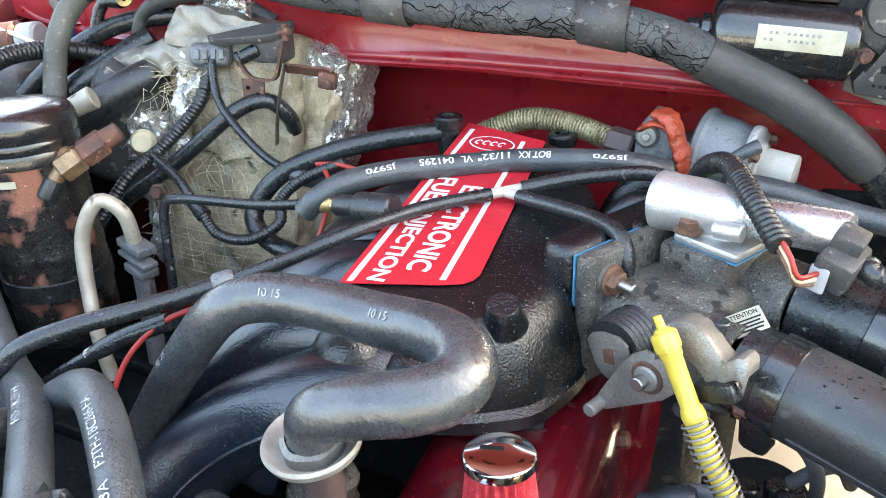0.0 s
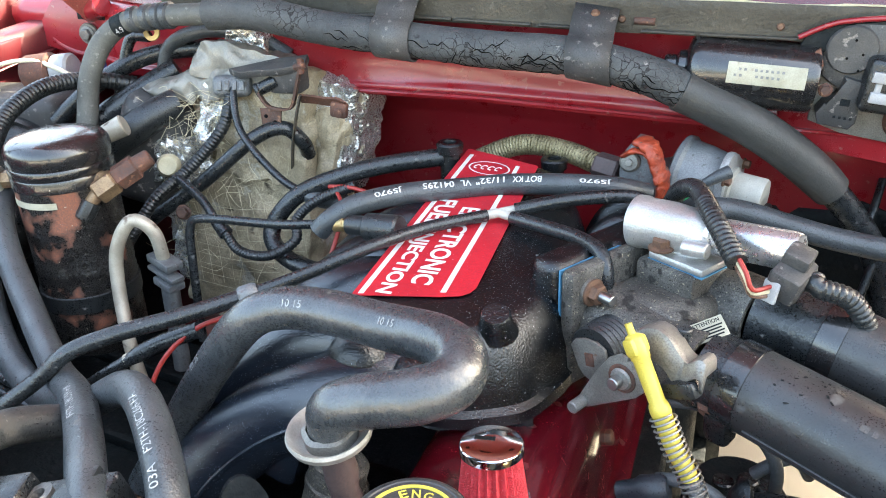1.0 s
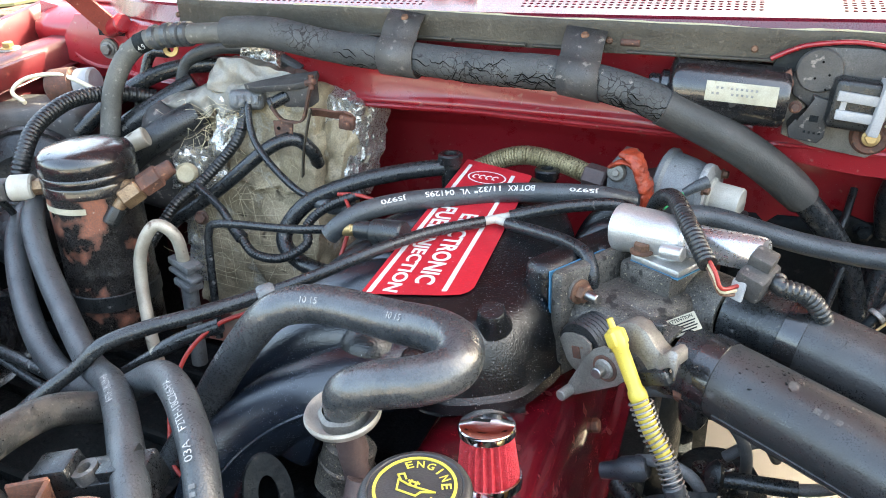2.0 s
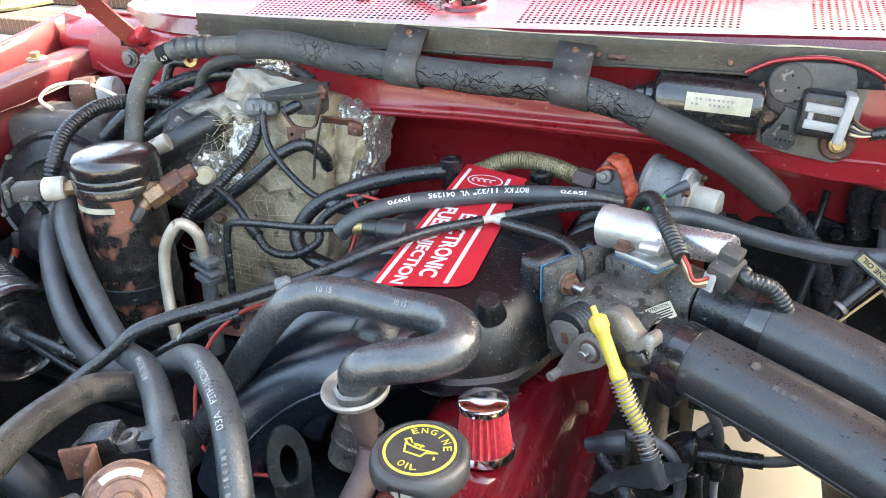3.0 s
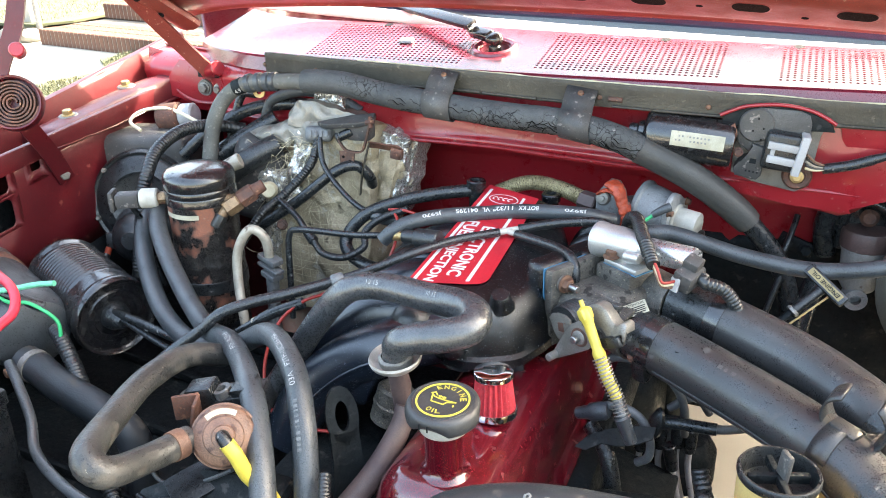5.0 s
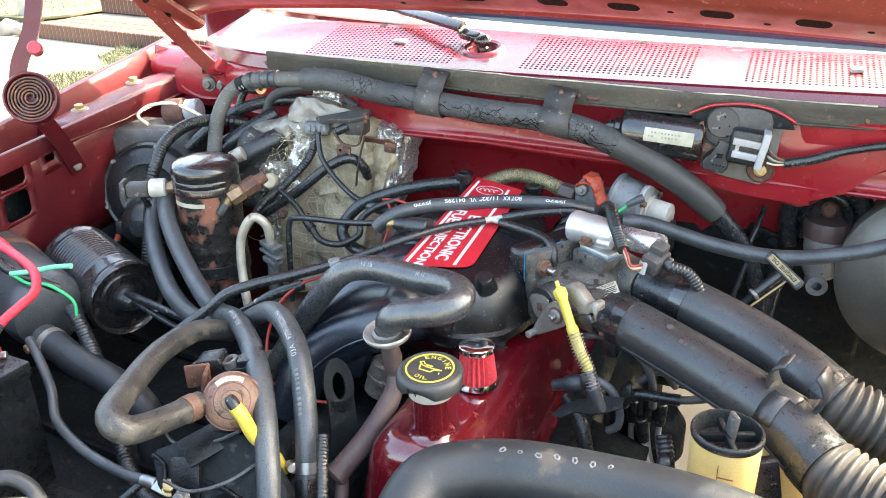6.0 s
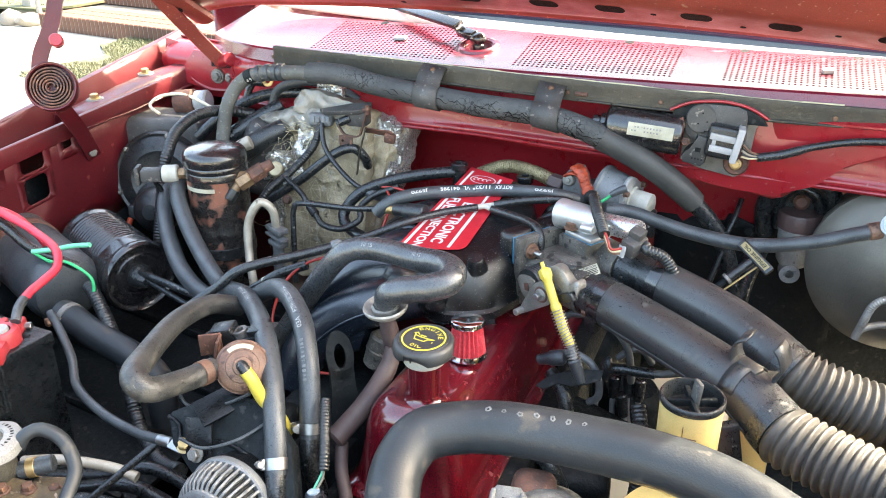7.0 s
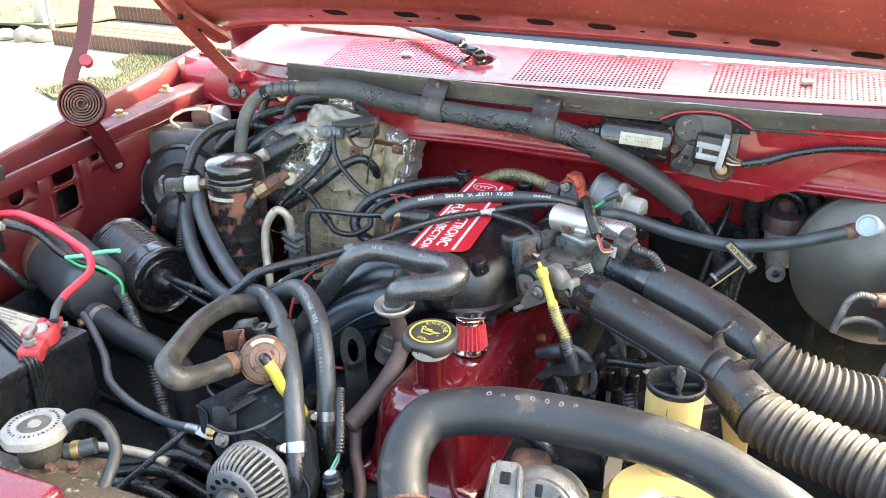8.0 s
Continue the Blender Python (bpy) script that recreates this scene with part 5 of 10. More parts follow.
lathe(bm, [(0.006, 0.961), (0.0262, 0.961), (0.0278, 0.963), (0.0280, 0.968), (0.0275, 0.972), (0.0262, 0.9725)], bmx, 52)
part("chrome_base", bm, "chrome", br, "polished chrome base ring")
bm = B()
lathe(bm, [(0.008, 0.945), (0.008, 0.972)], bmx, 20)
part("stub", bm, "rubber", br)

# upper intake plenum
pl = thing("intake_plenum", (-0.05, 0.58, 0.99), "black crinkle-painted upper intake plenum on the engine", "intake manifold")
tz = lambda x, y: 1.078 + 0.087 * (y - 0.511)
lid = lambda d: (lambda x, y: tz(x, y) + d)
bm = B()
rings = []


def plen_ring(zf, grow, front):
    """Outline of the plenum at one level, corners eased."""
    pts = [(-0.150 - grow, 0.445 - front), (-0.02, 0.440 - front), (0.030 + grow, 0.468 - front), (0.052 + grow, 0.52), (0.058 + grow, 0.60), (0.046 + grow, 0.69), (0.006 + grow, 0.80 + grow), (-0.115, 0.832 + grow), (-0.156 - grow, 0.79)]
    ring = []
    n = len(pts)
    for i in range(n):
        a, b, c = Vector((*pts[i - 1], 0)), Vector((*pts[i], 0)), Vector((*pts[(i + 1) % n], 0))
        u, v = (a - b), (c - b)
        r = min(0.018, u.length * 0.4, v.length * 0.4)
        p, q = b + u.normalized() * r, b + v.normalized() * r
        for k in range(4):
            t = k / 3
            w = p * (1 - t) ** 2 + b * 2 * t * (1 - t) + q * t * t
            ring.append(bm.verts.new((w.x, w.y, zf(w.x, w.y))))
    return ring


LV = [(lambda x, y: 0.990, 0.000, 0.000), (lambda x, y: 0.992, 0.004, 0.006), (lambda x, y: 1.004, 0.004, 0.008), (lambda x, y: 1.008, 0.000, 0.002),
      (lambda x, y: 1.03, -0.002, 0.000), (lid(-0.022), -0.012, -0.004), (lid(-0.010), -0.018, -0.010), (lid(-0.003), -0.026, -0.018), (lid(-0.0015), -0.034, -0.026)]
rings = [plen_ring(*v) for v in LV]
nr = len(rings[0])
for a, b in zip(rings, rings[1:]):
    for k in range(nr):
        bm.faces.new((a[k], a[(k + 1) % nr], b[(k + 1) % nr], b[k]))
bm.faces.new(rings[0][::-1])
bm.faces.new(rings[-1])
part("body", bm, "crinkle", pl, "", 45)
# bosses, ears and posts cast on it
bm = B()
bo = Vector((0.003, 0.477, 1.076))
lathe(bm, [(0.018, -0.012), (0.0135, 0.0), (0.0125, 0.008), (0.011, 0.010), (0, 0.010)], frame_of(bo, (0.05, -0.35, 1)), 20)
part("boss", bm, "crinkle", pl)
bm = B()
for o in ((-0.105, 0.432, 1.045), (-0.055, 0.432, 1.030)):
    lathe(bm, [(0.030, -0.02), (0.026, 0.0), (0.018, 0.010), (0.008, 0.014), (0, 0.0145)], frame_of(o, (0, -1, 0.35)), 24)
part("front_boss", bm, "crinkle", pl)
bm = B()
lathe(bm, [(0.036, -0.03), (0.036, 0.004), (0.032, 0.008), (0.030, 0.004), (0.0, 0.004)], frame_of((-0.045, 0.452, 1.000), (0.1, -0.9, -0.35)) @ Matrix.Diagonal((0.8, 0.8, 1, 1)), 36)
part("end_plug", bm, "crinkle", pl, "round ringed core plug")
bm = B()
box(bm, (0.022, 0.016, 0.034), pose(0.022, 0.484, 0.988, 0, 0, 20), 0.004)
part("foot", bm, "crinkle", pl)
for o, h in (((-0.143, 0.780, 1.075), 0.046), ((-0.028, 0.818, 1.062), 0.036)):
    bm = B()
    lathe(bm, [(0.0125, -0.02), (0.012, h - 0.014), (0.0155, h - 0.012), (0.016, h - 0.002), (0.014, h), (0.008, h), (0.0075, h - 0.006), (0, h - 0.006)], Matrix.Translation(o), 22)
    part("bolt_post", bm, "crinkle", pl, "raised bolt post")
# runners sweeping down to the passenger side
for k, y in enumerate((0.475, 0.555, 0.635, 0.705)):
    bm = B()
    rl = Line([(-0.12, y + 0.01, 1.035), (-0.175, y - 0.005, 1.030), (-0.235, y - 0.02, 0.985), (-0.275, y - 0.03, 0.915), (-0.285, y - 0.03, 0.84)], 0.008)
    sweep(bm, rl, [(0, 0.040), (0.3, 0.036), (1, 0.034)], 20)
    part("runner", bm, "black_blue", pl, "smooth blue-black runner")
bm = B()
rl = Line([(-0.060, 0.470, 1.020), (-0.120, 0.425, 1.015), (-0.185, 0.405, 0.985), (-0.235, 0.385, 0.935), (-0.262, 0.37, 0.87)], 0.008)
sweep(bm, rl, [(0, 0.036), (1, 0.036)], 24)
part("front_runner", bm, "black_blue", pl, "smooth blue-black runner")
bm = B()
seamln = Line([p + Vector((0.012, -0.0345, 0.004)) for p in rl.p[::4]], 0.01)
sweep(bm, seamln, 0.002, 6)
part("cast_seam", bm, "black_blue", pl)
bm = B()
box(bm, (0.05, 0.42, 0.055), pose(-0.17, 0.6, 0.96, 0, 20, 0), 0.012)
part("lower_rail", bm, "black_blue", pl)
# rear arches beside the flange
bm = B()
for y in (0.60, 0.66, 0.715):
    ar = Line([(0.03, y, 1.02), (0.055, y + 0.005, 1.075), (0.085, y + 0.01, 1.085), (0.10, y + 0.01, 1.03)], 0.008)
    sweep(bm, ar, 0.014, 12)
part("web", bm, "crinkle", pl)

# red label on its lid
lab = thing("intake_label", (-0.08, 0.64, 1.09), "red intake label with white stripes and lettering", "label")
LN = Vector((0, -0.087, 1)).normalized()
LO = Vector((-0.131, 0.485, tz(0, 0.485) + 0.0004))
lu = Vector((1, 0, 0))
lw = Vector((0, 1, 0.087)).normalized()
lm = Matrix(((lu.x, lw.x, LN.x, LO.x), (lu.y, lw.y, LN.y, LO.y), (lu.z, lw.z, LN.z, LO.z), (0, 0, 0, 1)))
bm = B()
poly = [(0, 0.001), (0.004, 0.0), (0.076, 0.015), (0.094, 0.021), (0.100, 0.027), (0.103, 0.036), (0.0945, 0.290), (0.092, 0.293), (0.004, 0.324), (0.001, 0.323)]
prism(bm, poly, 0.0006, lm)
part("sheet", bm, "label_red", lab, "", 0)
bm = B()
for (xa, ya), (xb, yb) in (((0.0050, 0.003), (0.0085, 0.309)), ((0.0750, 0.0215), (0.0700, 0.287))):
    prism(bm, [(xa, ya), (xa + 0.0048, ya + 0.001), (xb + 0.0048, yb - 0.001), (xb, yb)], 0.0004, lm @ Matrix.Translation((0, 0, 0.0006)))
part("stripe", bm, "label_white", lab, "white stripe", 0)
bm = B()
tm = lambda x, y: lm @ Matrix.Translation((x, y, 0.0011)) @ pose(0, 0, 0, 0, 0, -90)
put_text(bm, "FUEL", tm(0.0145, 0.190), 0.056, 0.0200, 0.03)
put_text(bm, "INJECTION", tm(0.0145, 0.123), 0.115, 0.0200, 0.03)
put_text(bm, "ELECTRONIC", tm(0.0430, 0.178), 0.149, 0.0200, 0.03)
part("lettering", bm, "label_white", lab, "white block lettering", 0)
bm = B()
om = lm @ Matrix.Translation((0.042, 0.275, 0.0006)) @ pose(0, 0, 0, 0, 0, -14)
N = 40
a = [bm.verts.new(om @ Vector((0.0255 * math.cos(6.2832 * k / N), 0.0165 * math.sin(6.2832 * k / N), 0.0004))) for k in range(N)]
b = [bm.verts.new(om @ Vector((0.0235 * math.cos(6.2832 * k / N), 0.0148 * math.sin(6.2832 * k / N), 0.0004))) for k in range(N)]
for k in range(N):
    bm.faces.new((a[k], a[(k + 1) % N], b[(k + 1) % N], b[k]))
for k in range(4):
    x = -0.0150 + 0.0085 * k
    sweep(bm, Line([om @ Vector((x + 0.0032 * math.cos(u), 0.0048 * math.sin(u) + 0.001 * k - 0.001, 0.0002)) for u in (0.6, 1.6, 2.8, 4.0, 5.2)], 0.0015), 0.0009, 6, flat=0.4)
part("oval_badge", bm, "label_white", lab, "white outlined oval with plain marks", 0)

# ---- throttle body, set askew on the plenum's driver side ----
U = Vector((0.85, -0.527, 0)).normalized()
W_ = Vector((0.527, 0.85, 0)).normalized()
TO = Vector((0.080, 0.596, 1.045))
TM = Matrix(((U.x, W_.x, 0, TO.x), (U.y, W_.y, 0, TO.y), (U.z, W_.z, 1, TO.z), (0, 0, 0, 1)))
tp = lambda u, w, z: TM @ Vector((u, w, z))
bm = B()
box(bm, (0.034, 0.150, 0.115), TM @ Matrix.Translation((-0.020, 0.0, 0.0)), 0.012, 3)
part("flange", bm, "crinkle", pl, "black flange for the throttle body")
th = thing("throttle_body", TO, "grimy cast aluminium twin-bore throttle body", "throttle body")
bm = B()
box(bm, (0.0018, 0.142, 0.110), TM @ Matrix.Translation((-0.0015, 0.0, -0.002)), 0)
part("gasket", bm, "blue_gasket", th, "thin blue gasket")
bm = B()
box(bm, (0.016, 0.146, 0.112), TM @ Matrix.Translation((0.008, 0.0, 0.0)), 0.006)
part("base_flange", bm, "alu_dirty", th)
bm = B()
for w, z in ((-0.027, -0.005), (0.048, 0.012)):
    lathe(bm, [(0.037, 0.012), (0.036, 0.05), (0.034, 0.09), (0.0335, 0.118), (0.029, 0.118), (0.028, 0.05), (0, 0.05)], frame_of(tp(0, w, z), U), 30)
box(bm, (0.085, 0.10, 0.07), TM @ Matrix.Translation((0.055, 0.012, -0.002)), 0.014, 3)
part("bore_casting", bm, "alu_dirty", th)
bm = B()
box(bm, (0.060, 0.052, 0.040), TM @ Matrix.Translation((0.052, 0.024, 0.032)), 0.005)
part("idle_pad", bm, "alu_dirty", th)
for w, z in ((-0.052, 0.034), (0.055, 0.03)):
    bm = B()
    o = tp(0.016, w, z)
    lathe(bm, [(0.0125, 0), (0.0125, 0.003), (0, 0.003)], frame_of(o, U), 20)
    nut = part("washer", bm, "zinc", th)
    hexbolt("nut", o + U * 0.003, U, 0.0085, 0.010, "bolt", nut)
    bm = B()
    rod(bm, o + U * 0.010, o + U * 0.026, 0.0048, seg=12)
    part("stud", bm, "steel", nut, "bright threaded stud")
# paper tag
bm = B()
tg = frame_of((0.165, 0.514, 1.074), (-0.10, -0.62, 0.80), (0.86, 0.34, 0.36))
box(bm, (0.028, 0.018, 0.0008), tg, 0.0003, 1)
tag = part("notice_tag", bm, "paper", th, "small white notice tag")
bm = B()
put_text(bm, "ATTENTION", tg @ Matrix.Translation((-0.011, 0.004, 0.0007)), 0.022, 0.0036, 0.02)
for k in range(4):
    box(bm, (0.024 - 0.003 * (k % 2), 0.0012, 0.0002), tg @ Matrix.Translation((0, 0.0016 - 0.0026 * k, 0.0006)), 0)
part("tag_print", bm, "dark", tag, "", 0)
# throttle linkage
ln_d = (U * 0.1 - W_ * 1.0).normalized()
lm3 = frame_of((0.104, 0.473, 1.044), ln_d, U)
bm = B()
prism(bm, [(-0.039, -0.041), (-0.0344, -0.029), (-0.021, -0.002), (-0.010, 0.015), (0.0, 0.0225), (0.011, 0.022), (0.0215, 0.010), (0.0246, -0.001), (0.016, -0.011), (-0.002, -0.023), (-0.0268, -0.040), (-0.034, -0.044)], 0.0032, lm3 @ Matrix.Translation((0, 0, -0.0016)), 0.0008)
part("throttle_lever", bm, "zinc", th, "grey steel throttle lever")
bm = B()
prism(bm, [(-0.0562, 0.002), (-0.052, 0.009), (-0.043, 0.013), (-0.0303, 0.014), (-0.022, 0.010), (-0.0191, 0.001), (-0.026, -0.012), (-0.0357, -0.024), (-0.0415, -0.022), (-0.0473, -0.016)], 0.003, lm3 @ Matrix.Translation((0, 0, -0.0135)), 0.0006)
cam_pl = part("cam_plate", bm, "zinc", th)
bm = B()
box(bm, (0.0085, 0.012, 0.0016), lm3 @ Matrix.Translation((-0.036, -0.004, -0.0098)) @ pose(0, 0, 0, 0, 0, 12), 0.002)
part("slot", bm, "rust", cam_pl)
bm = B()
lathe(bm, [(0.008, -0.048), (0.022, -0.048)] + [(0.022 + 0.0014 * (k % 2), -0.046 + 0.0026 * k) for k in range(12)] + [(0.022, -0.0145), (0.008, -0.0145)], lm3 @ Matrix.Translation((-0.036, 0.000, 0)), 30)
part("spring_drum", bm, "plastic", th)
for x, y, r, z0, h, mt in ((0.0035, 0.002, 0.0125, 0.0, 0.003, "rust"), (0.0035, 0.002, 0.0095, 0.0, 0.005, "steel_dull"), (0.002, 0.001, 0.0052, 0.0, 0.013, "steel"), (-0.033, -0.037, 0.0052, -0.002, 0.016, "steel_dull")):
    bm = B()
    rod(bm, lm3 @ Vector((x, y, z0)), lm3 @ Vector((x, y, h)), r, seg=18)
    part("lever_pin", bm, mt, th)
bm = B()
sl2 = Line([lm3 @ Vector((x, y, 0.0)) for x, y in ((0.010, 0.044), (0.0188, 0.051), (0.0277, 0.055), (0.0389, 0.052), (0.0488, 0.042), (0.0568, 0.0375), (0.0640, 0.044), (0.0690, 0.043), (0.0702, 0.034))], 0.004)
rings = []
for i, p in enumerate(sl2.p):
    u = i / (len(sl2.p) - 1)
    w = 0.020 if u < 0.6 else 0.010
    rings.append([bm.verts.new(p), bm.verts.new(p + lm3.to_3x3() @ Vector((0.002, -w, 0.008))), bm.verts.new(p + lm3.to_3x3() @ Vector((0, 0, -0.014)))])
for r0, r1 in zip(rings, rings[1:]):
    bm.faces.new((r0[0], r0[1], r1[1], r1[0]))
    bm.faces.new((r0[2], r0[0], r1[0], r1[2]))
thicken(part("cable_bracket", bm, "zinc", th, "bent grey steel bracket"), 0.0022)
bm = B()
box(bm, (0.030, 0.014, 0.014), lm3 @ Matrix.Translation((0.056, 0.020, 0.006)) @ pose(0, 0, 0, 0, 0, 24), 0.004)
part("cable_boot", bm, "plastic", th, "black plastic cable boot")
bm = B()
rod(bm, (0.148, 0.470, 1.070), (0.149, 0.472, 1.096), 0.0042, seg=12)
rod(bm, (0.1488, 0.4717, 1.092), (0.149, 0.472, 1.098), 0.0062, seg=14)
part("stop_screw", bm, "plastic", th, "dark stop screw")

# idle air valve: silver body lying on the throttle body
ia = thing("idle_air_valve", tp(0.05, 0.024, 0.05), "silver cast idle air valve with a black plug", "idle air valve")
ax = Vector((0.133, -0.056, 0.011)).normalized()
ia0 = Vector((0.094, 0.613, 1.118))
im = frame_of(ia0, ax)
bm = B()
lathe(bm, [(0, -0.002), (0.0205, -0.002), (0.0238, 0.0), (0.0240, 0.008), (0.0228, 0.010), (0.0226, 0.035), (0.0205, 0.052), (0.0180, 0.066), (0.016, 0.070), (0, 0.070)], im, 36)
part("valve_body", bm, "alu", ia)
bm = B()
lathe(bm, [(0, 0.066), (0.0150, 0.066), (0.0165, 0.070), (0.0165, 0.074), (0.0152, 0.0755), (0.0160, 0.078), (0.0160, 0.140), (0.0145, 0.143), (0, 0.143)], im, 36)
part("solenoid", bm, "alu_smooth", ia, "smooth silver solenoid case")
bm = B()
box(bm, (0.056, 0.044, 0.008), TM @ Matrix.Translation((0.058, 0.026, 0.056)), 0.003)
box(bm, (0.044, 0.030, 0.022), frame_of(ia0 + ax * 0.046 + Vector((0, 0, -0.016)), (0, 0, 1), ax), 0.008)
part("foot", bm, "alu", ia)
bm = B()
box(bm, (0.0555, 0.0435, 0.0012), TM @ Matrix.Translation((0.058, 0.026, 0.0516)), 0)
part("foot_gasket", bm, "blue_gasket", ia, "thin blue gasket")
hexbolt("bolt", tp(0.042, 0.006, 0.064), (0, 0, 1), 0.0075, 0.010, "bolt", ia, "rusty flanged bolt")
bm = B()
rod(bm, ia0 + ax * 0.060 + Vector((-0.012, -0.018, -0.006)), ia0 + ax * 0.082 + Vector((-0.012, -0.018, -0.006)), 0.0068, seg=14)
part("nub", bm, "alu", ia)
pc = Vector((0.220, 0.545, 1.116))
bm = B()
box(bm, (0.036, 0.026, 0.026), frame_of(pc + Vector((0.0, -0.004, -0.002)), (0.2, -0.3, 1), ax.cross(Vector((0, 0, 1)))), 0.005)
box(bm, (0.020, 0.020, 0.012), frame_of(pc + Vector((0.004, -0.002, 0.016)), (0.2, -0.3, 1), ax), 0.002)
part("plug", bm, "plastic_dusty", ia, "grey-black wiring plug")
bm = B()
po = pc + Vector((-0.014, -0.018, -0.008))
box(bm, (0.014, 0.018, 0.004), frame_of(po, (-0.6, -0.7, 0.25), (0.7, -0.6, 0)), 0.0018)
part("plug_face", bm, "grey_plastic", ia, "pale plug face")
cor = Line([(0.116, 0.700, 1.104), (0.126, 0.662, 1.132), (0.142, 0.618, 1.150), (0.160, 0.565, 1.146), (0.180, 0.525, 1.130)], 0.0012)
bm = B()
sweep(bm, cor, 0.0088, 14, ribs(0.0048, 0.16))
lo = thing("wiring_loom", (0.13, 0.62, 1.12), "black corrugated wiring conduit ending in bare wires", "wiring")
part("conduit", bm, "plastic", lo, "black corrugated conduit", 60)
for k, (mt, dz) in enumerate((("red_wire", 0.004), ("strand", 0.0), ("brown", -0.004))):
    bm = B()
    wl = Line([(0.179, 0.528, 1.131 + dz), (0.187, 0.517, 1.122 + dz), (0.193, 0.514 + 0.003 * k, 1.110 + dz), po + Vector((0, 0, dz))], 0.004)
    sweep(bm, wl, 0.0019, 8)
    part("wire", bm, mt, lo)
cor = Line([pc + Vector((0.016, -0.002, 0.0)), (0.240, 0.535, 1.112), (0.264, 0.540, 1.102), (0.280, 0.545, 1.075), (0.280, 0.55, 1.04), (0.275, 0.57, 0.98)], 0.0012)
bm = B()
sweep(bm, cor, 0.0085, 14, ribs(0.0048, 0.16))
solo("wiring_loom", bm, "plastic", "black corrugated wiring conduit curling behind the duct", "wiring", smooth=60)

# ---- exhaust gas valve, orange sealant and braided tube ----
eg = thing("exhaust_gas_valve", (0.10, 0.79, 1.03), "grey exhaust gas valve with sensor, smeared with orange sealant", "valve")
em = frame_of((0.114, 0.830, 1.086), (1, -0.28, -0.10)) @ Matrix.Diagonal((1.14, 1.14, 0.94, 1))
bm = B()
lathe(bm, [(0, -0.004), (0.034, -0.004), (0.040, 0.0), (0.0405, 0.006), (0.037, 0.010), (0.035, 0.030), (0.031, 0.052), (0.028, 0.058), (0, 0.058)], em, 34)
part("diaphragm_case", bm, "case_light", eg)
bm = B()
prism(bm, [(0.036 * math.cos(a) * (1.0 + 0.16 * math.cos(3 * a)), 0.036 * math.sin(a) * (1.0 + 0.16 * math.cos(3 * a))) for a in np.linspace(0, 6.2832, 31)[:-1]], 0.009, em @ Matrix.Translation((0, 0, 0.052)), 0.002)
part("sensor_flange", bm, "alu_grey", eg)
for k in range(3):
    a = 2.0944 * k + 0.5
    hexbolt("flange_bolt", em @ Vector((0.034 * math.cos(a), 0.034 * math.sin(a), 0.060)), em.to_3x3() @ Vector((0, 0, 1)), 0.0045, 0.008, "bolt", eg)
bm = B()
lathe(bm, [(0.021, 0.06), (0.021, 0.064), (0.0175, 0.066), (0.0175, 0.098), (0.0165, 0.1), (0, 0.1)], em, 26)
box(bm, (0.036, 0.026, 0.040), em @ Matrix.Translation((0.004, -0.010, 0.080)), 0.004)
part("sensor", bm, "white_plastic", eg, "aged white position sensor")
bm = B()
box(bm, (0.028, 0.020, 0.05), pose(0.200, 0.815, 1.040), 0.004)
part("sensor_plug", bm, "plastic", eg, "black sensor plug")
bm = B()
for dx in (-0.006, 0.006):
    box(bm, (0.003, 0.002, 0.022), pose(0.198 + dx, 0.804, 1.047), 0)
part("plug_pin", bm, "grey_plastic", eg, "", 0)
bm = B()
rod(bm, (0.080, 0.815, 1.083), (0.120, 0.835, 1.088), 0.020, seg=20)
part("neck", bm, "brown_dark", eg)
bm = B()
prism(bm, [(-0.020, -0.034), (0.024, -0.040), (0.027, -0.010), (0.019, 0.018), (0.010, 0.031), (-0.004, 0.033), (-0.014, 0.020), (-0.019, -0.002)], 0.042, frame_of((0.073, 0.818, 1.102), (-0.05, -1, 0.10), (1, -0.05, 0)), 0.007)
lathe(bm, [(0, -0.03), (0.028, -0.03), (0.029, -0.010), (0.024, 0.006), (0.018, 0.014), (0, 0.016)], frame_of((0.072, 0.792, 1.068), (0.1, -0.1, 1)), 26)
part("adapter_casting", bm, "case_grey", eg, "grey casting")
for pts, r, fl in (([(0.074, 0.782, 1.138), (0.083, 0.775, 1.136), (0.089, 0.772, 1.128), (0.094, 0.772, 1.113), (0.100, 0.774, 1.097), (0.100, 0.776, 1.080), (0.097, 0.780, 1.066)], 0.0125, 0.38), ([(0.058, 0.778, 1.122), (0.068, 0.773, 1.129), (0.078, 0.772, 1.128), (0.086, 0.773, 1.121), (0.091, 0.776, 1.106)], 0.0085, 0.36), ([(0.116, 0.808, 1.112), (0.112, 0.802, 1.098), (0.109, 0.800, 1.084), (0.110, 0.803, 1.066)], 0.0042, 0.7)):
    bm = B()
    sweep(bm, Line(pts, 0.002), r, 18, lumps(0.32, 170, r * 100), flat=fl)
    part("sealant", bm, "orange", eg, "thick orange sealant smear", 60)
bm = B()
lathe(bm, [(0, 0.003), (0.009, 0.003), (0.0115, 0.0), (0.0115, -0.004)], frame_of((0.064, 0.774, 1.116), (-0.1, -1, 0.2)), 18)
rod(bm, (0.064, 0.772, 1.116), (0.0635, 0.767, 1.117), 0.0042, seg=12)
part("plug_screw", bm, "zinc", eg, "bright plug screw")
bm = B()
rod(bm, (0.022, 0.806, 1.098), (0.050, 0.800, 1.094), 0.0165, seg=6)
part("union_nut", bm, "brown_dark", eg, "dark rusty union nut")
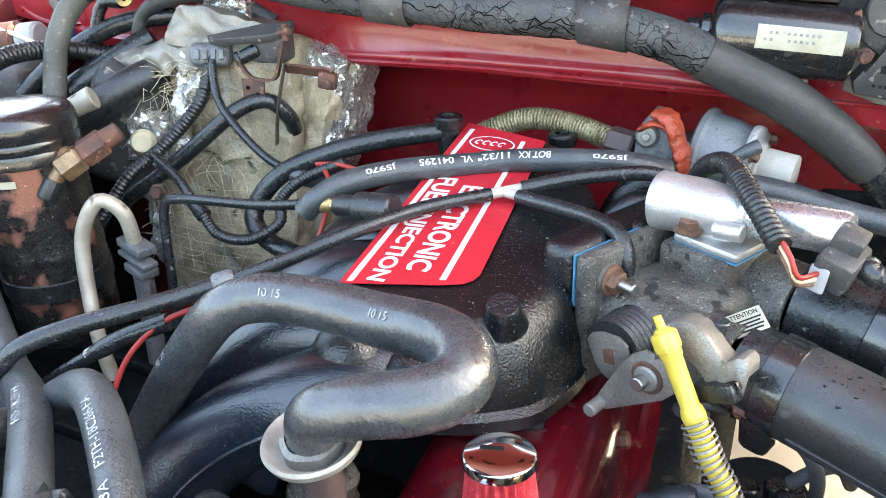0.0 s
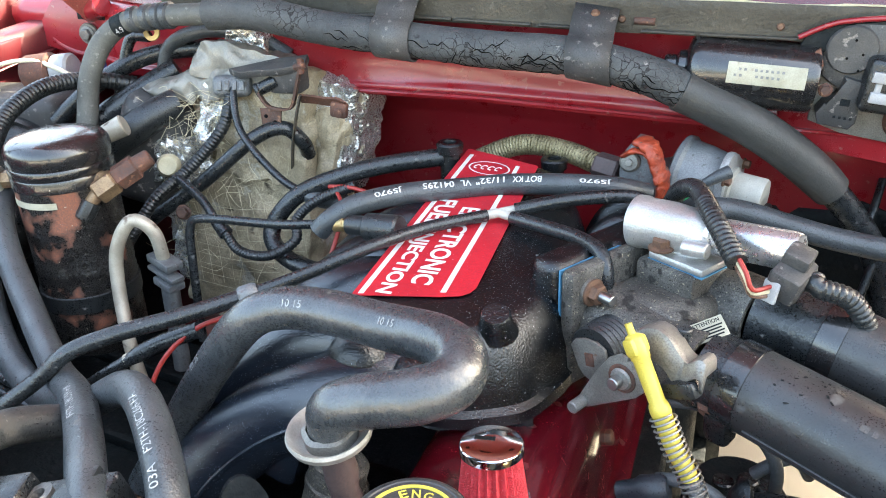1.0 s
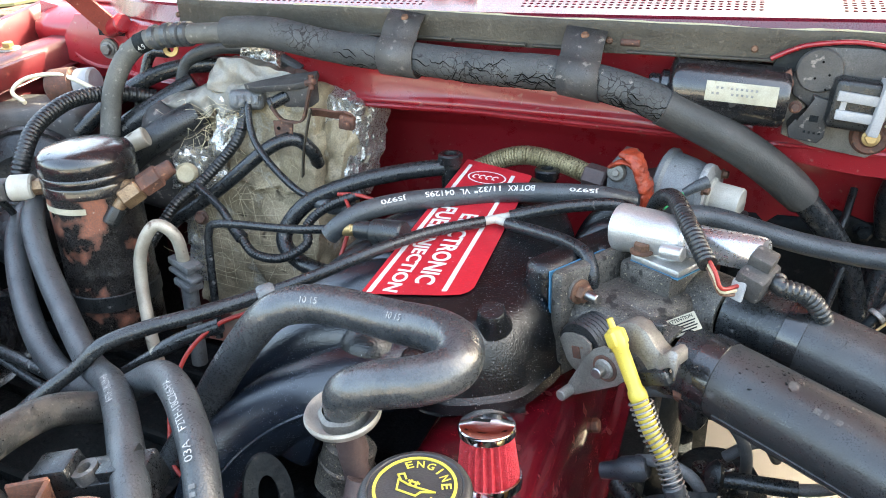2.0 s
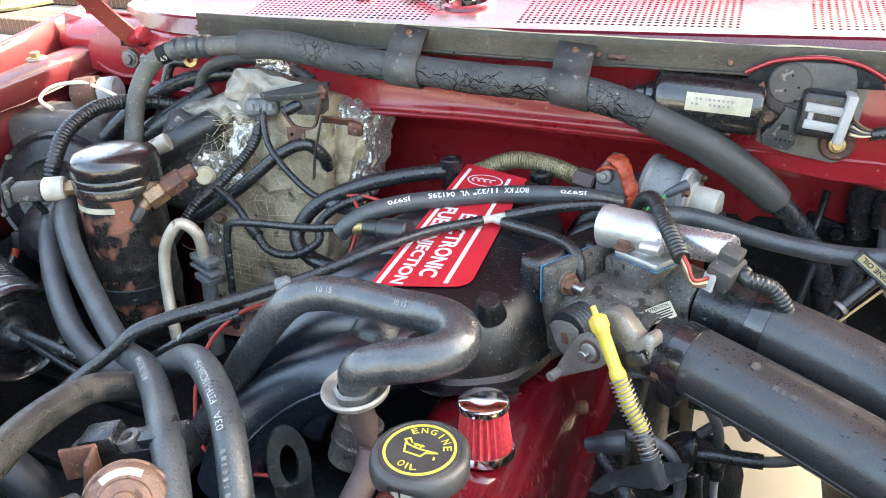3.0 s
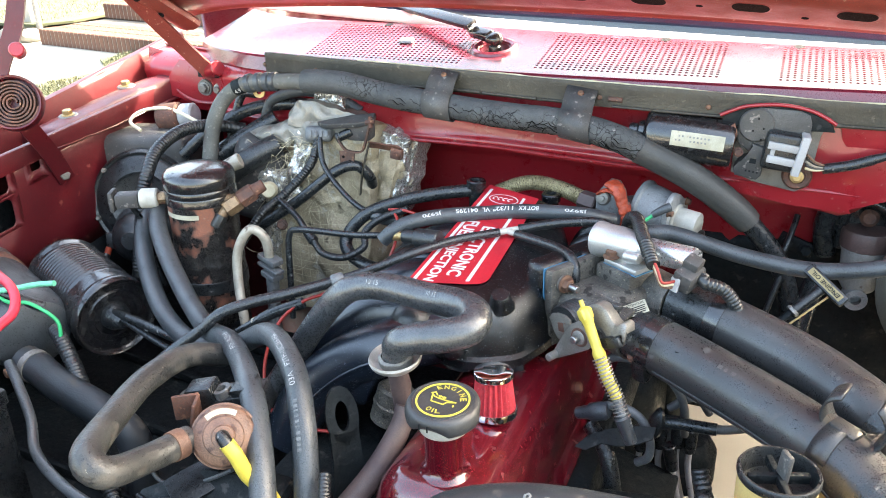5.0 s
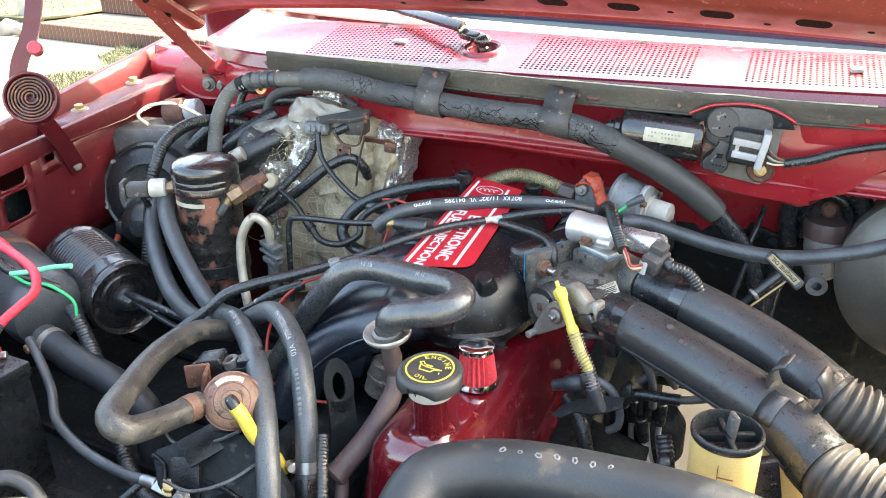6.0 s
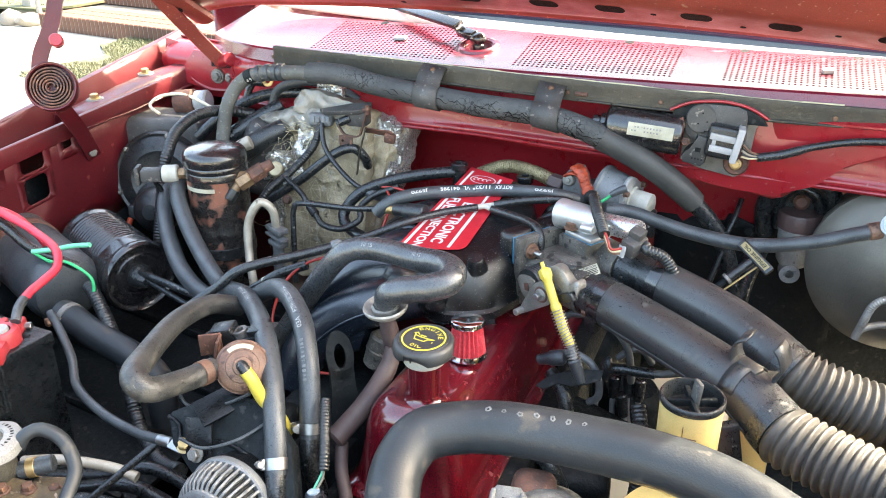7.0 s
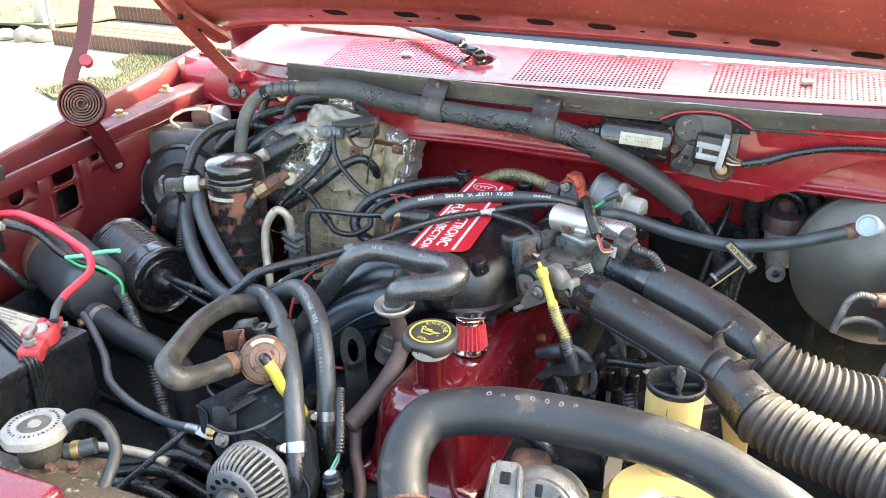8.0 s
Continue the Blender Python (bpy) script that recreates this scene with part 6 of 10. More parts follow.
bt = Line([(-0.130, 0.850, 1.078), (-0.092, 0.850, 1.096), (-0.060, 0.847, 1.103), (-0.020, 0.838, 1.101), (0.014, 0.824, 1.096), (0.040, 0.812, 1.089)], 0.0008)
bm = B()
sweep(bm, bt, 0.0128, 22, lambda s: 1 - 0.22 * (0.5 + 0.5 * math.cos(2 * math.pi * s / 0.0040)) ** 2)
solo("braided_tube", bm, "braid", "brass-coloured braided flexible exhaust tube", "pipe", smooth=60)
bm = B()
gw = Line([(0.120, 0.745, 1.088), (0.135, 0.752, 1.098), (0.146, 0.757, 1.107)], 0.004)
sweep(bm, gw, 0.0028, 10)
vw = thing("vacuum_elbow", (0.15, 0.76, 1.1), "black rubber elbow on a green tube", "vacuum line")
part("tube", bm, "green_wire", vw, "bright green tube")
bm = B()
sweep(bm, Line([(0.143, 0.756, 1.105), (0.156, 0.757, 1.114), (0.166, 0.762, 1.118)], 0.004), [(0, 0.0052), (0.6, 0.0065), (1, 0.0072)], 12)
part("elbow", bm, "rubber_grey", vw)


# ---- hoses and lines over the engine ----
AC = [(-0.655, 0.76, 1.113), (-0.65, 0.78, 1.177), (-0.629, 0.8, 1.222), (-0.583, 0.81, 1.245), (-0.481, 0.81, 1.254), (-0.401, 0.81, 1.256), (-0.299, 0.81, 1.24), (-0.117, 0.805, 1.225), (-0.008, 0.8, 1.221), (0.063, 0.8, 1.207), (0.114, 0.81, 1.185), (0.188, 0.82, 1.147), (0.25, 0.84, 1.098), (0.299, 0.86, 1.043), (0.331, 0.87, 0.992), (0.352, 0.87, 0.924), (0.357, 0.87, 0.86)]
ac = Line(AC, 0.006)
ach = thing("air_conditioning_hose", (-0.2, 0.81, 1.2), "long grey air conditioning hose in cracked foam sleeving", "hose")
s_at = lambda line, x: min(range(len(line.p)), key=lambda i: abs(line.p[i].x - x) + (10 if i < 12 else 0))
bm = B()
sweep(bm, ac, 0.0138, 18, end=ac.s[s_at(ac, -0.44)])
part("bare_hose", bm, "hose_dusty", ach, "bare dusty grey hose")
bm = B()
sweep(bm, ac, 0.0204, 22, lumps(0.05, 18, 4), start=ac.s[s_at(ac, -0.47)], end=ac.s[s_at(ac, 0.112)])
part("foam_sleeve", bm, "foam", ach, "grey cracked foam sleeve")
bm = B()
sweep(bm, ac, [(0, 0.0228), (0.1, 0.0222), (0.92, 0.0216), (1, 0.0205)], 22, lumps(0.03, 14, 9), start=ac.s[s_at(ac, 0.108)], end=ac.s[s_at(ac, 0.274)])
part("outer_sleeve", bm, "sleeve_dusty", ach, "black rubber outer sleeve")
bm = B()
sweep(bm, ac, 0.0155, 18, start=ac.s[s_at(ac, 0.262)])
part("lower_hose", bm, "rubber", ach, "thinner black hose below the sleeve")
bm = B()
for x in (-0.585, -0.56, -0.545, -0.53):
    s = ac.s[s_at(ac, x)]
    lathe(bm, [(0.0138, 0), (0.0170, 0.002), (0.0170, 0.010), (0.0138, 0.012)], ac.ring(s, 0.017, 0.012), 24)
part("crimp_ring", bm, "rubber_grey", ach, "crimped ferrule")
bm = B()
lathe(bm, [(0.0138, 0), (0.0144, 0.0002), (0.0144, 0.017), (0.0138, 0.017)], ac.ring(ac.s[s_at(ac, -0.603)], 0.017, 0.017), 24)
band = part("marker_band", bm, "dark", ach, "black marker band")
bm = B()
bend_text(bm, "4.9", ac, 0.0145, ac.s[s_at(ac, -0.603)] - 0.006, 0.014, 0.008, 60)
part("band_print", bm, "print_white", band, "", 0)
# cracks torn in the foam, as thin dark furrows
bm = B()
rng = random.Random(11)
foam_r = lumps(0.05, 18, 4)
for k in range(66):
    x = rng.choice((rng.uniform(-0.30, -0.02), rng.uniform(-0.16, -0.02), rng.uniform(0.035, 0.105)))
    s = ac.s[s_at(ac, x)]
    a = radians(rng.uniform(15, 115))
    pts = []
    run = rng.choice((1.0, 1.0, -1.0))
    across = rng.random() < 0.55
    for j in range(rng.randint(4, 8)):
        p, t, n = ac.at(s)
        b = t.cross(n)
        pts.append(p + (n * math.cos(a) + b * math.sin(a)) * (0.0204 * foam_r(s) + 0.0001))
        s += run * rng.uniform(0.001, 0.003) if across else run * rng.uniform(0.003, 0.007)
        a += rng.uniform(0.05, 0.25) if across else rng.uniform(-0.22, 0.22)
    sweep(bm, Line(pts, 0.002), [(0, 0.0003), (0.5, 0.0008 * rng.uniform(0.5, 1.2)), (1, 0.0003)], 5)
part("crack", bm, "void", ach, "", 0)["kind"] = "stuff"
for x in (-0.213, 0.016):
    i = s_at(ac, x)
    o, t = ac.p[i], ac.t[i]
    cl = thing("hose_bracket", o + Vector((0, 0.03, 0.0)), "black strap bracket holding the hose to the cowl", "bracket", group="hose brackets on the cowl")
    bm = B()
    prof = [(0.034, 0.050), (0.016, 0.041), (0.004, 0.032)]
    for k in range(14):
        a = radians(84 - 190 * k / 13)
        prof.append((-0.0234 * math.cos(a), 0.0234 * math.sin(a)))
    rings = [[bm.verts.new(o + t * w + Vector((0, y, z))) for w in (-0.024, 0.024)] for y, z in prof]
    for r0, r1 in zip(rings, rings[1:]):
        bm.faces.new((r0[0], r0[1], r1[1], r1[0]))
    thicken(part("strap", bm, "plastic_dusty", cl, "", 60), 0.002)
    bm = B()
    lathe(bm, [(0, 0.003), (0.0035, 0.0028), (0.005, 0.001), (0.0052, 0)], frame_of(o + Vector((0, 0.020, 0.0445)), (0, -0.5, 0.85)), 12)
    part("screw", bm, "bolt", cl, "small rusty screw")

bh = Line([(-0.227, 0.606, 1.073), (-0.213, 0.611, 1.087), (-0.188, 0.626, 1.1), (-0.149, 0.658, 1.103), (-0.096, 0.69, 1.102), (-0.049, 0.706, 1.105), (0.015, 0.708, 1.11), (0.06, 0.723, 1.105), (0.088, 0.745, 1.094)], 0.004)
bot = thing("printed_vacuum_hose", (-0.05, 0.7, 1.1), "grey rubber hose printed with white size markings", "hose")
bm = B()
sweep(bm, bh, [(0, 0.0113), (0.9, 0.0113), (1, 0.0100)], 18)
hs = part("hose", bm, "rubber_grey", bot)
bm = B()
bend_text(bm, "BOT KX", bh, 0.0114, 0.219, 0.032, 0.0070, 52, True, 0.02)
bend_text(bm, "11/32\"", bh, 0.0114, 0.178, 0.032, 0.0070, 52, True, 0.02)
bend_text(bm, "VL", bh, 0.0114, 0.161, 0.012, 0.0070, 52, True, 0.02)
bend_text(bm, "041295", bh, 0.0114, 0.120, 0.034, 0.0070, 52, True, 0.02)
bend_text(bm, "J5970", bh, 0.0114, 0.068, 0.030, 0.0070, 52, True, 0.02)
bend_text(bm, "J5970", bh, 0.0114, 0.287, 0.030, 0.0059, 52, True, 0.02)
part("print", bm, "print_white", hs, "white printed markings", 0)["kind"] = "stuff"
bm = B()
lathe(bm, [(0, 0), (0.0045, 0.0), (0.0045, 0.006), (0, 0.006)], bh.ring(0.0, 0.005, 0.004), 14)
part("bore", bm, "dark", bot, "", 0)

vac = thing("vacuum_harness", (-0.1, 0.6, 1.08), "thin black vacuum hose branching at a pale tee", "vacuum line")
vm = Line([(-0.47, 0.33, 0.945), (-0.425, 0.348, 0.985), (-0.39, 0.37, 1.012), (-0.363, 0.385, 1.036), (-0.33, 0.41, 1.046), (-0.287, 0.44, 1.053), (-0.237, 0.479, 1.062), (-0.19, 0.51, 1.076), (-0.142, 0.547, 1.092), (-0.102, 0.593, 1.097), (-0.053, 0.633, 1.099)], 0.005)
bm = B()
sweep(bm, vm, 0.0078, 14, start=0.0, end=0.325)
part("left_hose", bm, "rubber", vac)
bm = B()
sweep(bm, vm, 0.0062, 14, start=0.322)
part("main_hose", bm, "rubber", vac)
bm = B()
lathe(bm, [(0.0085, 0), (0.010, 0.002), (0.010, 0.014), (0.0075, 0.018)], vm.ring(0.315, 0.009, 0.018), 20)
part("joint", bm, "case_grey", vac, "grey plastic joiner")
te = Vector((-0.043, 0.64, 1.1))
bm = B()
rod(bm, vm.p[-1] - vm.t[-1] * 0.004, te, 0.0048, seg=12)
rod(bm, te, te + Vector((0.026, 0.014, 0.003)), 0.0046, seg=12)
rod(bm, te, te + Vector((0.026, -0.006, -0.003)), 0.0046, seg=12)
part("tee", bm, "white_plastic", vac, "pale cream plastic tee")
bm = B()
sweep(bm, Line([te + Vector((0.015, 0.006, 0.002)), (0.011, 0.661, 1.109), (0.048, 0.675, 1.112), (0.082, 0.686, 1.111), (0.105, 0.690, 1.10)], 0.005), 0.0068, 14)
part("rear_branch", bm, "rubber", vac)
bm = B()
sweep(bm, Line([te + Vector((0.015, -0.004, -0.002)), (0.01, 0.618, 1.1), (0.045, 0.596, 1.103), (0.068, 0.574, 1.102), (0.077, 0.562, 1.088), (0.076, 0.560, 1.060)], 0.005), 0.0066, 14)
part("front_branch", bm, "rubber", vac)

# crankcase hose that doubles back over the plenum
SH = [(-0.318, 0.392, 0.895), (-0.272, 0.398, 0.965), (-0.226, 0.4, 1.034), (-0.183, 0.4, 1.087), (-0.152, 0.405, 1.103), (-0.11, 0.405, 1.107), (-0.058, 0.4, 1.105), (-0.014, 0.385, 1.111), (0.011, 0.365, 1.113), (0.013, 0.345, 1.107), (-0.007, 0.33, 1.102), (-0.044, 0.325, 1.093), (-0.066, 0.323, 1.083), (-0.073, 0.328, 1.060)]
sh = Line(SH, 0.004)
sho = thing("crankcase_hose", (-0.1, 0.38, 1.06), "thick shiny black moulded hose bent back on itself", "hose")
bm = B()
sweep(bm, sh, [(0, 0.0165), (0.45, 0.0168), (0.62, 0.0178), (0.76, 0.0190), (0.92, 0.0185), (0.97, 0.0165), (1, 0.0150)], 26, lumps(0.018, 45, 3))
hs = part("hose", bm, "rubber_shiny", sho)
bm = B()
for s0, rr3, an in ((0.284, 0.0172, 48), (0.370, 0.0185, 44), (0.169, 0.0172, 40)):
    bend_text(bm, "10", sh, rr3, s0, 0.0060, 0.0056, an, False)
    bend_text(bm, "15", sh, rr3, s0 + 0.0100, 0.0062, 0.0056, an, False)
part("print", bm, "print_mid", hs, "white printed numbers", 0)["kind"] = "stuff"
bm = B()
for off in (58, 66, 74):
    pts = []
    for k in range(14):
        s = sh.len * (0.75 + 0.21 * k / 13)
        p, t, n = sh.at(s)
        b = t.cross(n)
        a = radians(off + 100)
        pts.append(p + (n * math.cos(a) + b * math.sin(a)) * 0.0196)
    sweep(bm, Line(pts, 0.005), 0.0006, 5)
part("mould_line", bm, "rubber_grey", hs, "", 0)
cup = thing("crankcase_valve_cup", (-0.074, 0.322, 1.0), "whitish round metal cup under the hose end", "cup")
bm = B()
cpm = frame_of((-0.072, 0.330, 1.043), (-0.05, -0.12, 1))
lathe(bm, [(0, 0.012), (0.019, 0.012), (0.0245, 0.0145), (0.0275, 0.020), (0.0300, 0.0215), (0.0312, 0.019), (0.0295, 0.014), (0.020, 0.006), (0.010, 0.002), (0.0085, -0.03), (0, -0.03)], cpm, 40)
part("dish", bm, "white_cup", cup)
bm = B()
lathe(bm, [(0.016, 0.011), (0.0195, 0.012), (0.0195, 0.020), (0.016, 0.022)], cpm, 28, lambda a, z: 1 + 0.03 * math.sin(22 * a))
part("crimp_ring", bm, "zinc", cup, "toothed crimp ring")
bm = B()
lathe(bm, [(0.0105, -0.070), (0.0125, -0.06), (0.0105, -0.040), (0.0125, -0.020), (0.0115, -0.004), (0.0100, 0.002)], cpm, 20, lambda a, z: 1 + 0.10 * math.sin(3 * a + z * 200))
part("fitting", bm, "brown_dark", cup, "purple-brown rusty fitting")

# air tube, dark rusty, running forward and down
bt2 = thing("air_tube", (-0.11, 0.25, 0.9), "dark rusty steel air tube beside the valve cover", "pipe")
bm = B()
sweep(bm, Line([(-0.062, 0.325, 1.0), (-0.064, 0.31, 0.975), (-0.075, 0.265, 0.945), (-0.097, 0.218, 0.914)], 0.006), [(0, 0.011), (0.25, 0.0135), (1, 0.0145)], 20)
part("tube", bm, "brown_dark", bt2)
bm = B()
lathe(bm, [(0, 0.004), (0.011, 0.004), (0.0155, 0.0), (0.0155, -0.008)], frame_of((-0.098, 0.216, 0.913), (-0.4, -0.8, -0.44)), 22)
part("end_cap", bm, "brown_dark", bt2)
bm = B()
sweep(bm, Line([(-0.092, 0.222, 0.905), (-0.082, 0.20, 0.875), (-0.06, 0.17, 0.85), (-0.05, 0.13, 0.80)], 0.006), 0.009, 14)
part("branch", bm, "brown_dark", bt2)

# heater hoses
HA = [(-0.652, 0.70, 1.06), (-0.643, 0.63, 1.078), (-0.618, 0.568, 1.075), (-0.572, 0.522, 1.046), (-0.498, 0.47, 1.005), (-0.413, 0.41, 0.992), (-0.314, 0.34, 1.024), (-0.221, 0.25, 1.037), (-0.17, 0.19, 1.01), (-0.14, 0.145, 0.971), (-0.120, 0.110, 0.925)]
HB = [(-0.688, 0.70, 1.04), (-0.682, 0.63, 1.055), (-0.655, 0.57, 1.045), (-0.605, 0.512, 1.008), (-0.526, 0.45, 0.975), (-0.434, 0.4, 0.970), (-0.344, 0.37, 0.995), (-0.254, 0.34, 1.05), (-0.180, 0.28, 1.050), (-0.143, 0.235, 1.018), (-0.125, 0.205, 0.974), (-0.117, 0.185, 0.93)]
for pts, prints in ((HA, (0.535, "F6TH-18K359-HA", True)), (HB, (0.683, "F2TH-18C266-HA", True))):
    hl = Line(pts, 0.005)
    ho = thing("heater_hose", pts[5], "grey-black heater hose with faint white printing", "hose", group="heater hoses")
    bm = B()
    sweep(bm, hl, 0.0142, 20, lumps(0.015, 20, prints[0]))
    hs = part("hose", bm, "rubber_grey", ho)
    bm = B()
    bend_text(bm, prints[1], hl, 0.0153, prints[0], 0.062, 0.0070, 12, True)
    if pts is HB:
        bend_text(bm, "03A", hl, 0.0153, 0.755, 0.016, 0.0070, 12, True)
        b3 = B()
        bars_on(b3, hl, 0.0150, 0.787, 10, 0.0056, 0.0050, 12, 0.0034)
        part("worn_print", b3, "print_dim", hs, "", 0)["kind"] = "stuff"
    part("print", bm, "print_mid", hs, "faint white printing", 0)["kind"] = "stuff"
    cmx = hl.ring(hl.len - 0.014, 0.0145, 0.011).to_3x3()
    best = max(range(0, 360, 10), key=lambda a: (cmx @ Vector((math.cos(radians(a)), math.sin(radians(a)), 0))).dot(Vector((-0.75, -0.6, 0.25))))
    clamp(hl, hl.len - 0.014, 0.0145, ho, best)
    bm = B()
    e, t = hl.p[-1], hl.t[-1]
    sweep(bm, Line([e - t * 0.02, e + t * 0.03, e + t * 0.03 + Vector((0.005, 0.01, -0.06))], 0.006), 0.0125, 16)
    part("pipe_stub", bm, "rubber", ho, "dark pipe end")

# bent bypass hose to the brown valve
BE = [(-0.318, 0.33, 1.012), (-0.333, 0.28, 1.036), (-0.323, 0.2, 1.052), (-0.299, 0.12, 1.056), (-0.271, 0.062, 1.062), (-0.249, 0.060, 1.050), (-0.246, 0.11, 1.031), (-0.237, 0.160, 1.022)]
be = Line(BE, 0.004)
beo = thing("bypass_hose", (-0.29, 0.15, 1.03), "shiny worn black hose bent sharply to a brown valve", "hose")
bm = B()
sweep(bm, be, [(0, 0.0145), (0.55, 0.0152), (0.7, 0.0165), (0.8, 0.015), (1, 0.0148)], 22, lumps(0.02, 30, 6))
hs = part("hose", bm, "rubber_worn", beo)
bm = B()
bars_on(bm, be, 0.0153, 0.075, 9, 0.008, 0.006, 95, 0.006)
bend_text(bm, "9.0", be, 0.0153, 0.165, 0.016, 0.007, 95, True)
part("print", bm, "print_faint", hs, "", 0)
bm = B()
lathe(bm, [(0.0150, 0), (0.0163, 0.0003), (0.0163, 0.0135), (0.0150, 0.014)], be.ring(be.len - 0.016, 0.015, 0.014), 26)
part("spring_clamp", bm, "brown", beo, "flat rusty spring clamp")

# brown diverter valve with its bracket and solenoid block
dv = thing("diverter_valve", (-0.20, 0.17, 0.98), "brown rusty diverter valve with yellow outlet tube", "valve")
da = Vector((0.52, -0.66, 0.54)).normalized()
do = Vector((-0.205, 0.178, 1.022))
dm = frame_of(do, da)
bm = B()
lathe(bm, [(0, -0.016), (0.026, -0.016), (0.0325, -0.010), (0.0330, -0.003), (0.0350, -0.002), (0.0350, 0.001), (0.0330, 0.002), (0.0325, 0.006), (0.030, 0.0095), (0.0215, 0.0125), (0.0205, 0.0155), (0.0125, 0.0175), (0.0115, 0.024), (0, 0.0245)], dm, 40)
part("diaphragm_can", bm, "brown", dv)
bm = B()
sweep(bm, Line([do + da * 0.020, do + da * 0.034, do + da * 0.040 + Vector((0.004, 0.002, -0.010))], 0.003), 0.0072, 14)
part("nipple", bm, "plastic", dv)
bm = B()
sweep(bm, Line([do + da * 0.038 + Vector((0.003, 0.001, -0.007)), do + da * 0.040 + Vector((0.010, 0.004, -0.022)), (-0.166, 0.160, 0.995), (-0.155, 0.172, 0.968), (-0.150, 0.185, 0.93)], 0.004), 0.0084, 14)
part("yellow_tube", bm, "yellow", dv, "bright yellow tube")
bm = B()
tb = frame_of(do + da * 0.0165, da, (0.9, 0.3, 0))
for k in range(7):
    a = radians(60 + k * 10)
    box(bm, (0.0058, 0.006, 0.0008), dm @ Matrix.Translation((0.0262 * math.cos(a), 0.0262 * math.sin(a), 0.0112)) @ pose(0, 0, 0, 0, 0, math.degrees(a) + 90) @ pose(0, 0, 0, 19, 0, 0), 0)
part("code_label", bm, "paper", dv, "small curved paper label", 0)
bm = B()
rod(bm, do - da * 0.014, do - da * 0.05, 0.016, seg=18)
part("valve_neck", bm, "plastic", dv)
bm = B()
box(bm, (0.030, 0.004, 0.034), pose(-0.276, 0.206, 1.024, 8, 0, 35), 0.001)
box(bm, (0.004, 0.026, 0.034), pose(-0.261, 0.200, 1.023, 0, 12, 25), 0.001)
part("bracket", bm, "rust", dv, "rusty bracket")
bm = B()
bk = pose(-0.246, 0.240, 1.016, 6, -14, 12)
box(bm, (0.105, 0.034, 0.030), bk, 0.003)
box(bm, (0.034, 0.026, 0.022), bk @ Matrix.Translation((-0.02, -0.004, 0.022)), 0.003)
box(bm, (0.026, 0.03, 0.012), bk @ Matrix.Translation((0.03, 0.0, 0.018)), 0.002)
blk = part("solenoid_block", bm, "plastic", dv, "black solenoid block")
bm = B()
for dx in (-0.04, 0.004):
    lathe(bm, [(0.0055, 0.0), (0.0105, 0.0), (0.0105, 0.014), (0.0055, 0.014), (0.005, 0.004)], bk @ Matrix.Translation((dx, -0.006, 0.010)), 20)
part("port", bm, "plastic_dusty", blk)
bm = B()
sweep(bm, Line([(-0.255, 0.10, 0.95), (-0.22, 0.10, 0.945), (-0.18, 0.12, 0.955), (-0.15, 0.16, 0.97)], 0.006), 0.0022, 8)
part("thin_wire", bm, "rubber_grey", dv)


# ---- passenger side of the bay ----
def tube_thing(name, pts, r, material, label, category, step=0.006, seg=14, rf=None, group=""):
    bm = B()
    sweep(bm, Line(pts, step), r, seg, rf)
    return solo(name, bm, material, label, category, group, smooth=60)


# accumulator can
acc = thing("accumulator_can", (-0.562, 0.615, 0.9), "black accumulator can with rust patches and brass fittings", "canister")
am = Matrix.Translation((-0.562, 0.615, 0)) @ Matrix.Diagonal((1.06, 1.06, 1, 1))
bm = B()
lathe(bm, [(0, 1.1525), (0.030, 1.152), (0.044, 1.1505), (0.0495, 1.1480), (0.0530, 1.1435), (0.0545, 1.138), (0.0545, 1.1245), (0.0538, 1.1235), (0.0545, 1.1225), (0.0545, 1.1135), (0.0536, 1.1120), (0.0543, 1.1105), (0.0543, 1.098)], am, 48)
part("lid", bm, "gloss_black", acc, "glossy black domed lid")
bm = B()
lathe(bm, [(0.0538, 1.101), (0.0525, 1.095), (0.0525, 1.03), (0.0525, 1.00), (0.0532, 0.998), (0.0535, 0.990), (0.0525, 0.982), (0.0535, 0.978), (0.0525, 0.90), (0.04, 0.88), (0, 0.88)], am, 48)
part("can", bm, "black_rusty", acc, "black can with brown rust patches")
bm = B()
for a0 in range(22):
    a = radians(-128 + a0 * 3.2)
    box(bm, (0.003, 0.0006, 0.0075), am @ Matrix.Translation((0.0528 * math.cos(a), 0.0528 * math.sin(a), 1.084)) @ pose(0, 0, 0, 0, 0, math.degrees(a) + 90), 0)
part("stripe_label", bm, "paper", acc, "narrow pale label strip", 0)
bm = B()
rod(bm, (-0.612, 0.590, 1.102), (-0.628, 0.582, 1.102), 0.0105, seg=6)
part("brass_hex", bm, "brass_old", acc, "brass hexagon fitting")
bm = B()
rod(bm, (-0.624, 0.584, 1.102), (-0.650, 0.571, 1.102), 0.0165, seg=22)
part("switch_collar", bm, "white_plastic", acc, "pale grey pressure switch")
bm = B()
box(bm, (0.038, 0.026, 0.024), frame_of((-0.668, 0.562, 1.101), (0, 0, 1), (-0.9, -0.45, 0)), 0.004)
box(bm, (0.008, 0.032, 0.034), frame_of((-0.690, 0.552, 1.101), (0, 0, 1), (-0.9, -0.45, 0)), 0.003)
part("switch_plug", bm, "plastic_dusty", acc, "blue-grey wiring plug")
bm = B()
rod(bm, (-0.522, 0.612, 1.103), (-0.494, 0.612, 1.100), 0.0115, seg=18)
rod(bm, (-0.505, 0.600, 1.090), (-0.487, 0.615, 1.103), 0.0150, seg=6)
part("brass_union", bm, "brass_old", acc, "brass union nut")
bm = B()
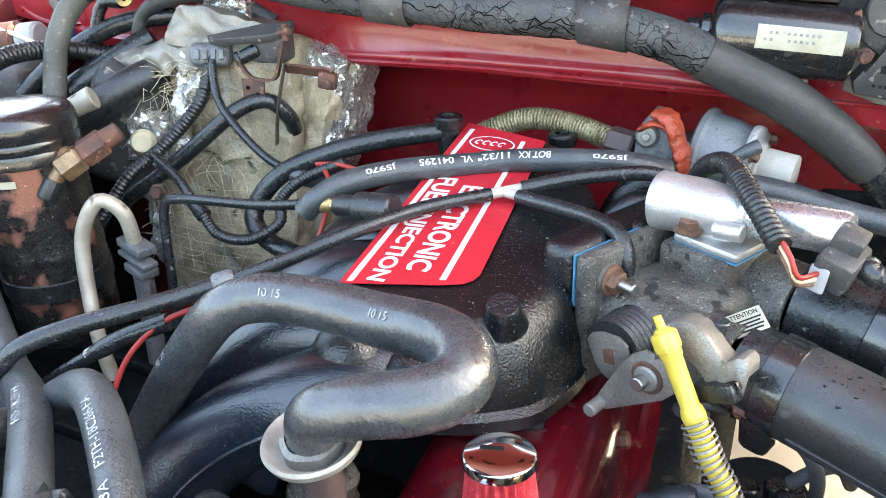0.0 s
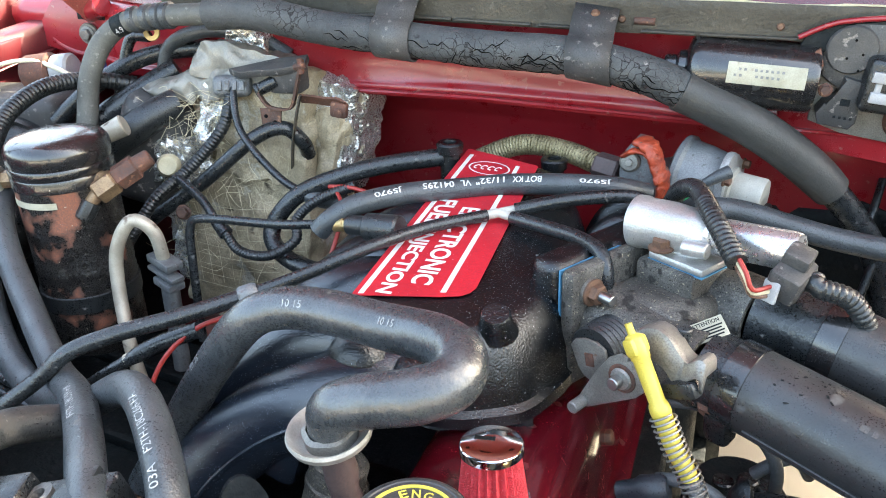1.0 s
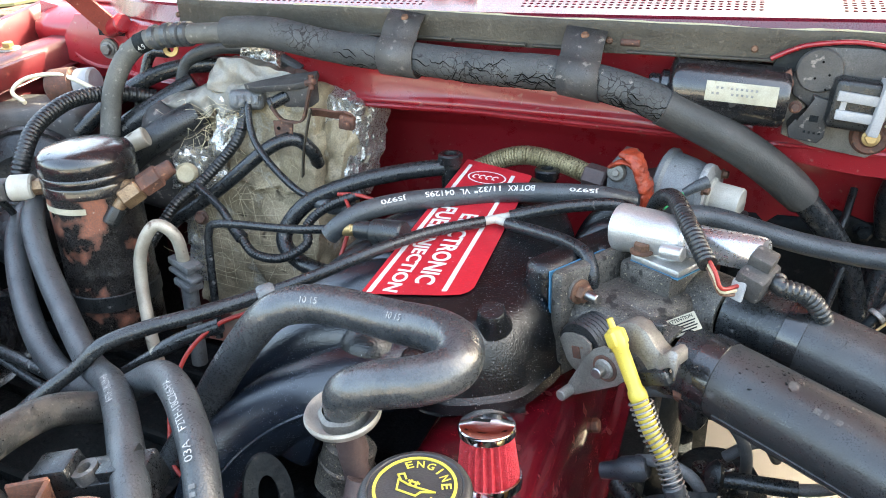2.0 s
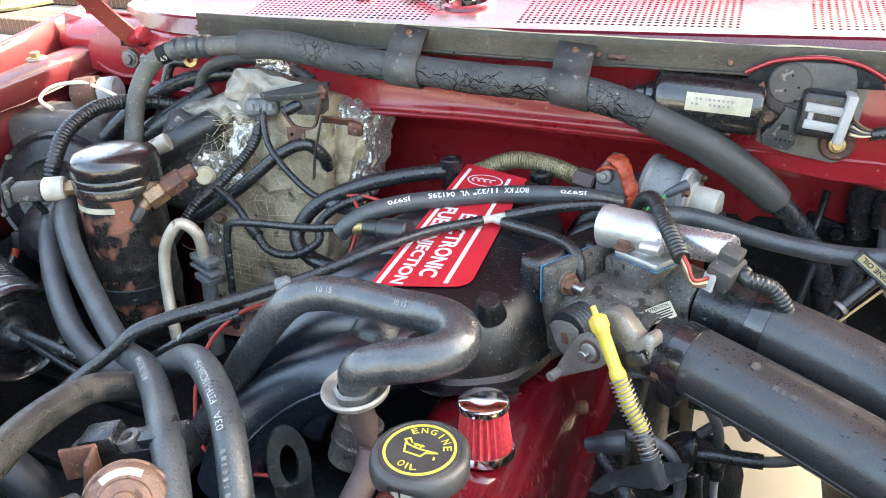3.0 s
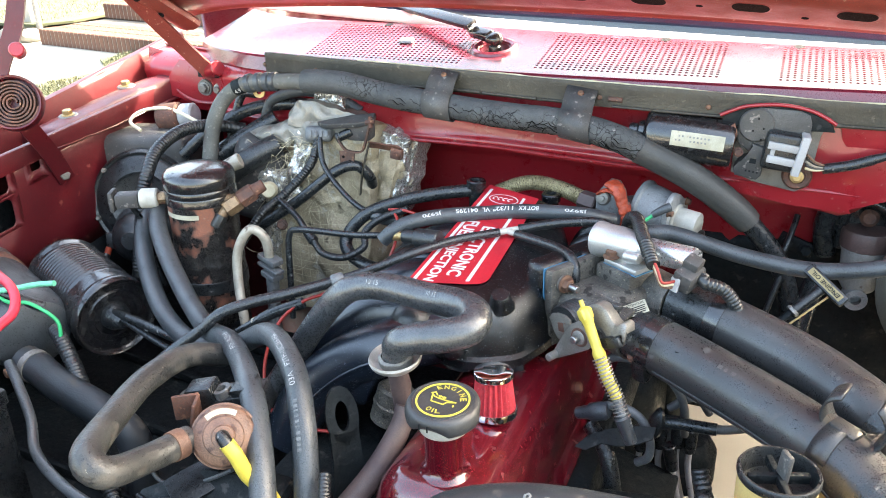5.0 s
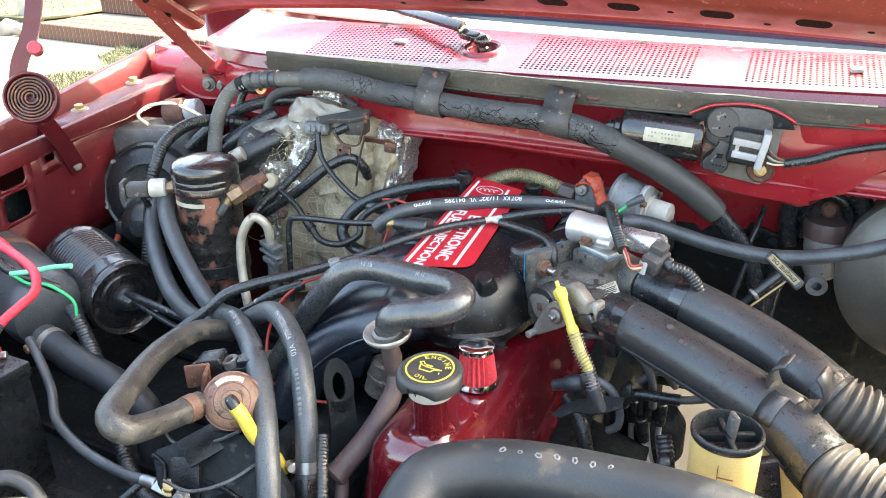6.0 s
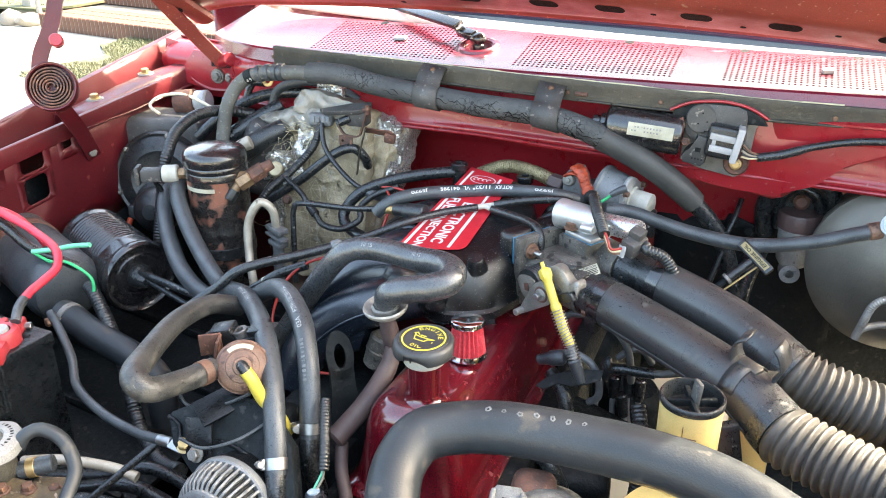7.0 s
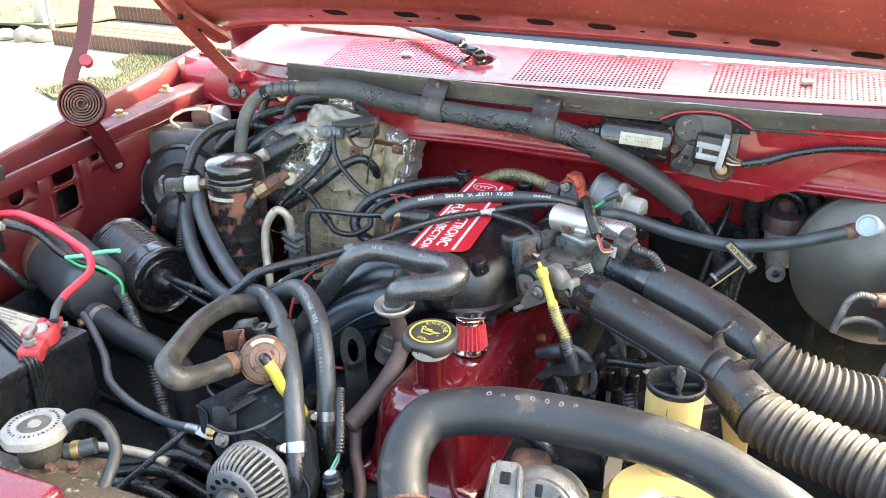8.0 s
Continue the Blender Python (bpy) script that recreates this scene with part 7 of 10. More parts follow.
rod(bm, (-0.487, 0.615, 1.103), (-0.468, 0.631, 1.116), 0.0148, seg=6)
rod(bm, (-0.470, 0.629, 1.115), (-0.456, 0.642, 1.124), 0.0110, 0.0100, seg=18)
part("rusty_union", bm, "rust", acc, "rusty hexagon union")
bm = B()
rod(bm, (-0.503, 0.602, 1.092), (-0.511, 0.592, 1.079), 0.0080, seg=14)
part("port_stem", bm, "brass_old", acc, "brass port stem")
bm = B()
lathe(bm, [(0, 0.022), (0.0095, 0.022), (0.0108, 0.018), (0.0108, 0.0), (0, 0.0)], frame_of((-0.509, 0.594, 1.082), (-0.35, -0.45, -0.80)), 20, lambda a, z: 1 + 0.04 * math.cos(12 * a))
part("port_cap", bm, "plastic", acc, "black ridged service port cap")
bm = B()
lathe(bm, [(0.055, 0.0), (0.0585, 0.002), (0.0585, 0.022), (0.055, 0.024)], Matrix.Translation((-0.562, 0.615, 0.945)), 40)
part("mount_band", bm, "plastic", acc)

# blower housing
blo = thing("blower_housing", (-0.80, 0.76, 0.85), "large dusty black heater blower housing", "blower")
bd = Vector((0.36, -0.90, 0.20)).normalized()
bmx2 = frame_of((-0.815, 0.745, 1.015), bd) @ Matrix.Diagonal((0.86, 0.86, 1, 1))
bm = B()
lathe(bm, [(0, -0.10), (0.118, -0.10), (0.120, -0.012), (0.118, 0.0), (0.112, 0.006), (0.106, 0.004), (0.100, 0.010), (0.070, 0.016), (0.060, 0.012), (0, 0.012)], bmx2, 56)
part("scroll", bm, "plastic", blo)
bm = B()
box(bm, (0.20, 0.12, 0.08), pose(-0.85, 0.83, 1.095, 0, 0, 12), 0.02, 3)
part("upper_case", bm, "plastic_dusty", blo)
mo = Vector((-0.785, 0.690, 0.970))
bm = B()
lathe(bm, [(0, 0.052), (0.016, 0.052), (0.020, 0.048), (0.030, 0.044), (0.040, 0.036), (0.047, 0.020), (0.049, -0.01), (0.058, -0.014), (0.058, -0.03), (0, -0.03)], frame_of(mo, bd), 36)
part("motor", bm, "plastic", blo, "black blower motor")
for k in range(6):
    a = 1.05 * k + 0.3
    bm = B()
    lathe(bm, [(0, 0.008), (0.004, 0.008), (0.006, 0.004), (0.006, 0.0)], bmx2 @ Matrix.Translation((0.109 * math.cos(a), 0.109 * math.sin(a), 0.005)), 12)
    part("screw", bm, "zinc", blo)
bm = B()
box(bm, (0.024, 0.03, 0.026), frame_of((-0.815, 0.655, 0.972), bd), 0.004)
part("motor_plug", bm, "plastic", blo, "black motor plug")
bm = B()
rod(bm, (-0.818, 0.642, 0.962), (-0.820, 0.634, 0.948), 0.006, seg=12)
part("plug_seal", bm, "orange", blo, "orange plug seal")
tube_thing("blower_wire", [(-0.820, 0.634, 0.95), (-0.815, 0.61, 0.930), (-0.785, 0.60, 0.918), (-0.745, 0.60, 0.925), (-0.705, 0.60, 0.950), (-0.693, 0.60, 0.996), (-0.688, 0.60, 1.062)], 0.007, "rubber", "thick black wire from the blower motor", "wiring")
tube_thing("wiring_loom", [(-0.690, 0.56, 0.88), (-0.693, 0.58, 0.96), (-0.695, 0.62, 1.076), (-0.693, 0.64, 1.119), (-0.698, 0.68, 1.15), (-0.691, 0.74, 1.168), (-0.669, 0.80, 1.164), (-0.63, 0.84, 1.15)], 0.0118, "plastic", "thick black corrugated conduit arching over the blower", "wiring", 0.0016, 16, ribs(0.0058, 0.12))
tube_thing("loose_wire", [(-0.66, 0.60, 0.93), (-0.672, 0.59, 1.0), (-0.667, 0.585, 1.05), (-0.668, 0.566, 1.088)], 0.0045, "rubber", "thin black wire to the pressure switch", "wiring")
tube_thing("loose_wire", [(-0.845, 0.80, 1.140), (-0.877, 0.81, 1.153), (-0.863, 0.83, 1.170), (-0.815, 0.85, 1.173), (-0.746, 0.85, 1.152), (-0.72, 0.86, 1.13)], 0.0034, "white_wire", "cream wire looping behind the blower", "wiring")
bm = B()
rod(bm, (-0.845, 0.86, 1.150), (-0.80, 0.87, 1.155), 0.028, seg=20)
solo("rusty_sleeve", bm, "rust", "rusty round sleeve behind the blower", "sleeve")
bm = B()
rod(bm, (-0.80, 0.87, 1.155), (-0.77, 0.876, 1.158), 0.024, seg=20)
solo("grey_sleeve", bm, "grey_plastic", "grey plastic sleeve behind the blower", "sleeve")
bm = B()
box(bm, (0.022, 0.014, 0.014), pose(-0.70, 0.85, 1.172, 0, 0, 10), 0.003)
box(bm, (0.010, 0.010, 0.022), pose(-0.703, 0.85, 1.166), 0.002)
solo("blue_connector", bm, "blue_plastic", "small blue wiring connector", "connector")

# dark ducts and pipes between blower and heater case
for pts, r, mt, lb in (
    ([(-0.70, 0.76, 1.06), (-0.66, 0.79, 1.11), (-0.61, 0.83, 1.145), (-0.57, 0.86, 1.17)], 0.017, "rubber", "dark hose to the heater case"),
    ([(-0.64, 0.72, 1.05), (-0.60, 0.74, 1.095), (-0.56, 0.77, 1.125), (-0.53, 0.80, 1.14)], 0.021, "plastic", "dark pipe to the heater case"),
    ([(-0.75, 0.80, 1.10), (-0.69, 0.83, 1.15), (-0.62, 0.86, 1.185), (-0.54, 0.88, 1.195), (-0.47, 0.88, 1.19)], 0.012, "rubber", "dark hose across the firewall"),
    ([(-0.60, 0.86, 1.15), (-0.58, 0.865, 1.20), (-0.52, 0.87, 1.222), (-0.45, 0.875, 1.215), (-0.40, 0.88, 1.19)], 0.010, "rubber_grey", "grey tube arching behind the foil"),
    ([(-0.675, 0.84, 1.10), (-0.655, 0.85, 1.17), (-0.64, 0.86, 1.21), (-0.61, 0.86, 1.213)], 0.008, "rubber", "thin dark hose behind the accumulator"),
):
    tube_thing("heater_pipe", pts, r, mt, lb, "pipe")
bm = B()
lathe(bm, [(0.005, 0), (0.011, 0), (0.012, 0.002), (0.011, 0.004), (0.005, 0.004)], frame_of((-0.590, 0.845, 1.222), (0.3, -1, 0.2)), 18)
solo("ring_terminal", bm, "gold", "brass-coloured ring terminal hanging by the hose", "terminal")
bm = B()
box(bm, (0.10, 0.12, 0.16), pose(-0.60, 0.83, 1.07, 0, 20, 20), 0.03, 3)
solo("evaporator_case", bm, "plastic_dusty", "dusty black evaporator case beside the insulation", "case")
bm = B()
rod(bm, (-0.585, 0.712, 1.118), (-0.560, 0.726, 1.130), 0.012, 0.014, seg=14)
solo("pipe_end", bm, "tarnish", "bright worn pipe end", "pipe")

# insulated heater case: fibreglass mat, crumpled foil, tape and loose strands
ins = thing("insulated_case", (-0.44, 0.88, 0.86), "heater case wrapped in torn foil and dirty fibreglass", "insulation")


def lumpy_box(size, m, amp, freq, seed, cuts=10, round_=0.25):
    bm = B()
    bmesh.ops.create_cube(bm, size=1.0)
    bmesh.ops.subdivide_edges(bm, edges=bm.edges[:], cuts=cuts, use_grid_fill=True)
    for v in bm.verts:
        c = v.co * 2
        s = c.normalized() * max(abs(c.x), abs(c.y), abs(c.z))
        q = c.lerp(s, round_) * 0.5
        q = Vector((q.x * size[0], q.y * size[1], q.z * size[2]))
        w = m @ q
        nrm = (m.to_3x3() @ c.normalized())
        v.co = w + nrm * amp * (noise.noise(w * freq + Vector((seed, 0, 0))) + 0.5 * noise.noise(w * freq * 2.7))
    return bm


part("fibreglass_mat", lumpy_box((0.25, 0.13, 0.34), pose(-0.475, 0.880, 0.960, -5, 3, -4), 0.016, 16, 2, 40), "fibre", ins, "dirty beige fibreglass mat", 70)
part("mat_shoulder", lumpy_box((0.16, 0.12, 0.16), pose(-0.425, 0.875, 1.10, -8, 3, -4), 0.016, 20, 4, 30), "fibre", ins, "dirty beige fibreglass mat", 70)
part("foil_right", lumpy_box((0.105, 0.09, 0.165), pose(-0.350, 0.885, 1.088, -8, 10, -12), 0.006, 60, 7, 40, 0.35), "foil", ins, "crumpled silver foil", 25)
part("mat_bulge", lumpy_box((0.050, 0.075, 0.105), pose(-0.334, 0.862, 1.080, -8, 12, -12), 0.008, 30, 19, 24, 0.5), "fibre", ins, "dirty beige fibreglass mat", 70)
part("foil_top", lumpy_box((0.14, 0.11, 0.05), pose(-0.45, 0.862, 1.178, -12, 12, 10), 0.011, 26, 5, 30, 0.35), "tape", ins, "grey torn tape over the top", 50)
part("foil_crest", lumpy_box((0.055, 0.06, 0.03), pose(-0.455, 0.868, 1.212, -10, 20, 20), 0.012, 40, 9, 20, 0.4), "foil", ins, "crumpled silver foil", 50)
bm = B()


def drape(u, v):
    """Torn grey tape hanging over the case: u along its upper edge, v down."""
    a = Vector((-0.605, 0.822, 1.152)).lerp(Vector((-0.440, 0.842, 1.208)), u)
    b = Vector((-0.560, 0.803, 1.140)).lerp(Vector((-0.438, 0.797, 1.150)), u)
    rag = 1.0 + 0.35 * noise.noise(Vector((u * 9, 0, 3)))
    p = a.lerp(b, v * rag)
    return p + Vector((0, -0.012, 0.008)) * math.sin(math.pi * min(1, v)) + Vector((0.3, -0.6, 0.7)) * (0.006 * noise.noise(p * 45) + 0.003 * noise.noise(p * 120))


sheet(bm, drape, 0, 1, 0, 1, 44, 26)
thicken(part("tape_flap", bm, "tape", ins, "grey torn tape draped over the top", 50), 0.0018)
part("foil_tear", lumpy_box((0.035, 0.02, 0.085), pose(-0.483, 0.803, 1.128, -14, 18, 6), 0.012, 45, 13, 24, 0.3), "foil", ins, "torn silver foil edge", 50)
part("foil_lump", lumpy_box((0.075, 0.06, 0.07), pose(-0.540, 0.800, 1.058, 0, 15, 20), 0.014, 40, 15, 26, 0.6), "foil", ins, "crumpled silver foil", 50)
part("foil_edge", lumpy_box((0.034, 0.03, 0.19), pose(-0.580, 0.825, 0.96, 0, 4, 0), 0.012, 45, 17, 26, 0.3), "foil", ins, "crumpled silver foil", 50)
bm = B()
lathe(bm, [(0, 0.006), (0.012, 0.006), (0.016, 0.0), (0.016, -0.004)], frame_of((-0.535, 0.762, 1.065), (0.4, -0.9, 0.3)), 18)
part("foam_plug", bm, "strand", ins, "pale foam plug")
bm = B()
rng = random.Random(3)
for k in range(260):
    zone = rng.random()
    if zone < 0.6:
        o = Vector((rng.uniform(-0.55, -0.44), rng.uniform(0.775, 0.81), rng.uniform(1.03, 1.16)))
    else:
        o = Vector((rng.uniform(-0.58, -0.38), rng.uniform(0.795, 0.812), rng.uniform(0.90, 1.06)))
    d = Vector((rng.uniform(-1, 1), rng.uniform(-0.7, 0.1), rng.uniform(-1, 0.6))).normalized()
    L = rng.uniform(0.012, 0.045)
    e = Vector((rng.uniform(-1, 1), rng.uniform(-0.5, 0.2), rng.uniform(-1, 1))) * 0.012
    sweep(bm, Line([o, o + d * L * 0.5 + e, o + d * L + e * 0.4], 0.006), 0.00028, 4, caps=False)
ob = part("loose_fibre", bm, "strand", ins, "loose pale glass fibres")
ob["kind"] = "stuff"
bm = B()
rng = random.Random(8)
for k in range(12):
    x = -0.57 + 0.018 * k
    strapline = Line([(x, 0.800 + 0.004 * rng.random(), 1.02), (x + 0.006, 0.803, 0.95), (x + 0.004, 0.806, 0.87)], 0.02)
    sweep(bm, strapline, 0.0003, 4, caps=False)
for k in range(9):
    z = 1.0 - 0.016 * k
    sweep(bm, Line([(-0.58, 0.806, z), (-0.47, 0.800, z - 0.006), (-0.37, 0.805, z + 0.004)], 0.02), 0.0003, 4, caps=False)
ob = part("reinforcing_threads", bm, "strand", ins)
ob["kind"] = "stuff"

# valve cluster and rusty bracket on the insulation
vb = thing("vacuum_valve_bracket", (-0.42, 0.86, 1.15), "black vacuum valve on a rusty bracket", "bracket")
bm = B()
prism(bm, [(-0.090, -0.004), (-0.030, 0.010), (0.012, 0.014), (0.016, -0.012), (-0.010, -0.020), (-0.070, -0.018)], 0.010, pose(-0.352, 0.812, 1.192, 14, -6, 8), 0.002)
box(bm, (0.042, 0.034, 0.034), pose(-0.366, 0.812, 1.178, 0, 0, 6), 0.005)
part("valve_block", bm, "plastic_dusty", vb, "dusty black valve plate")
bm = B()
rod(bm, (-0.376, 0.800, 1.177), (-0.400, 0.790, 1.166), 0.0088, 0.0080, seg=16)
rod(bm, (-0.397, 0.791, 1.167), (-0.402, 0.788, 1.165), 0.0095, seg=16)
part("valve_elbow", bm, "rubber", vb, "short black rubber elbow")
bm = B()
strap(bm, [(-0.334, 0.793, 1.206), (-0.338, 0.790, 1.190), (-0.343, 0.788, 1.172), (-0.349, 0.786, 1.152), (-0.356, 0.785, 1.146), (-0.368, 0.785, 1.145), (-0.384, 0.785, 1.148), (-0.395, 0.787, 1.160), (-0.398, 0.789, 1.170)], 0.013, 0.003, (0.3, -0.9, 0.2))
part("rusty_strap", bm, "rust_dark", vb, "rusty bent steel strap", 40)
bm = B()
prism(bm, [(-0.014, 0.013), (0.015, 0.013), (0.012, -0.012), (0.004, -0.010), (-0.013, -0.013)], 0.003, frame_of((-0.379, 0.782, 1.134), (0.1, -1, 0.15), (1, 0.1, 0.05)), 0.0008)
plt = part("rusty_plate", bm, "rust_dark", vb, "rusty plate with two holes")
for dx, dz in ((-0.006, 0.003), (0.006, -0.004)):
    bm = B()
    lathe(bm, [(0, 0.0008), (0.0024, 0.0008), (0.0024, 0)], frame_of((-0.379 + dx, 0.7786, 1.134 + dz), (0.1, -1, 0.15)), 10)
    part("hole", bm, "void", plt, "", 0)
bm = B()
strap(bm, [(-0.346, 0.800, 1.156), (-0.330, 0.803, 1.155), (-0.312, 0.804, 1.153), (-0.296, 0.803, 1.154), (-0.286, 0.802, 1.151)], 0.014, 0.003, (0.05, -0.6, 0.8))
box(bm, (0.022, 0.012, 0.020), pose(-0.295, 0.803, 1.144, 0, 8, 8), 0.004)
rod(bm, (-0.293, 0.797, 1.142), (-0.293, 0.793, 1.141), 0.006, seg=14)
part("rusty_arm", bm, "rust", vb, "rusty arm ending in a folded lug", 40)
bm = B()
rod(bm, (-0.343, 0.790, 1.197), (-0.328, 0.786, 1.201), 0.0042, seg=8)
rod(bm, (-0.334, 0.788, 1.209), (-0.334, 0.788, 1.190), 0.0038, seg=8)
part("stud", bm, "rust", vb)
bm = B()
strap(bm, [(-0.337, 0.785, 1.164), (-0.342, 0.782, 1.145), (-0.348, 0.783, 1.126), (-0.356, 0.785, 1.098), (-0.362, 0.788, 1.068)], 0.009, 0.0016, (0.2, -0.95, 0.1))
part("hanging_strap", bm, "seal", vb, "olive grey hanging strip", 40)
cn = thing("wiring_connector", (-0.47, 0.81, 1.17), "grey oval wiring connector on a black conduit", "connector")
bm = B()
cnm = frame_of((-0.441, 0.797, 1.168), (0.35, -0.9, 0.35), (1, 0.3, 0))
box(bm, (0.050, 0.028, 0.020), cnm, 0.009, 3)
part("shell", bm, "case_grey", cn)
bm = B()
for k in range(4):
    box(bm, (0.006, 0.012, 0.006), cnm @ Matrix.Translation((-0.014 + 0.0095 * k, -0.001, 0.0098)), 0.001)
part("latch", bm, "case_grey", cn, "grey latch")
tube_thing("wiring_loom", [(-0.440, 0.790, 1.158), (-0.448, 0.77, 1.118), (-0.482, 0.74, 1.075), (-0.508, 0.70, 1.048), (-0.527, 0.67, 1.012), (-0.553, 0.65, 0.972), (-0.593, 0.63, 0.935), (-0.636, 0.62, 0.935)], 0.0082, "plastic", "black corrugated conduit hanging over the insulation", "wiring", 0.0013, 14, ribs(0.005, 0.15))
tube_thing("vacuum_line", [(-0.445, 0.815, 1.180), (-0.436, 0.79, 1.165), (-0.412, 0.76, 1.12), (-0.345, 0.73, 1.076), (-0.285, 0.712, 1.062)], 0.0048, "rubber", "thin black vacuum line from the valve", "vacuum line")
tube_thing("vacuum_sleeve", [(-0.300, 0.715, 1.064), (-0.275, 0.71, 1.061), (-0.245, 0.70, 1.068)], 0.0092, "rubber_grey", "grey rubber sleeve on the vacuum line", "vacuum line")
tube_thing("drain_hose", [(-0.545, 0.715, 1.000), (-0.532, 0.72, 1.012), (-0.463, 0.74, 1.059), (-0.399, 0.765, 1.111), (-0.367, 0.785, 1.121), (-0.350, 0.80, 1.100), (-0.352, 0.815, 1.078)], 0.0095, "rubber", "thick black hose across the insulation", "hose")
fl = thing("fuel_hose", (-0.3, 0.7, 1.02), "black fuel hose looping from the plenum, printed white", "hose")
fline = Line([(-0.135, 0.785, 1.104), (-0.205, 0.755, 1.098), (-0.262, 0.73, 1.086), (-0.315, 0.71, 1.062), (-0.341, 0.69, 1.022), (-0.31, 0.67, 1.0), (-0.249, 0.66, 0.992), (-0.19, 0.65, 0.998)], 0.005)
bm = B()
sweep(bm, fline, 0.0105, 16)
hs = part("hose", bm, "rubber", fl)
bm = B()
bars_on(bm, fline, 0.0106, 0.02, 20, 0.0085, 0.0036, 40, 0.0062)
part("print", bm, "print_faint", hs, "", 0)
tube_thing("steel_line", [(-0.413, 0.62, 0.90), (-0.415, 0.63, 1.0), (-0.413, 0.635, 1.044), (-0.393, 0.635, 1.057), (-0.288, 0.625, 1.066), (-0.208, 0.61, 1.082)], 0.0052, "rubber", "black steel fuel line bent over the runners", "pipe")
bm = B()
rod(bm, (-0.210, 0.610, 1.081), (-0.196, 0.607, 1.084), 0.0075, seg=16)
rod(bm, (-0.198, 0.607, 1.084), (-0.190, 0.606, 1.085), 0.0062, seg=6)
solo("line_fitting", bm, "gold", "brass fitting at the end of the line", "fitting")
bm = B()
rod(bm, (-0.192, 0.606, 1.085), (-0.150, 0.60, 1.088), 0.0105, seg=18)
rod(bm, (-0.170, 0.603, 1.086), (-0.130, 0.597, 1.09), 0.0145, seg=18)
solo("pressure_regulator", bm, "plastic", "black fuel pressure regulator beside the plenum", "regulator")
tube_thing("wiring_loom", [(-0.228, 0.70, 1.089), (-0.272, 0.69, 1.071), (-0.298, 0.68, 1.048), (-0.294, 0.665, 1.028), (-0.323, 0.65, 1.012), (-0.361, 0.65, 1.013), (-0.385, 0.66, 1.029)], 0.0062, "plastic", "thin corrugated conduit looping by the runners", "wiring", 0.001, 12, ribs(0.0038, 0.16))
bm = B()
rod(bm, (-0.383, 0.660, 1.027), (-0.402, 0.668, 1.040), 0.0088, 0.0075, seg=14)
sweep(bm, Line([(-0.400, 0.667, 1.038), (-0.425, 0.68, 1.058), (-0.47, 0.70, 1.075)], 0.005), 0.0055, 10)
solo("loom_boot", bm, "rubber", "black rubber boot on the conduit", "wiring")
for pts in ([(-0.255, 0.70, 1.083), (-0.232, 0.67, 1.075), (-0.222, 0.64, 1.062), (-0.228, 0.62, 1.03), (-0.235, 0.60, 1.0)], [(-0.265, 0.705, 1.082), (-0.235, 0.695, 1.088), (-0.205, 0.69, 1.085)], [(-0.25, 0.47, 1.045), (-0.282, 0.455, 1.032), (-0.308, 0.435, 1.005), (-0.318, 0.412, 0.965), (-0.312, 0.390, 0.925)], [(-0.312, 0.390, 0.925), (-0.30, 0.378, 0.908), (-0.25, 0.36, 0.90), (-0.19, 0.36, 0.905)]):
    tube_thing("red_wire", pts, 0.0024, "red_wire", "thin red wire among the hoses", "wiring", group="red wires")
tube_thing("joined_wire", [(-0.40, 0.42, 0.965), (-0.36, 0.43, 0.992), (-0.32, 0.445, 1.015), (-0.28, 0.46, 1.03)], [(0, 0.006), (0.45, 0.006), (0.55, 0.008), (1, 0.008)], "rubber", "black wire with a shrink-wrapped joint", "wiring")
bm = B()
rod(bm, (-0.350, 0.434, 0.9985), (-0.340, 0.438, 1.0045), 0.0066, seg=14)
solo("tape_band", bm, "paper", "white tape band on the wire joint", "tape")
# bare bent pipe
pp = thing("bent_pipe", (-0.45, 0.58, 0.92), "tarnished metal pipe bent into a hook", "pipe")
bm = B()
sweep(bm, Line([(-0.448, 0.545, 0.88), (-0.458, 0.55, 0.929), (-0.475, 0.57, 0.991), (-0.474, 0.58, 1.035), (-0.455, 0.59, 1.066), (-0.436, 0.60, 1.050), (-0.438, 0.61, 1.004)], 0.005), 0.0078, 16)
part("pipe", bm, "tarnish", pp)
bm = B()
box(bm, (0.042, 0.022, 0.010), pose(-0.436, 0.608, 1.010, 0, 8, -20), 0.002)
box(bm, (0.050, 0.018, 0.006), pose(-0.436, 0.606, 0.996, 0, 8, -20), 0.002)
box(bm, (0.034, 0.022, 0.010), pose(-0.436, 0.608, 0.982, 0, 8, -20), 0.002)
part("retainer", bm, "case_grey", pp, "grey spring-lock retainer")
bm = B()
sweep(bm, Line([(-0.437, 0.61, 0.985), (-0.441, 0.612, 0.94), (-0.445, 0.612, 0.86)], 0.006), 0.0105, 16)
part("lower_pipe", bm, "case_grey", pp)
hexbolt("rusty_bolt", (-0.456, 0.68, 1.040), (0.3, -0.9, 0.2), 0.0065, 0.010, "rust_dark", pp)

# ribbed black canister
rc = thing("ribbed_canister", (-0.70, 0.49, 0.92), "glossy black ribbed cylindrical canister", "canister")
ra = Vector((0.93, -0.36, -0.10)).normalized()
rm = frame_of(Vector((-0.620, 0.452, 0.944)) - ra * 0.20, ra) @ Matrix.Diagonal((1.18, 1.18, 1, 1))
prof = [(0, 0.0), (0.050, 0.0), (0.055, 0.004), (0.0555, 0.014), (0.053, 0.018)]
for k in range(14):
    z = 0.022 + k * 0.0082
    prof += [(0.0535, z), (0.0545, z + 0.002), (0.0545, z + 0.0055), (0.0530, z + 0.0078)]
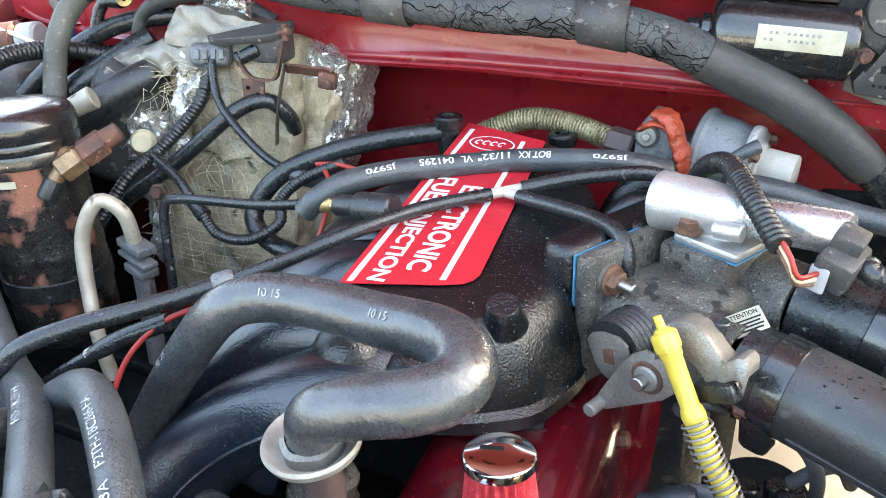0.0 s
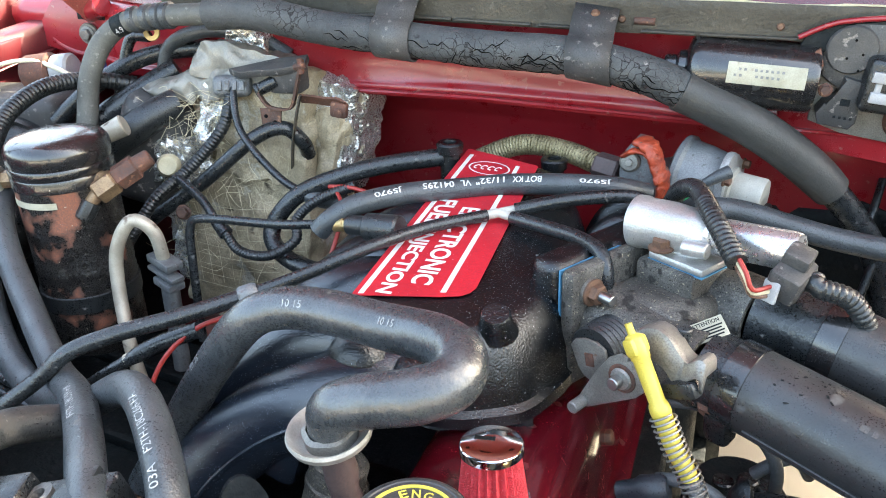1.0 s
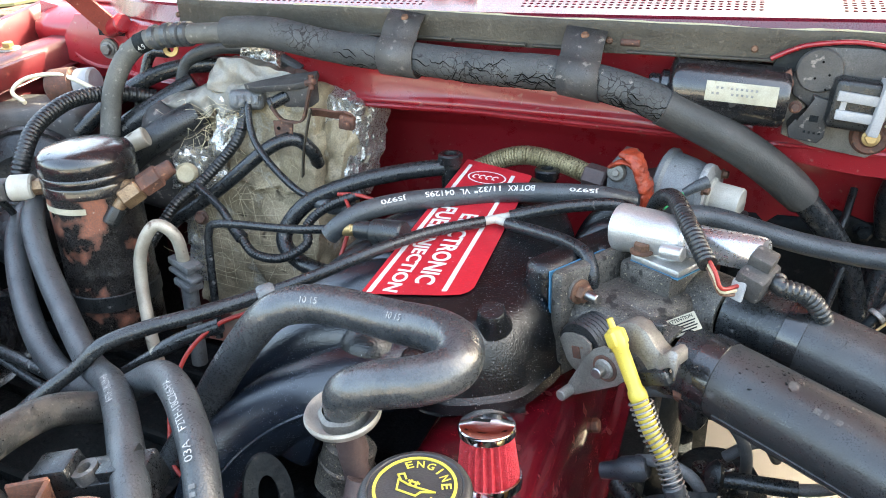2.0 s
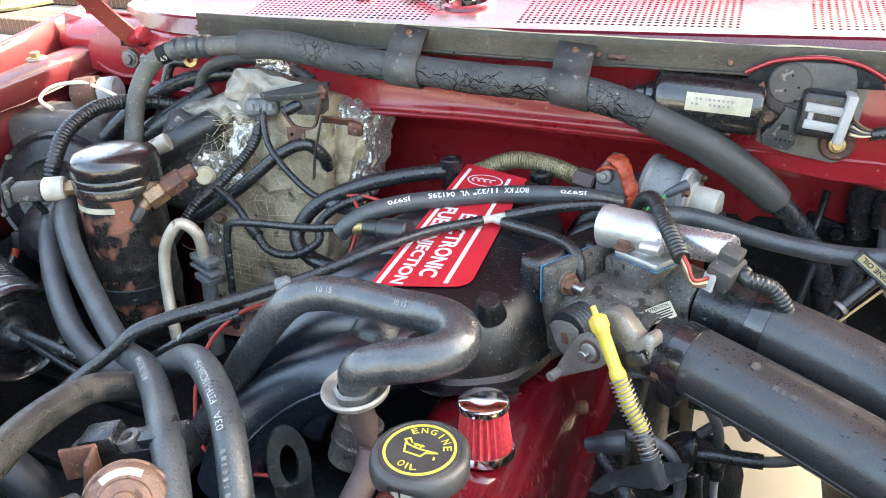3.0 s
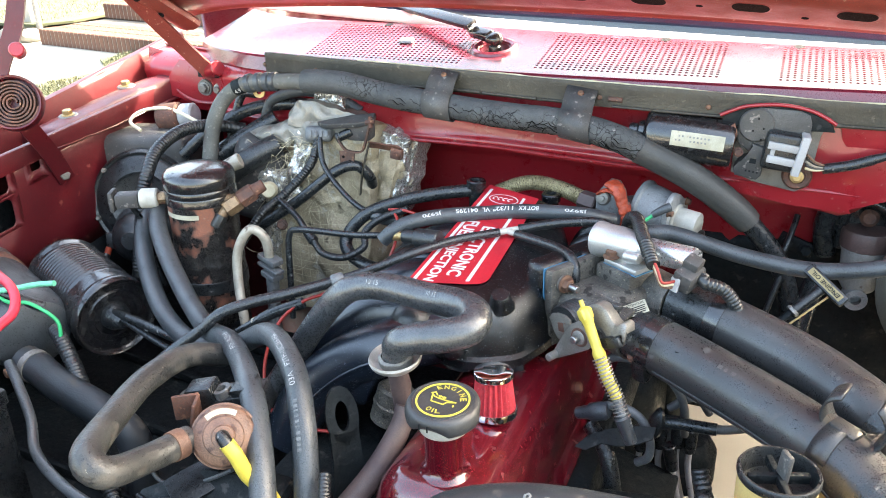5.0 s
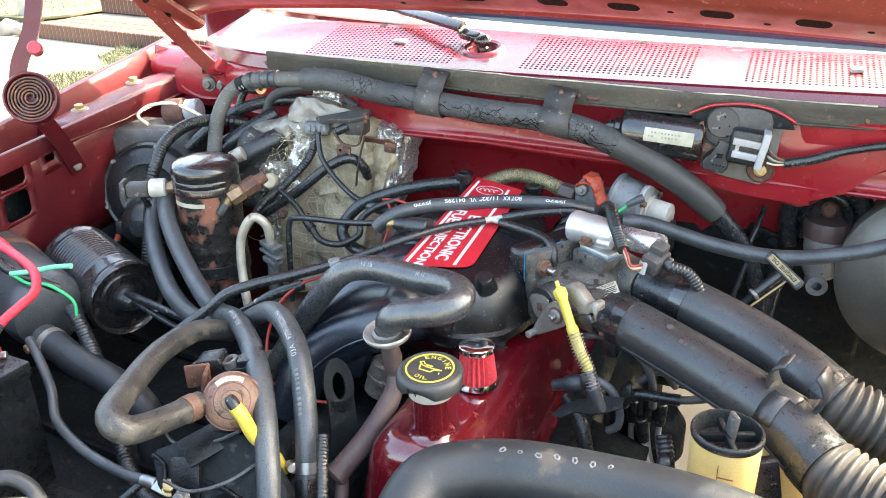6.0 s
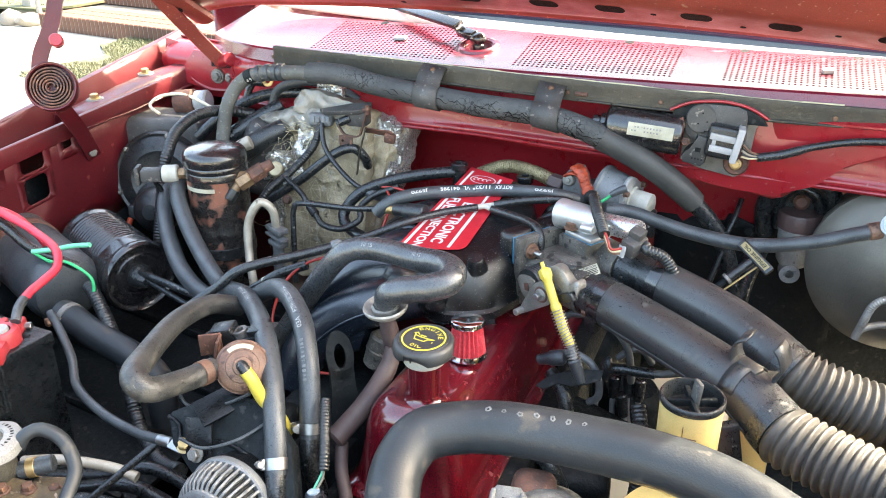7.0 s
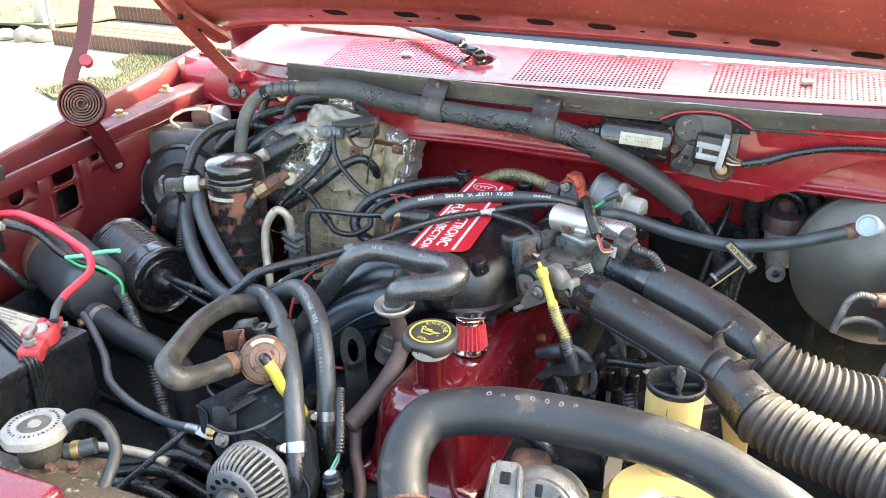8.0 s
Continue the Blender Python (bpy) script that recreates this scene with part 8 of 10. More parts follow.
prof += [(0.0535, 0.142), (0.0535, 0.170), (0.0560, 0.172), (0.0575, 0.178), (0.0575, 0.188), (0.055, 0.192), (0.050, 0.188), (0.0485, 0.182), (0.038, 0.182), (0.036, 0.185), (0.030, 0.185), (0.028, 0.182), (0, 0.182)]
bm = B()
lathe(bm, prof, rm, 60)
part("can", bm, "gloss_black", rc, "", 50)
bm = B()
lathe(bm, [(0.020, 0.180), (0.019, 0.190), (0.014, 0.196), (0.012, 0.206), (0.008, 0.212), (0, 0.213)], rm, 26)
part("boot", bm, "rubber", rc, "black rubber boot")
tube_thing("canister_wire", [(-0.630, 0.452, 0.957), (-0.60, 0.445, 0.958), (-0.566, 0.44, 0.955), (-0.486, 0.42, 0.955), (-0.42, 0.40, 0.96)], 0.0065, "rubber", "black wire from the canister boot", "wiring")
tube_thing("canister_wire", [(-0.63, 0.452, 0.952), (-0.59, 0.445, 0.942), (-0.52, 0.43, 0.93), (-0.46, 0.42, 0.925)], 0.005, "rubber", "black wire from the canister boot", "wiring")

# plain black reservoir with a rusty rim
rs = thing("vacuum_reservoir", (-0.75, 0.36, 0.88), "black cylindrical reservoir with a rusty rim", "reservoir")
rm2 = frame_of(Vector((-0.668, 0.350, 0.940)) - ra * 0.335, ra)
bm = B()
lathe(bm, [(0, 0.0), (0.052, 0.0), (0.064, 0.012), (0.066, 0.02), (0.066, 0.26), (0.064, 0.275), (0.056, 0.29), (0.040, 0.297), (0, 0.30)], rm2, 48)
part("body", bm, "rubber_grey", rs, "greyed black plastic body")
bm = B()
lathe(bm, [(0.066, 0.10), (0.0675, 0.102), (0.0675, 0.125), (0.066, 0.127)], rm2, 48)
part("rim_band", bm, "rust", rs, "rusty band")
tube_thing("reservoir_hose", [(-0.695, 0.33, 0.925), (-0.66, 0.325, 0.918), (-0.606, 0.31, 0.91), (-0.524, 0.30, 0.895), (-0.476, 0.30, 0.86), (-0.475, 0.30, 0.78)], 0.0235, "hose_smooth", "fat black hose from the reservoir", "hose")
bm = B()
lathe(bm, [(0.0235, 0), (0.0255, 0.0005), (0.0255, 0.012), (0.0235, 0.0125)], frame_of((-0.680, 0.329, 0.920), (1, -0.2, -0.1)), 26)
hc = solo("hose_clamp", bm, "steel_dull", "rusty band clamp on the fat hose", "clamp")
hexbolt("clamp_screw", (-0.685, 0.303, 0.925), (-0.3, -1, 0), 0.007, 0.014, "bolt", hc)
tube_thing("wiring_loom", [(-0.672, 0.375, 0.958), (-0.645, 0.36, 0.952), (-0.607, 0.34, 0.926), (-0.545, 0.30, 0.885), (-0.509, 0.27, 0.842), (-0.467, 0.24, 0.803), (-0.399, 0.20, 0.797), (-0.333, 0.17, 0.819)], 0.0118, "plastic", "black corrugated conduit running to the alternator", "wiring", 0.0016, 16, ribs(0.0062, 0.15))
tube_thing("green_wire", [(-0.745, 0.34, 1.025), (-0.71, 0.352, 1.030), (-0.67, 0.360, 1.040), (-0.638, 0.365, 1.045)], 0.0042, "green_pale", "pale green wire end over the reservoir", "wiring")
tube_thing("green_wire", [(-0.745, 0.34, 1.025), (-0.715, 0.345, 1.010), (-0.68, 0.35, 1.012), (-0.645, 0.36, 0.985), (-0.64, 0.355, 0.95), (-0.62, 0.35, 0.93)], 0.0028, "green_wire", "thin green wire over the reservoir", "wiring")

# battery
bat = thing("battery", (-0.68, 0.10, 0.77), "black car battery with paper label and strap", "battery")
bxm = pose(-0.696, 0.111, 0.012, 0, 0, -4)
bm = B()
box(bm, (0.26, 0.185, 0.19), bxm @ Matrix.Translation((0, 0, 0.868)), 0.005)
part("case", bm, "battery_black", bat)
bm = B()
box(bm, (0.266, 0.190, 0.022), bxm @ Matrix.Translation((0, 0, 0.966)), 0.004)
part("lid", bm, "battery_black", bat)
bm = B()
box(bm, (0.15, 0.062, 0.0012), bxm @ Matrix.Translation((-0.018, 0.054, 0.9782)), 0)
lb = part("paper_label", bm, "paper", bat, "white printed label", 0)
bm = B()
for k in range(7):
    box(bm, (0.05 + 0.02 * (k % 3), 0.0035, 0.0004), bxm @ Matrix.Translation((-0.04 + 0.03 * (k % 2), 0.030 + 0.008 * k, 0.9792)), 0)
part("label_print", bm, "print_faint", lb, "", 0)
bm = B()
put_text(bm, "+", bxm @ Matrix.Translation((0.105, 0.06, 0.9775)), 0.012, 0.012, 0.05)
part("polarity_mark", bm, "dark", bat, "", 0)
for k in range(4):
    bm = B()
    sweep(bm, Line([bxm @ Vector((0.139, 0.0 - 0.0065 * k, 0.90)), bxm @ Vector((0.137, 0.002 - 0.0065 * k, 0.965)), bxm @ Vector((0.128, 0.004 - 0.0065 * k, 0.981)), bxm @ Vector((0.08, 0.017 - 0.0065 * k, 0.983)), bxm @ Vector((0.0, 0.042 - 0.0065 * k, 0.983)), bxm @ Vector((-0.12, 0.072 - 0.0065 * k, 0.983))], 0.006), 0.0031, 8)
    part("strap_strand", bm, "rubber", bat)
tc_ = thing("battery_terminal", (-0.60, 0.15, 0.98), "red plastic covered battery terminal clamp", "terminal")
tmx = Matrix.Translation((-0.598, 0.142, 0.978)) @ pose(0, 0, 0, 0, 0, -60) @ Matrix.Diagonal((1.4, 1.4, 1.2, 1))
bm = B()
lathe(bm, [(0.011, 0.0), (0.0185, 0.0), (0.0195, 0.004), (0.019, 0.024), (0.017, 0.027), (0.011, 0.027)], tmx, 26)
box(bm, (0.03, 0.026, 0.022), tmx @ Matrix.Translation((0.026, 0, 0.012)), 0.005)
box(bm, (0.026, 0.010, 0.020), tmx @ Matrix.Translation((-0.026, 0.009, 0.012)), 0.004)
box(bm, (0.026, 0.010, 0.020), tmx @ Matrix.Translation((-0.026, -0.009, 0.012)), 0.004)
part("clamp_cover", bm, "red_plastic", tc_)
bm = B()
lathe(bm, [(0, 0.030), (0.0085, 0.030), (0.0095, 0.027), (0.0095, 0.0)], tmx, 20)
part("post", bm, "alu_grey", tc_, "grey lead post")
bm = B()
rod(bm, tmx @ Vector((-0.030, -0.020, 0.012)), tmx @ Vector((-0.030, 0.020, 0.012)), 0.0055, seg=6)
part("clamp_bolt", bm, "steel", tc_, "bright clamp bolt")
bm = B()
rod(bm, tmx @ Vector((0.03, 0, 0.020)), tmx @ Vector((0.03, 0, 0.042)), 0.0055, seg=12)
rod(bm, tmx @ Vector((0.03, 0, 0.024)), tmx @ Vector((0.03, 0, 0.033)), 0.0105, seg=6)
box(bm, (0.024, 0.008, 0.010), tmx @ Matrix.Translation((0.03, 0.004, 0.042)), 0.003)
part("wing_nut", bm, "steel_dull", tc_, "dull steel wing nut")
cab_ = thing("battery_cable", (-0.75, 0.33, 1.05), "thick red battery cable with a dark lug", "cable")
rcl = Line([(-0.93, 0.32, 1.085), (-0.84, 0.335, 1.100), (-0.77, 0.335, 1.085), (-0.717, 0.33, 1.071), (-0.654, 0.31, 1.059), (-0.628, 0.285, 1.042), (-0.620, 0.25, 1.036), (-0.618, 0.22, 1.030), (-0.602, 0.185, 1.026), (-0.590, 0.165, 1.014)], 0.006)
bm = B()
sweep(bm, rcl, 0.0068, 14, end=rcl.len - 0.045)
part("cable", bm, "red_cable", cab_)
bm = B()
sweep(bm, rcl, 0.0072, 14, start=rcl.len - 0.05)
part("lug_sleeve", bm, "rubber_grey", cab_)
tube_thing("battery_cable", [(-0.83, 0.34, 1.098), (-0.79, 0.36, 1.075), (-0.765, 0.37, 1.045), (-0.76, 0.38, 1.02)], 0.006, "red_cable", "second red cable dropping behind the reservoir", "cable")
gnd = thing("ground_cable", (-0.45, 0.16, 0.9), "dark grey ground cable with a bright ring lug", "cable")
gcl = Line([(-0.66, 0.28, 0.955), (-0.61, 0.25, 0.949), (-0.561, 0.22, 0.926), (-0.526, 0.19, 0.903), (-0.453, 0.16, 0.897), (-0.374, 0.14, 0.899), (-0.310, 0.127, 0.911)], 0.006)
bm = B()
sweep(bm, gcl, 0.0068, 14)
part("cable", bm, "rubber_grey", gnd)
bm = B()
rod(bm, (-0.318, 0.128, 0.910), (-0.290, 0.122, 0.916), 0.0075, seg=14)
box(bm, (0.034, 0.020, 0.004), frame_of((-0.272, 0.118, 0.920), (0.1, -0.5, 1), (1, -0.2, 0.1)), 0.0018)
part("ring_lug", bm, "steel", gnd, "bright ring lug")
hexbolt("lug_bolt", (-0.262, 0.116, 0.924), (0.1, -0.5, 1), 0.008, 0.010, "gold", gnd)
# cable ends and relay by the fender
rl_ = thing("starter_relay", (-0.87, 0.30, 1.04), "starter relay with black cables and metal studs", "relay")
bm = B()
box(bm, (0.05, 0.06, 0.06), pose(-0.89, 0.29, 1.055, 0, 0, 10), 0.006)
part("relay_body", bm, "plastic", rl_)
for o in ((-0.86, 0.275, 1.075), (-0.87, 0.25, 1.055), (-0.85, 0.31, 1.085)):
    bm = B()
    rod(bm, Vector(o), Vector(o) + Vector((0.014, -0.014, 0.004)), 0.0085, seg=6)
    rod(bm, Vector(o), Vector(o) + Vector((0.024, -0.024, 0.006)), 0.004, seg=10)
    part("stud_nut", bm, "steel_dull", rl_)
tube_thing("black_cable", [(-0.845, 0.31, 1.09), (-0.80, 0.335, 1.07), (-0.755, 0.345, 1.03), (-0.72, 0.36, 1.01), (-0.69, 0.38, 0.99)], 0.0085, "rubber", "black battery cable from the relay", "cable")
tube_thing("black_cable", [(-0.86, 0.27, 1.06), (-0.83, 0.28, 1.02), (-0.82, 0.30, 0.98), (-0.84, 0.33, 0.95)], 0.0075, "rubber", "black cable hanging from the relay", "cable")
bm = B()
box(bm, (0.06, 0.03, 0.03), pose(-0.905, 0.345, 1.165, 0, 0, 20), 0.008)
solo("hood_stop", bm, "plastic_dusty", "dusty black rubber hood stop on the fender", "bumper")
# added ribbed plate, near black for the deep shade low on this side
shd = thing("low_dark_plate", (-0.66, 0.45, 0.70), "added near-black plate for the deep shade beside the engine", "shield")
shm = pose(-0.66, 0.45, 0.74, 0, 8, 0)
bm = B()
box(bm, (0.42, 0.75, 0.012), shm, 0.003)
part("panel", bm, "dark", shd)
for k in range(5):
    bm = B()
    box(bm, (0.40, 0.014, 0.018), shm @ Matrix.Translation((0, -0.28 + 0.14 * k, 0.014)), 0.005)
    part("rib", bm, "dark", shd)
for k in range(4):
    hexbolt("shield_bolt", shm @ Vector((0.18, -0.25 + 0.16 * k, 0.006)), (0, 0, 1), 0.009, 0.010, "bolt", shd)
bm = B()
box(bm, (0.36, 0.22, 0.03), pose(-0.68, 0.09, 0.755), 0.006)
solo("battery_tray", bm, "plastic", "black tray under the battery", "tray")


# ---- driver side of the bay ----
wm = thing("wiper_motor", (0.22, 0.86, 1.16), "black wiper motor with a pale label and grey connector", "motor")
wax = Vector((1, 0.05, -0.075)).normalized()
wmx = frame_of((0.098, 0.837, 1.2068), wax)
bm = B()
lathe(bm, [(0, -0.012), (0.010, -0.012), (0.012, -0.008), (0.012, 0.0), (0.017, 0.003), (0.018, 0.010), (0.030, 0.013), (0.0345, 0.018), (0.0355, 0.026), (0.0355, 0.136), (0.0335, 0.140), (0, 0.140)], wmx, 40)
part("motor_can", bm, "gloss_black", wm)
bm = B()
fwd = (Vector((0, -1, 0.25)) - wax * Vector((0, -1, 0.25)).dot(wax)).normalized()
upv = wax.cross(fwd) * -1
if upv.z < 0:
    upv = -upv
rows = []
for k in range(9):
    a = radians(-20 + 4.4 * k)
    d = fwd * math.cos(a) + upv * math.sin(a)
    rows.append([bm.verts.new(Vector((0.098, 0.837, 1.2068)) + wax * z + d * 0.0359) for z in (0.052, 0.128)])
for r0, r1 in zip(rows, rows[1:]):
    bm.faces.new((r0[0], r0[1], r1[1], r1[0]))
lb = part("label", bm, "paper", wm, "aged white paper label")
bm = B()
rng = random.Random(2)
for row in range(2):
    a = radians(-6 + 10 * row)
    d = fwd * math.cos(a) + upv * math.sin(a)
    for k in range(9):
        if rng.random() < 0.2:
            continue
        box(bm, (0.0026, 0.0026, 0.0002), frame_of(Vector((0.098, 0.837, 1.2068)) + wax * (0.060 + 0.0052 * k + 0.004 * row) + d * 0.0361, d, wax), 0)
part("label_print", bm, "print_faint", lb, "", 0)
FY = lambda y: frame_of((0, y, 0), (0, -1, 0.0), (1, 0, 0))
bm = B()
prism(bm, [(0.238, 1.150), (0.270, 1.138), (0.330, 1.128), (0.348, 1.140), (0.352, 1.215), (0.366, 1.246), (0.350, 1.254), (0.26, 1.254), (0.240, 1.235)], 0.006, FY(0.862), 0.0015)
part("mount_plate", bm, "steel_dull", wm, "dull steel mounting plate")
bm = B()
prism(bm, [(0.243, 1.202), (0.240, 1.220), (0.244, 1.238), (0.254, 1.250), (0.268, 1.256), (0.322, 1.255), (0.336, 1.249), (0.340, 1.236), (0.340, 1.196), (0.286, 1.184), (0.262, 1.188)], 0.024, FY(0.858), 0.004)
cover = part("gearbox", bm, "plastic_dusty", wm, "dusty moulded gearbox cover")
bm = B()
lathe(bm, [(0, 0.0035), (0.0225, 0.0035), (0.0240, 0.002), (0.0245, 0.0)], frame_of((0.267, 0.834, 1.230), (0, -1, 0)), 36)
part("cover_disc", bm, "plastic_dusty", cover, "raised round boss")
bm = B()
prism(bm, [(0.242, 1.166), (0.245, 1.154), (0.275, 1.149), (0.281, 1.156), (0.285, 1.198), (0.264, 1.204), (0.260, 1.182), (0.249, 1.177)], 0.030, FY(0.858), 0.003)
part("cover_lug", bm, "plastic_dusty", wm)
bm = B()
box(bm, (0.009, 0.001, 0.007), pose(0.268, 0.8275, 1.178, 0, 5, 0), 0)
for k in range(4):
    box(bm, (0.0025, 0.001, 0.0025), pose(0.260 + 0.0052 * k, 0.8275, 1.163 - 0.0006 * k), 0)
part("lug_mark", bm, "dark", wm, "", 0)
bm = B()
box(bm, (0.056, 0.034, 0.054), pose(0.308, 0.829, 1.197, 0, 7, 4), 0.006, 3)
part("connector_body", bm, "plastic", wm, "dark connector body")
bm = B()
box(bm, (0.011, 0.030, 0.058), pose(0.3295, 0.819, 1.196, 0, 10, 4), 0.002)
for dz in (0.010, -0.010):
    box(bm, (0.042, 0.005, 0.0105), pose(0.307, 0.8095, 1.197 + dz, 0, 8, 4), 0.001)
box(bm, (0.006, 0.004, 0.030), pose(0.293, 0.8105, 1.199, 0, 8, 4), 0.001)
part("connector_latch", bm, "grey_plastic", wm, "pale grey latch frame")
bm = B()
for dx, dz in ((0.002, 0.010), (-0.004, -0.008), (0.010, -0.004), (0.008, -0.020)):
    lathe(bm, [(0, 0.0042), (0.0013, 0.0042), (0.0013, 0)], frame_of((0.267 + dx, 0.834, 1.230 + dz), (0, -1, 0)), 8)
part("cover_hole", bm, "void", wm, "", 0)
bm = B()
prism(bm, [(0.228, 1.225), (0.238, 1.232), (0.243, 1.215), (0.238, 1.200), (0.240, 1.190), (0.230, 1.186), (0.226, 1.205)], 0.006, FY(0.832), 0.001)
part("end_bracket", bm, "rust", wm, "rusty end bracket")
# arched opening over the motor: a dark slab stands for its shade
bm = B()
prism(bm, [(0.216, 1.226), (0.224, 1.244), (0.254, 1.254), (0.297, 1.258), (0.336, 1.252), (0.362, 1.240), (0.370, 1.226)], 0.010, FY(0.846), 0.001)
arch_back = part("arch_shade_slab", bm, "dark", wm, "dark slab for the shade under the arch")
bm = B()
sweep(bm, Line([(0.216, 0.833, 1.241), (0.236, 0.833, 1.2510), (0.256, 0.833, 1.2575), (0.297, 0.834, 1.2610), (0.332, 0.835, 1.2560), (0.352, 0.836, 1.248), (0.370, 0.838, 1.237)], 0.005), 0.0028, 10)
part("arch_lip", bm, "red", fw, "rolled red lip arching over the wiper motor")
hexbolt("bolt", (0.247, 0.820, 1.192), (0, -1, 0.1), 0.0048, 0.007, "rust", wm)
bm = B()
lathe(bm, [(0, 0.010), (0.010, 0.010), (0.012, 0.006), (0.018, 0.006), (0.021, 0.0), (0.021, -0.012)], frame_of((0.330, 0.852, 1.155), (0, -1, 0.15)), 26)
gm = part("grommet", bm, "rust", wm, "rusty rubber-mounted bolt")
hexbolt("bolt_head", (0.330, 0.842, 1.156), (0, -1, 0.15), 0.0065, 0.006, "gold", gm)
for k, mt in enumerate(("strand", "lead_dark", "tarnish", "rubber", "brown")):
    tube_thing("motor_wire", [(0.338, 0.815, 1.178 + 0.005 * k), (0.350, 0.822, 1.174 + 0.003 * k), (0.368, 0.838, 1.172 + 0.001 * k)], 0.0018, mt, "thin coloured wire at the wiper motor", "wiring", 0.004, 8, group="wiper motor wires")
tube_thing("wiper_cable", [(0.362, 0.835, 1.173), (0.40, 0.845, 1.180), (0.45, 0.85, 1.198), (0.52, 0.855, 1.212), (0.62, 0.86, 1.214), (0.80, 0.88, 1.20)], [(0, 0.0075), (0.15, 0.0075), (0.17, 0.006), (1, 0.006)], "rubber", "black sleeved cable along the firewall", "wiring")

# clutch reservoir with its rubber surround
cr = thing("clutch_reservoir", (0.452, 0.98, 0.92), "grey fluid reservoir with dark ribbed cap", "reservoir")
bm = B()
lathe(bm, [(0, 0.935), (0.024, 0.935), (0.030, 0.945), (0.034, 1.0), (0.036, 1.004), (0.036, 1.010), (0, 1.010)], Matrix.Translation((0.450, 0.975, 0)), 34)
lathe(bm, [(0.008, -0.03), (0.018, -0.03), (0.018, 0.0), (0.008, 0.0)], frame_of((0.448, 0.945, 0.925), (0.1, -1, 0)), 22)
part("bottle", bm, "alu_grey", cr, "grey translucent bottle")
bm = B()
lathe(bm, [(0.036, 1.008), (0.0385, 1.010), (0.0385, 1.036), (0.036, 1.040), (0, 1.041)], Matrix.Translation((0.450, 0.975, 0)), 40, lambda a, z: 1 + 0.015 * math.cos(26 * a))
part("cap", bm, "cap_brown", cr, "dark reddish ribbed cap")
bm = B()
arch = Line([(0.395, 1.00, 0.98), (0.386, 0.985, 1.035), (0.402, 0.975, 1.085), (0.442, 0.972, 1.105), (0.485, 0.972, 1.090), (0.505, 0.98, 1.05), (0.505, 0.99, 1.01)], 0.006)
sweep(bm, arch, 0.0165, 16)
arch2 = Line([(0.408, 0.985, 1.03), (0.418, 0.975, 1.070), (0.442, 0.972, 1.084), (0.470, 0.972, 1.072), (0.484, 0.975, 1.04)], 0.006)
sweep(bm, arch2, 0.009, 12)
box(bm, (0.085, 0.02, 0.10), pose(0.446, 1.0, 1.04), 0.02, 3)
solo("rubber_surround", bm, "rubber", "black arched rubber surround on the firewall", "seal")
bm = B()
lathe(bm, [(0, 0.01), (0.009, 0.01), (0.014, 0.004), (0.014, 0)], frame_of((0.447, 0.968, 1.060), (0, -1, 0.2)), 20)
solo("firewall_stud", bm, "rust", "rusty round stud in the rubber surround", "bolt")
bm = B()
box(bm, (0.060, 0.006, 0.026), pose(0.350, 1.008, 0.984, 0, 20, 0), 0.002)
solo("cover_plate", bm, "dark", "small dark plate bolted to the firewall", "plate")
for o in ((0.335, 1.005, 0.990), (0.366, 1.005, 0.978)):
    hexbolt("firewall_bolt", o, (0, -1, 0.1), 0.009, 0.012, "dark", None)
    tagged([o2 for o2 in scene.objects if o2.name.startswith("firewall_bolt")][-1], "dark bolt head in the firewall", "bolt", "firewall bolts")

# brake booster, master cylinder and lines
bb = thing("brake_booster", (0.61, 0.93, 0.85), "large round grey-brown brake booster, flare haze in its colour", "brake booster")
bm = B()
lathe(bm, [(0, 0.045), (0.055, 0.045), (0.062, 0.040), (0.100, 0.030), (0.128, 0.014), (0.140, 0.0), (0.146, -0.006), (0.147, -0.018), (0.142, -0.022), (0.140, -0.10), (0, -0.10)], frame_of((0.612, 0.885, 0.985), (-0.05, -1, 0.06)), 64)
part("shell", bm, "booster", bb)
bm = B()
lathe(bm, [(0, 0.0565), (0.0135, 0.0565), (0.0150, 0.060), (0.0172, 0.060), (0.0185, 0.057), (0.0185, 0.046), (0.013, 0.042), (0.012, 0.0)], frame_of((0.588, 0.800, 1.097), (-0.35, -0.85, 0.35)), 26)
part("check_valve", bm, "pale_blue", bb, "pale blue-white check valve")
bm = B()
box(bm, (0.055, 0.16, 0.05), pose(0.66, 0.78, 1.02), 0.012, 3)
rod(bm, (0.66, 0.88, 0.99), (0.66, 0.66, 0.985), 0.026, seg=24)
part("master_cylinder", bm, "alu_grey", bb, "grey cast master cylinder")
bm = B()
rod(bm, (0.590, 0.68, 1.02), (0.632, 0.70, 1.02), 0.012, seg=18)
part("line_fitting", bm, "brown", bb, "brown line fitting")
for pts, r in (([(0.60, 0.682, 1.020), (0.572, 0.672, 1.030), (0.554, 0.668, 1.018), (0.546, 0.67, 0.985), (0.541, 0.675, 0.958)], 0.0062), ([(0.66, 0.56, 0.99), (0.635, 0.555, 1.00), (0.612, 0.55, 0.985), (0.603, 0.55, 0.95), (0.60, 0.555, 0.91)], 0.0062)):
    bm = B()
    sweep(bm, Line(pts, 0.0008), r, 14, lambda s: 1 - 0.16 * (0.5 + 0.5 * math.cos(2 * math.pi * s / 0.0034)))
    part("armoured_line", bm, "steel_dull", bb, "spring-armoured brake line", 60)
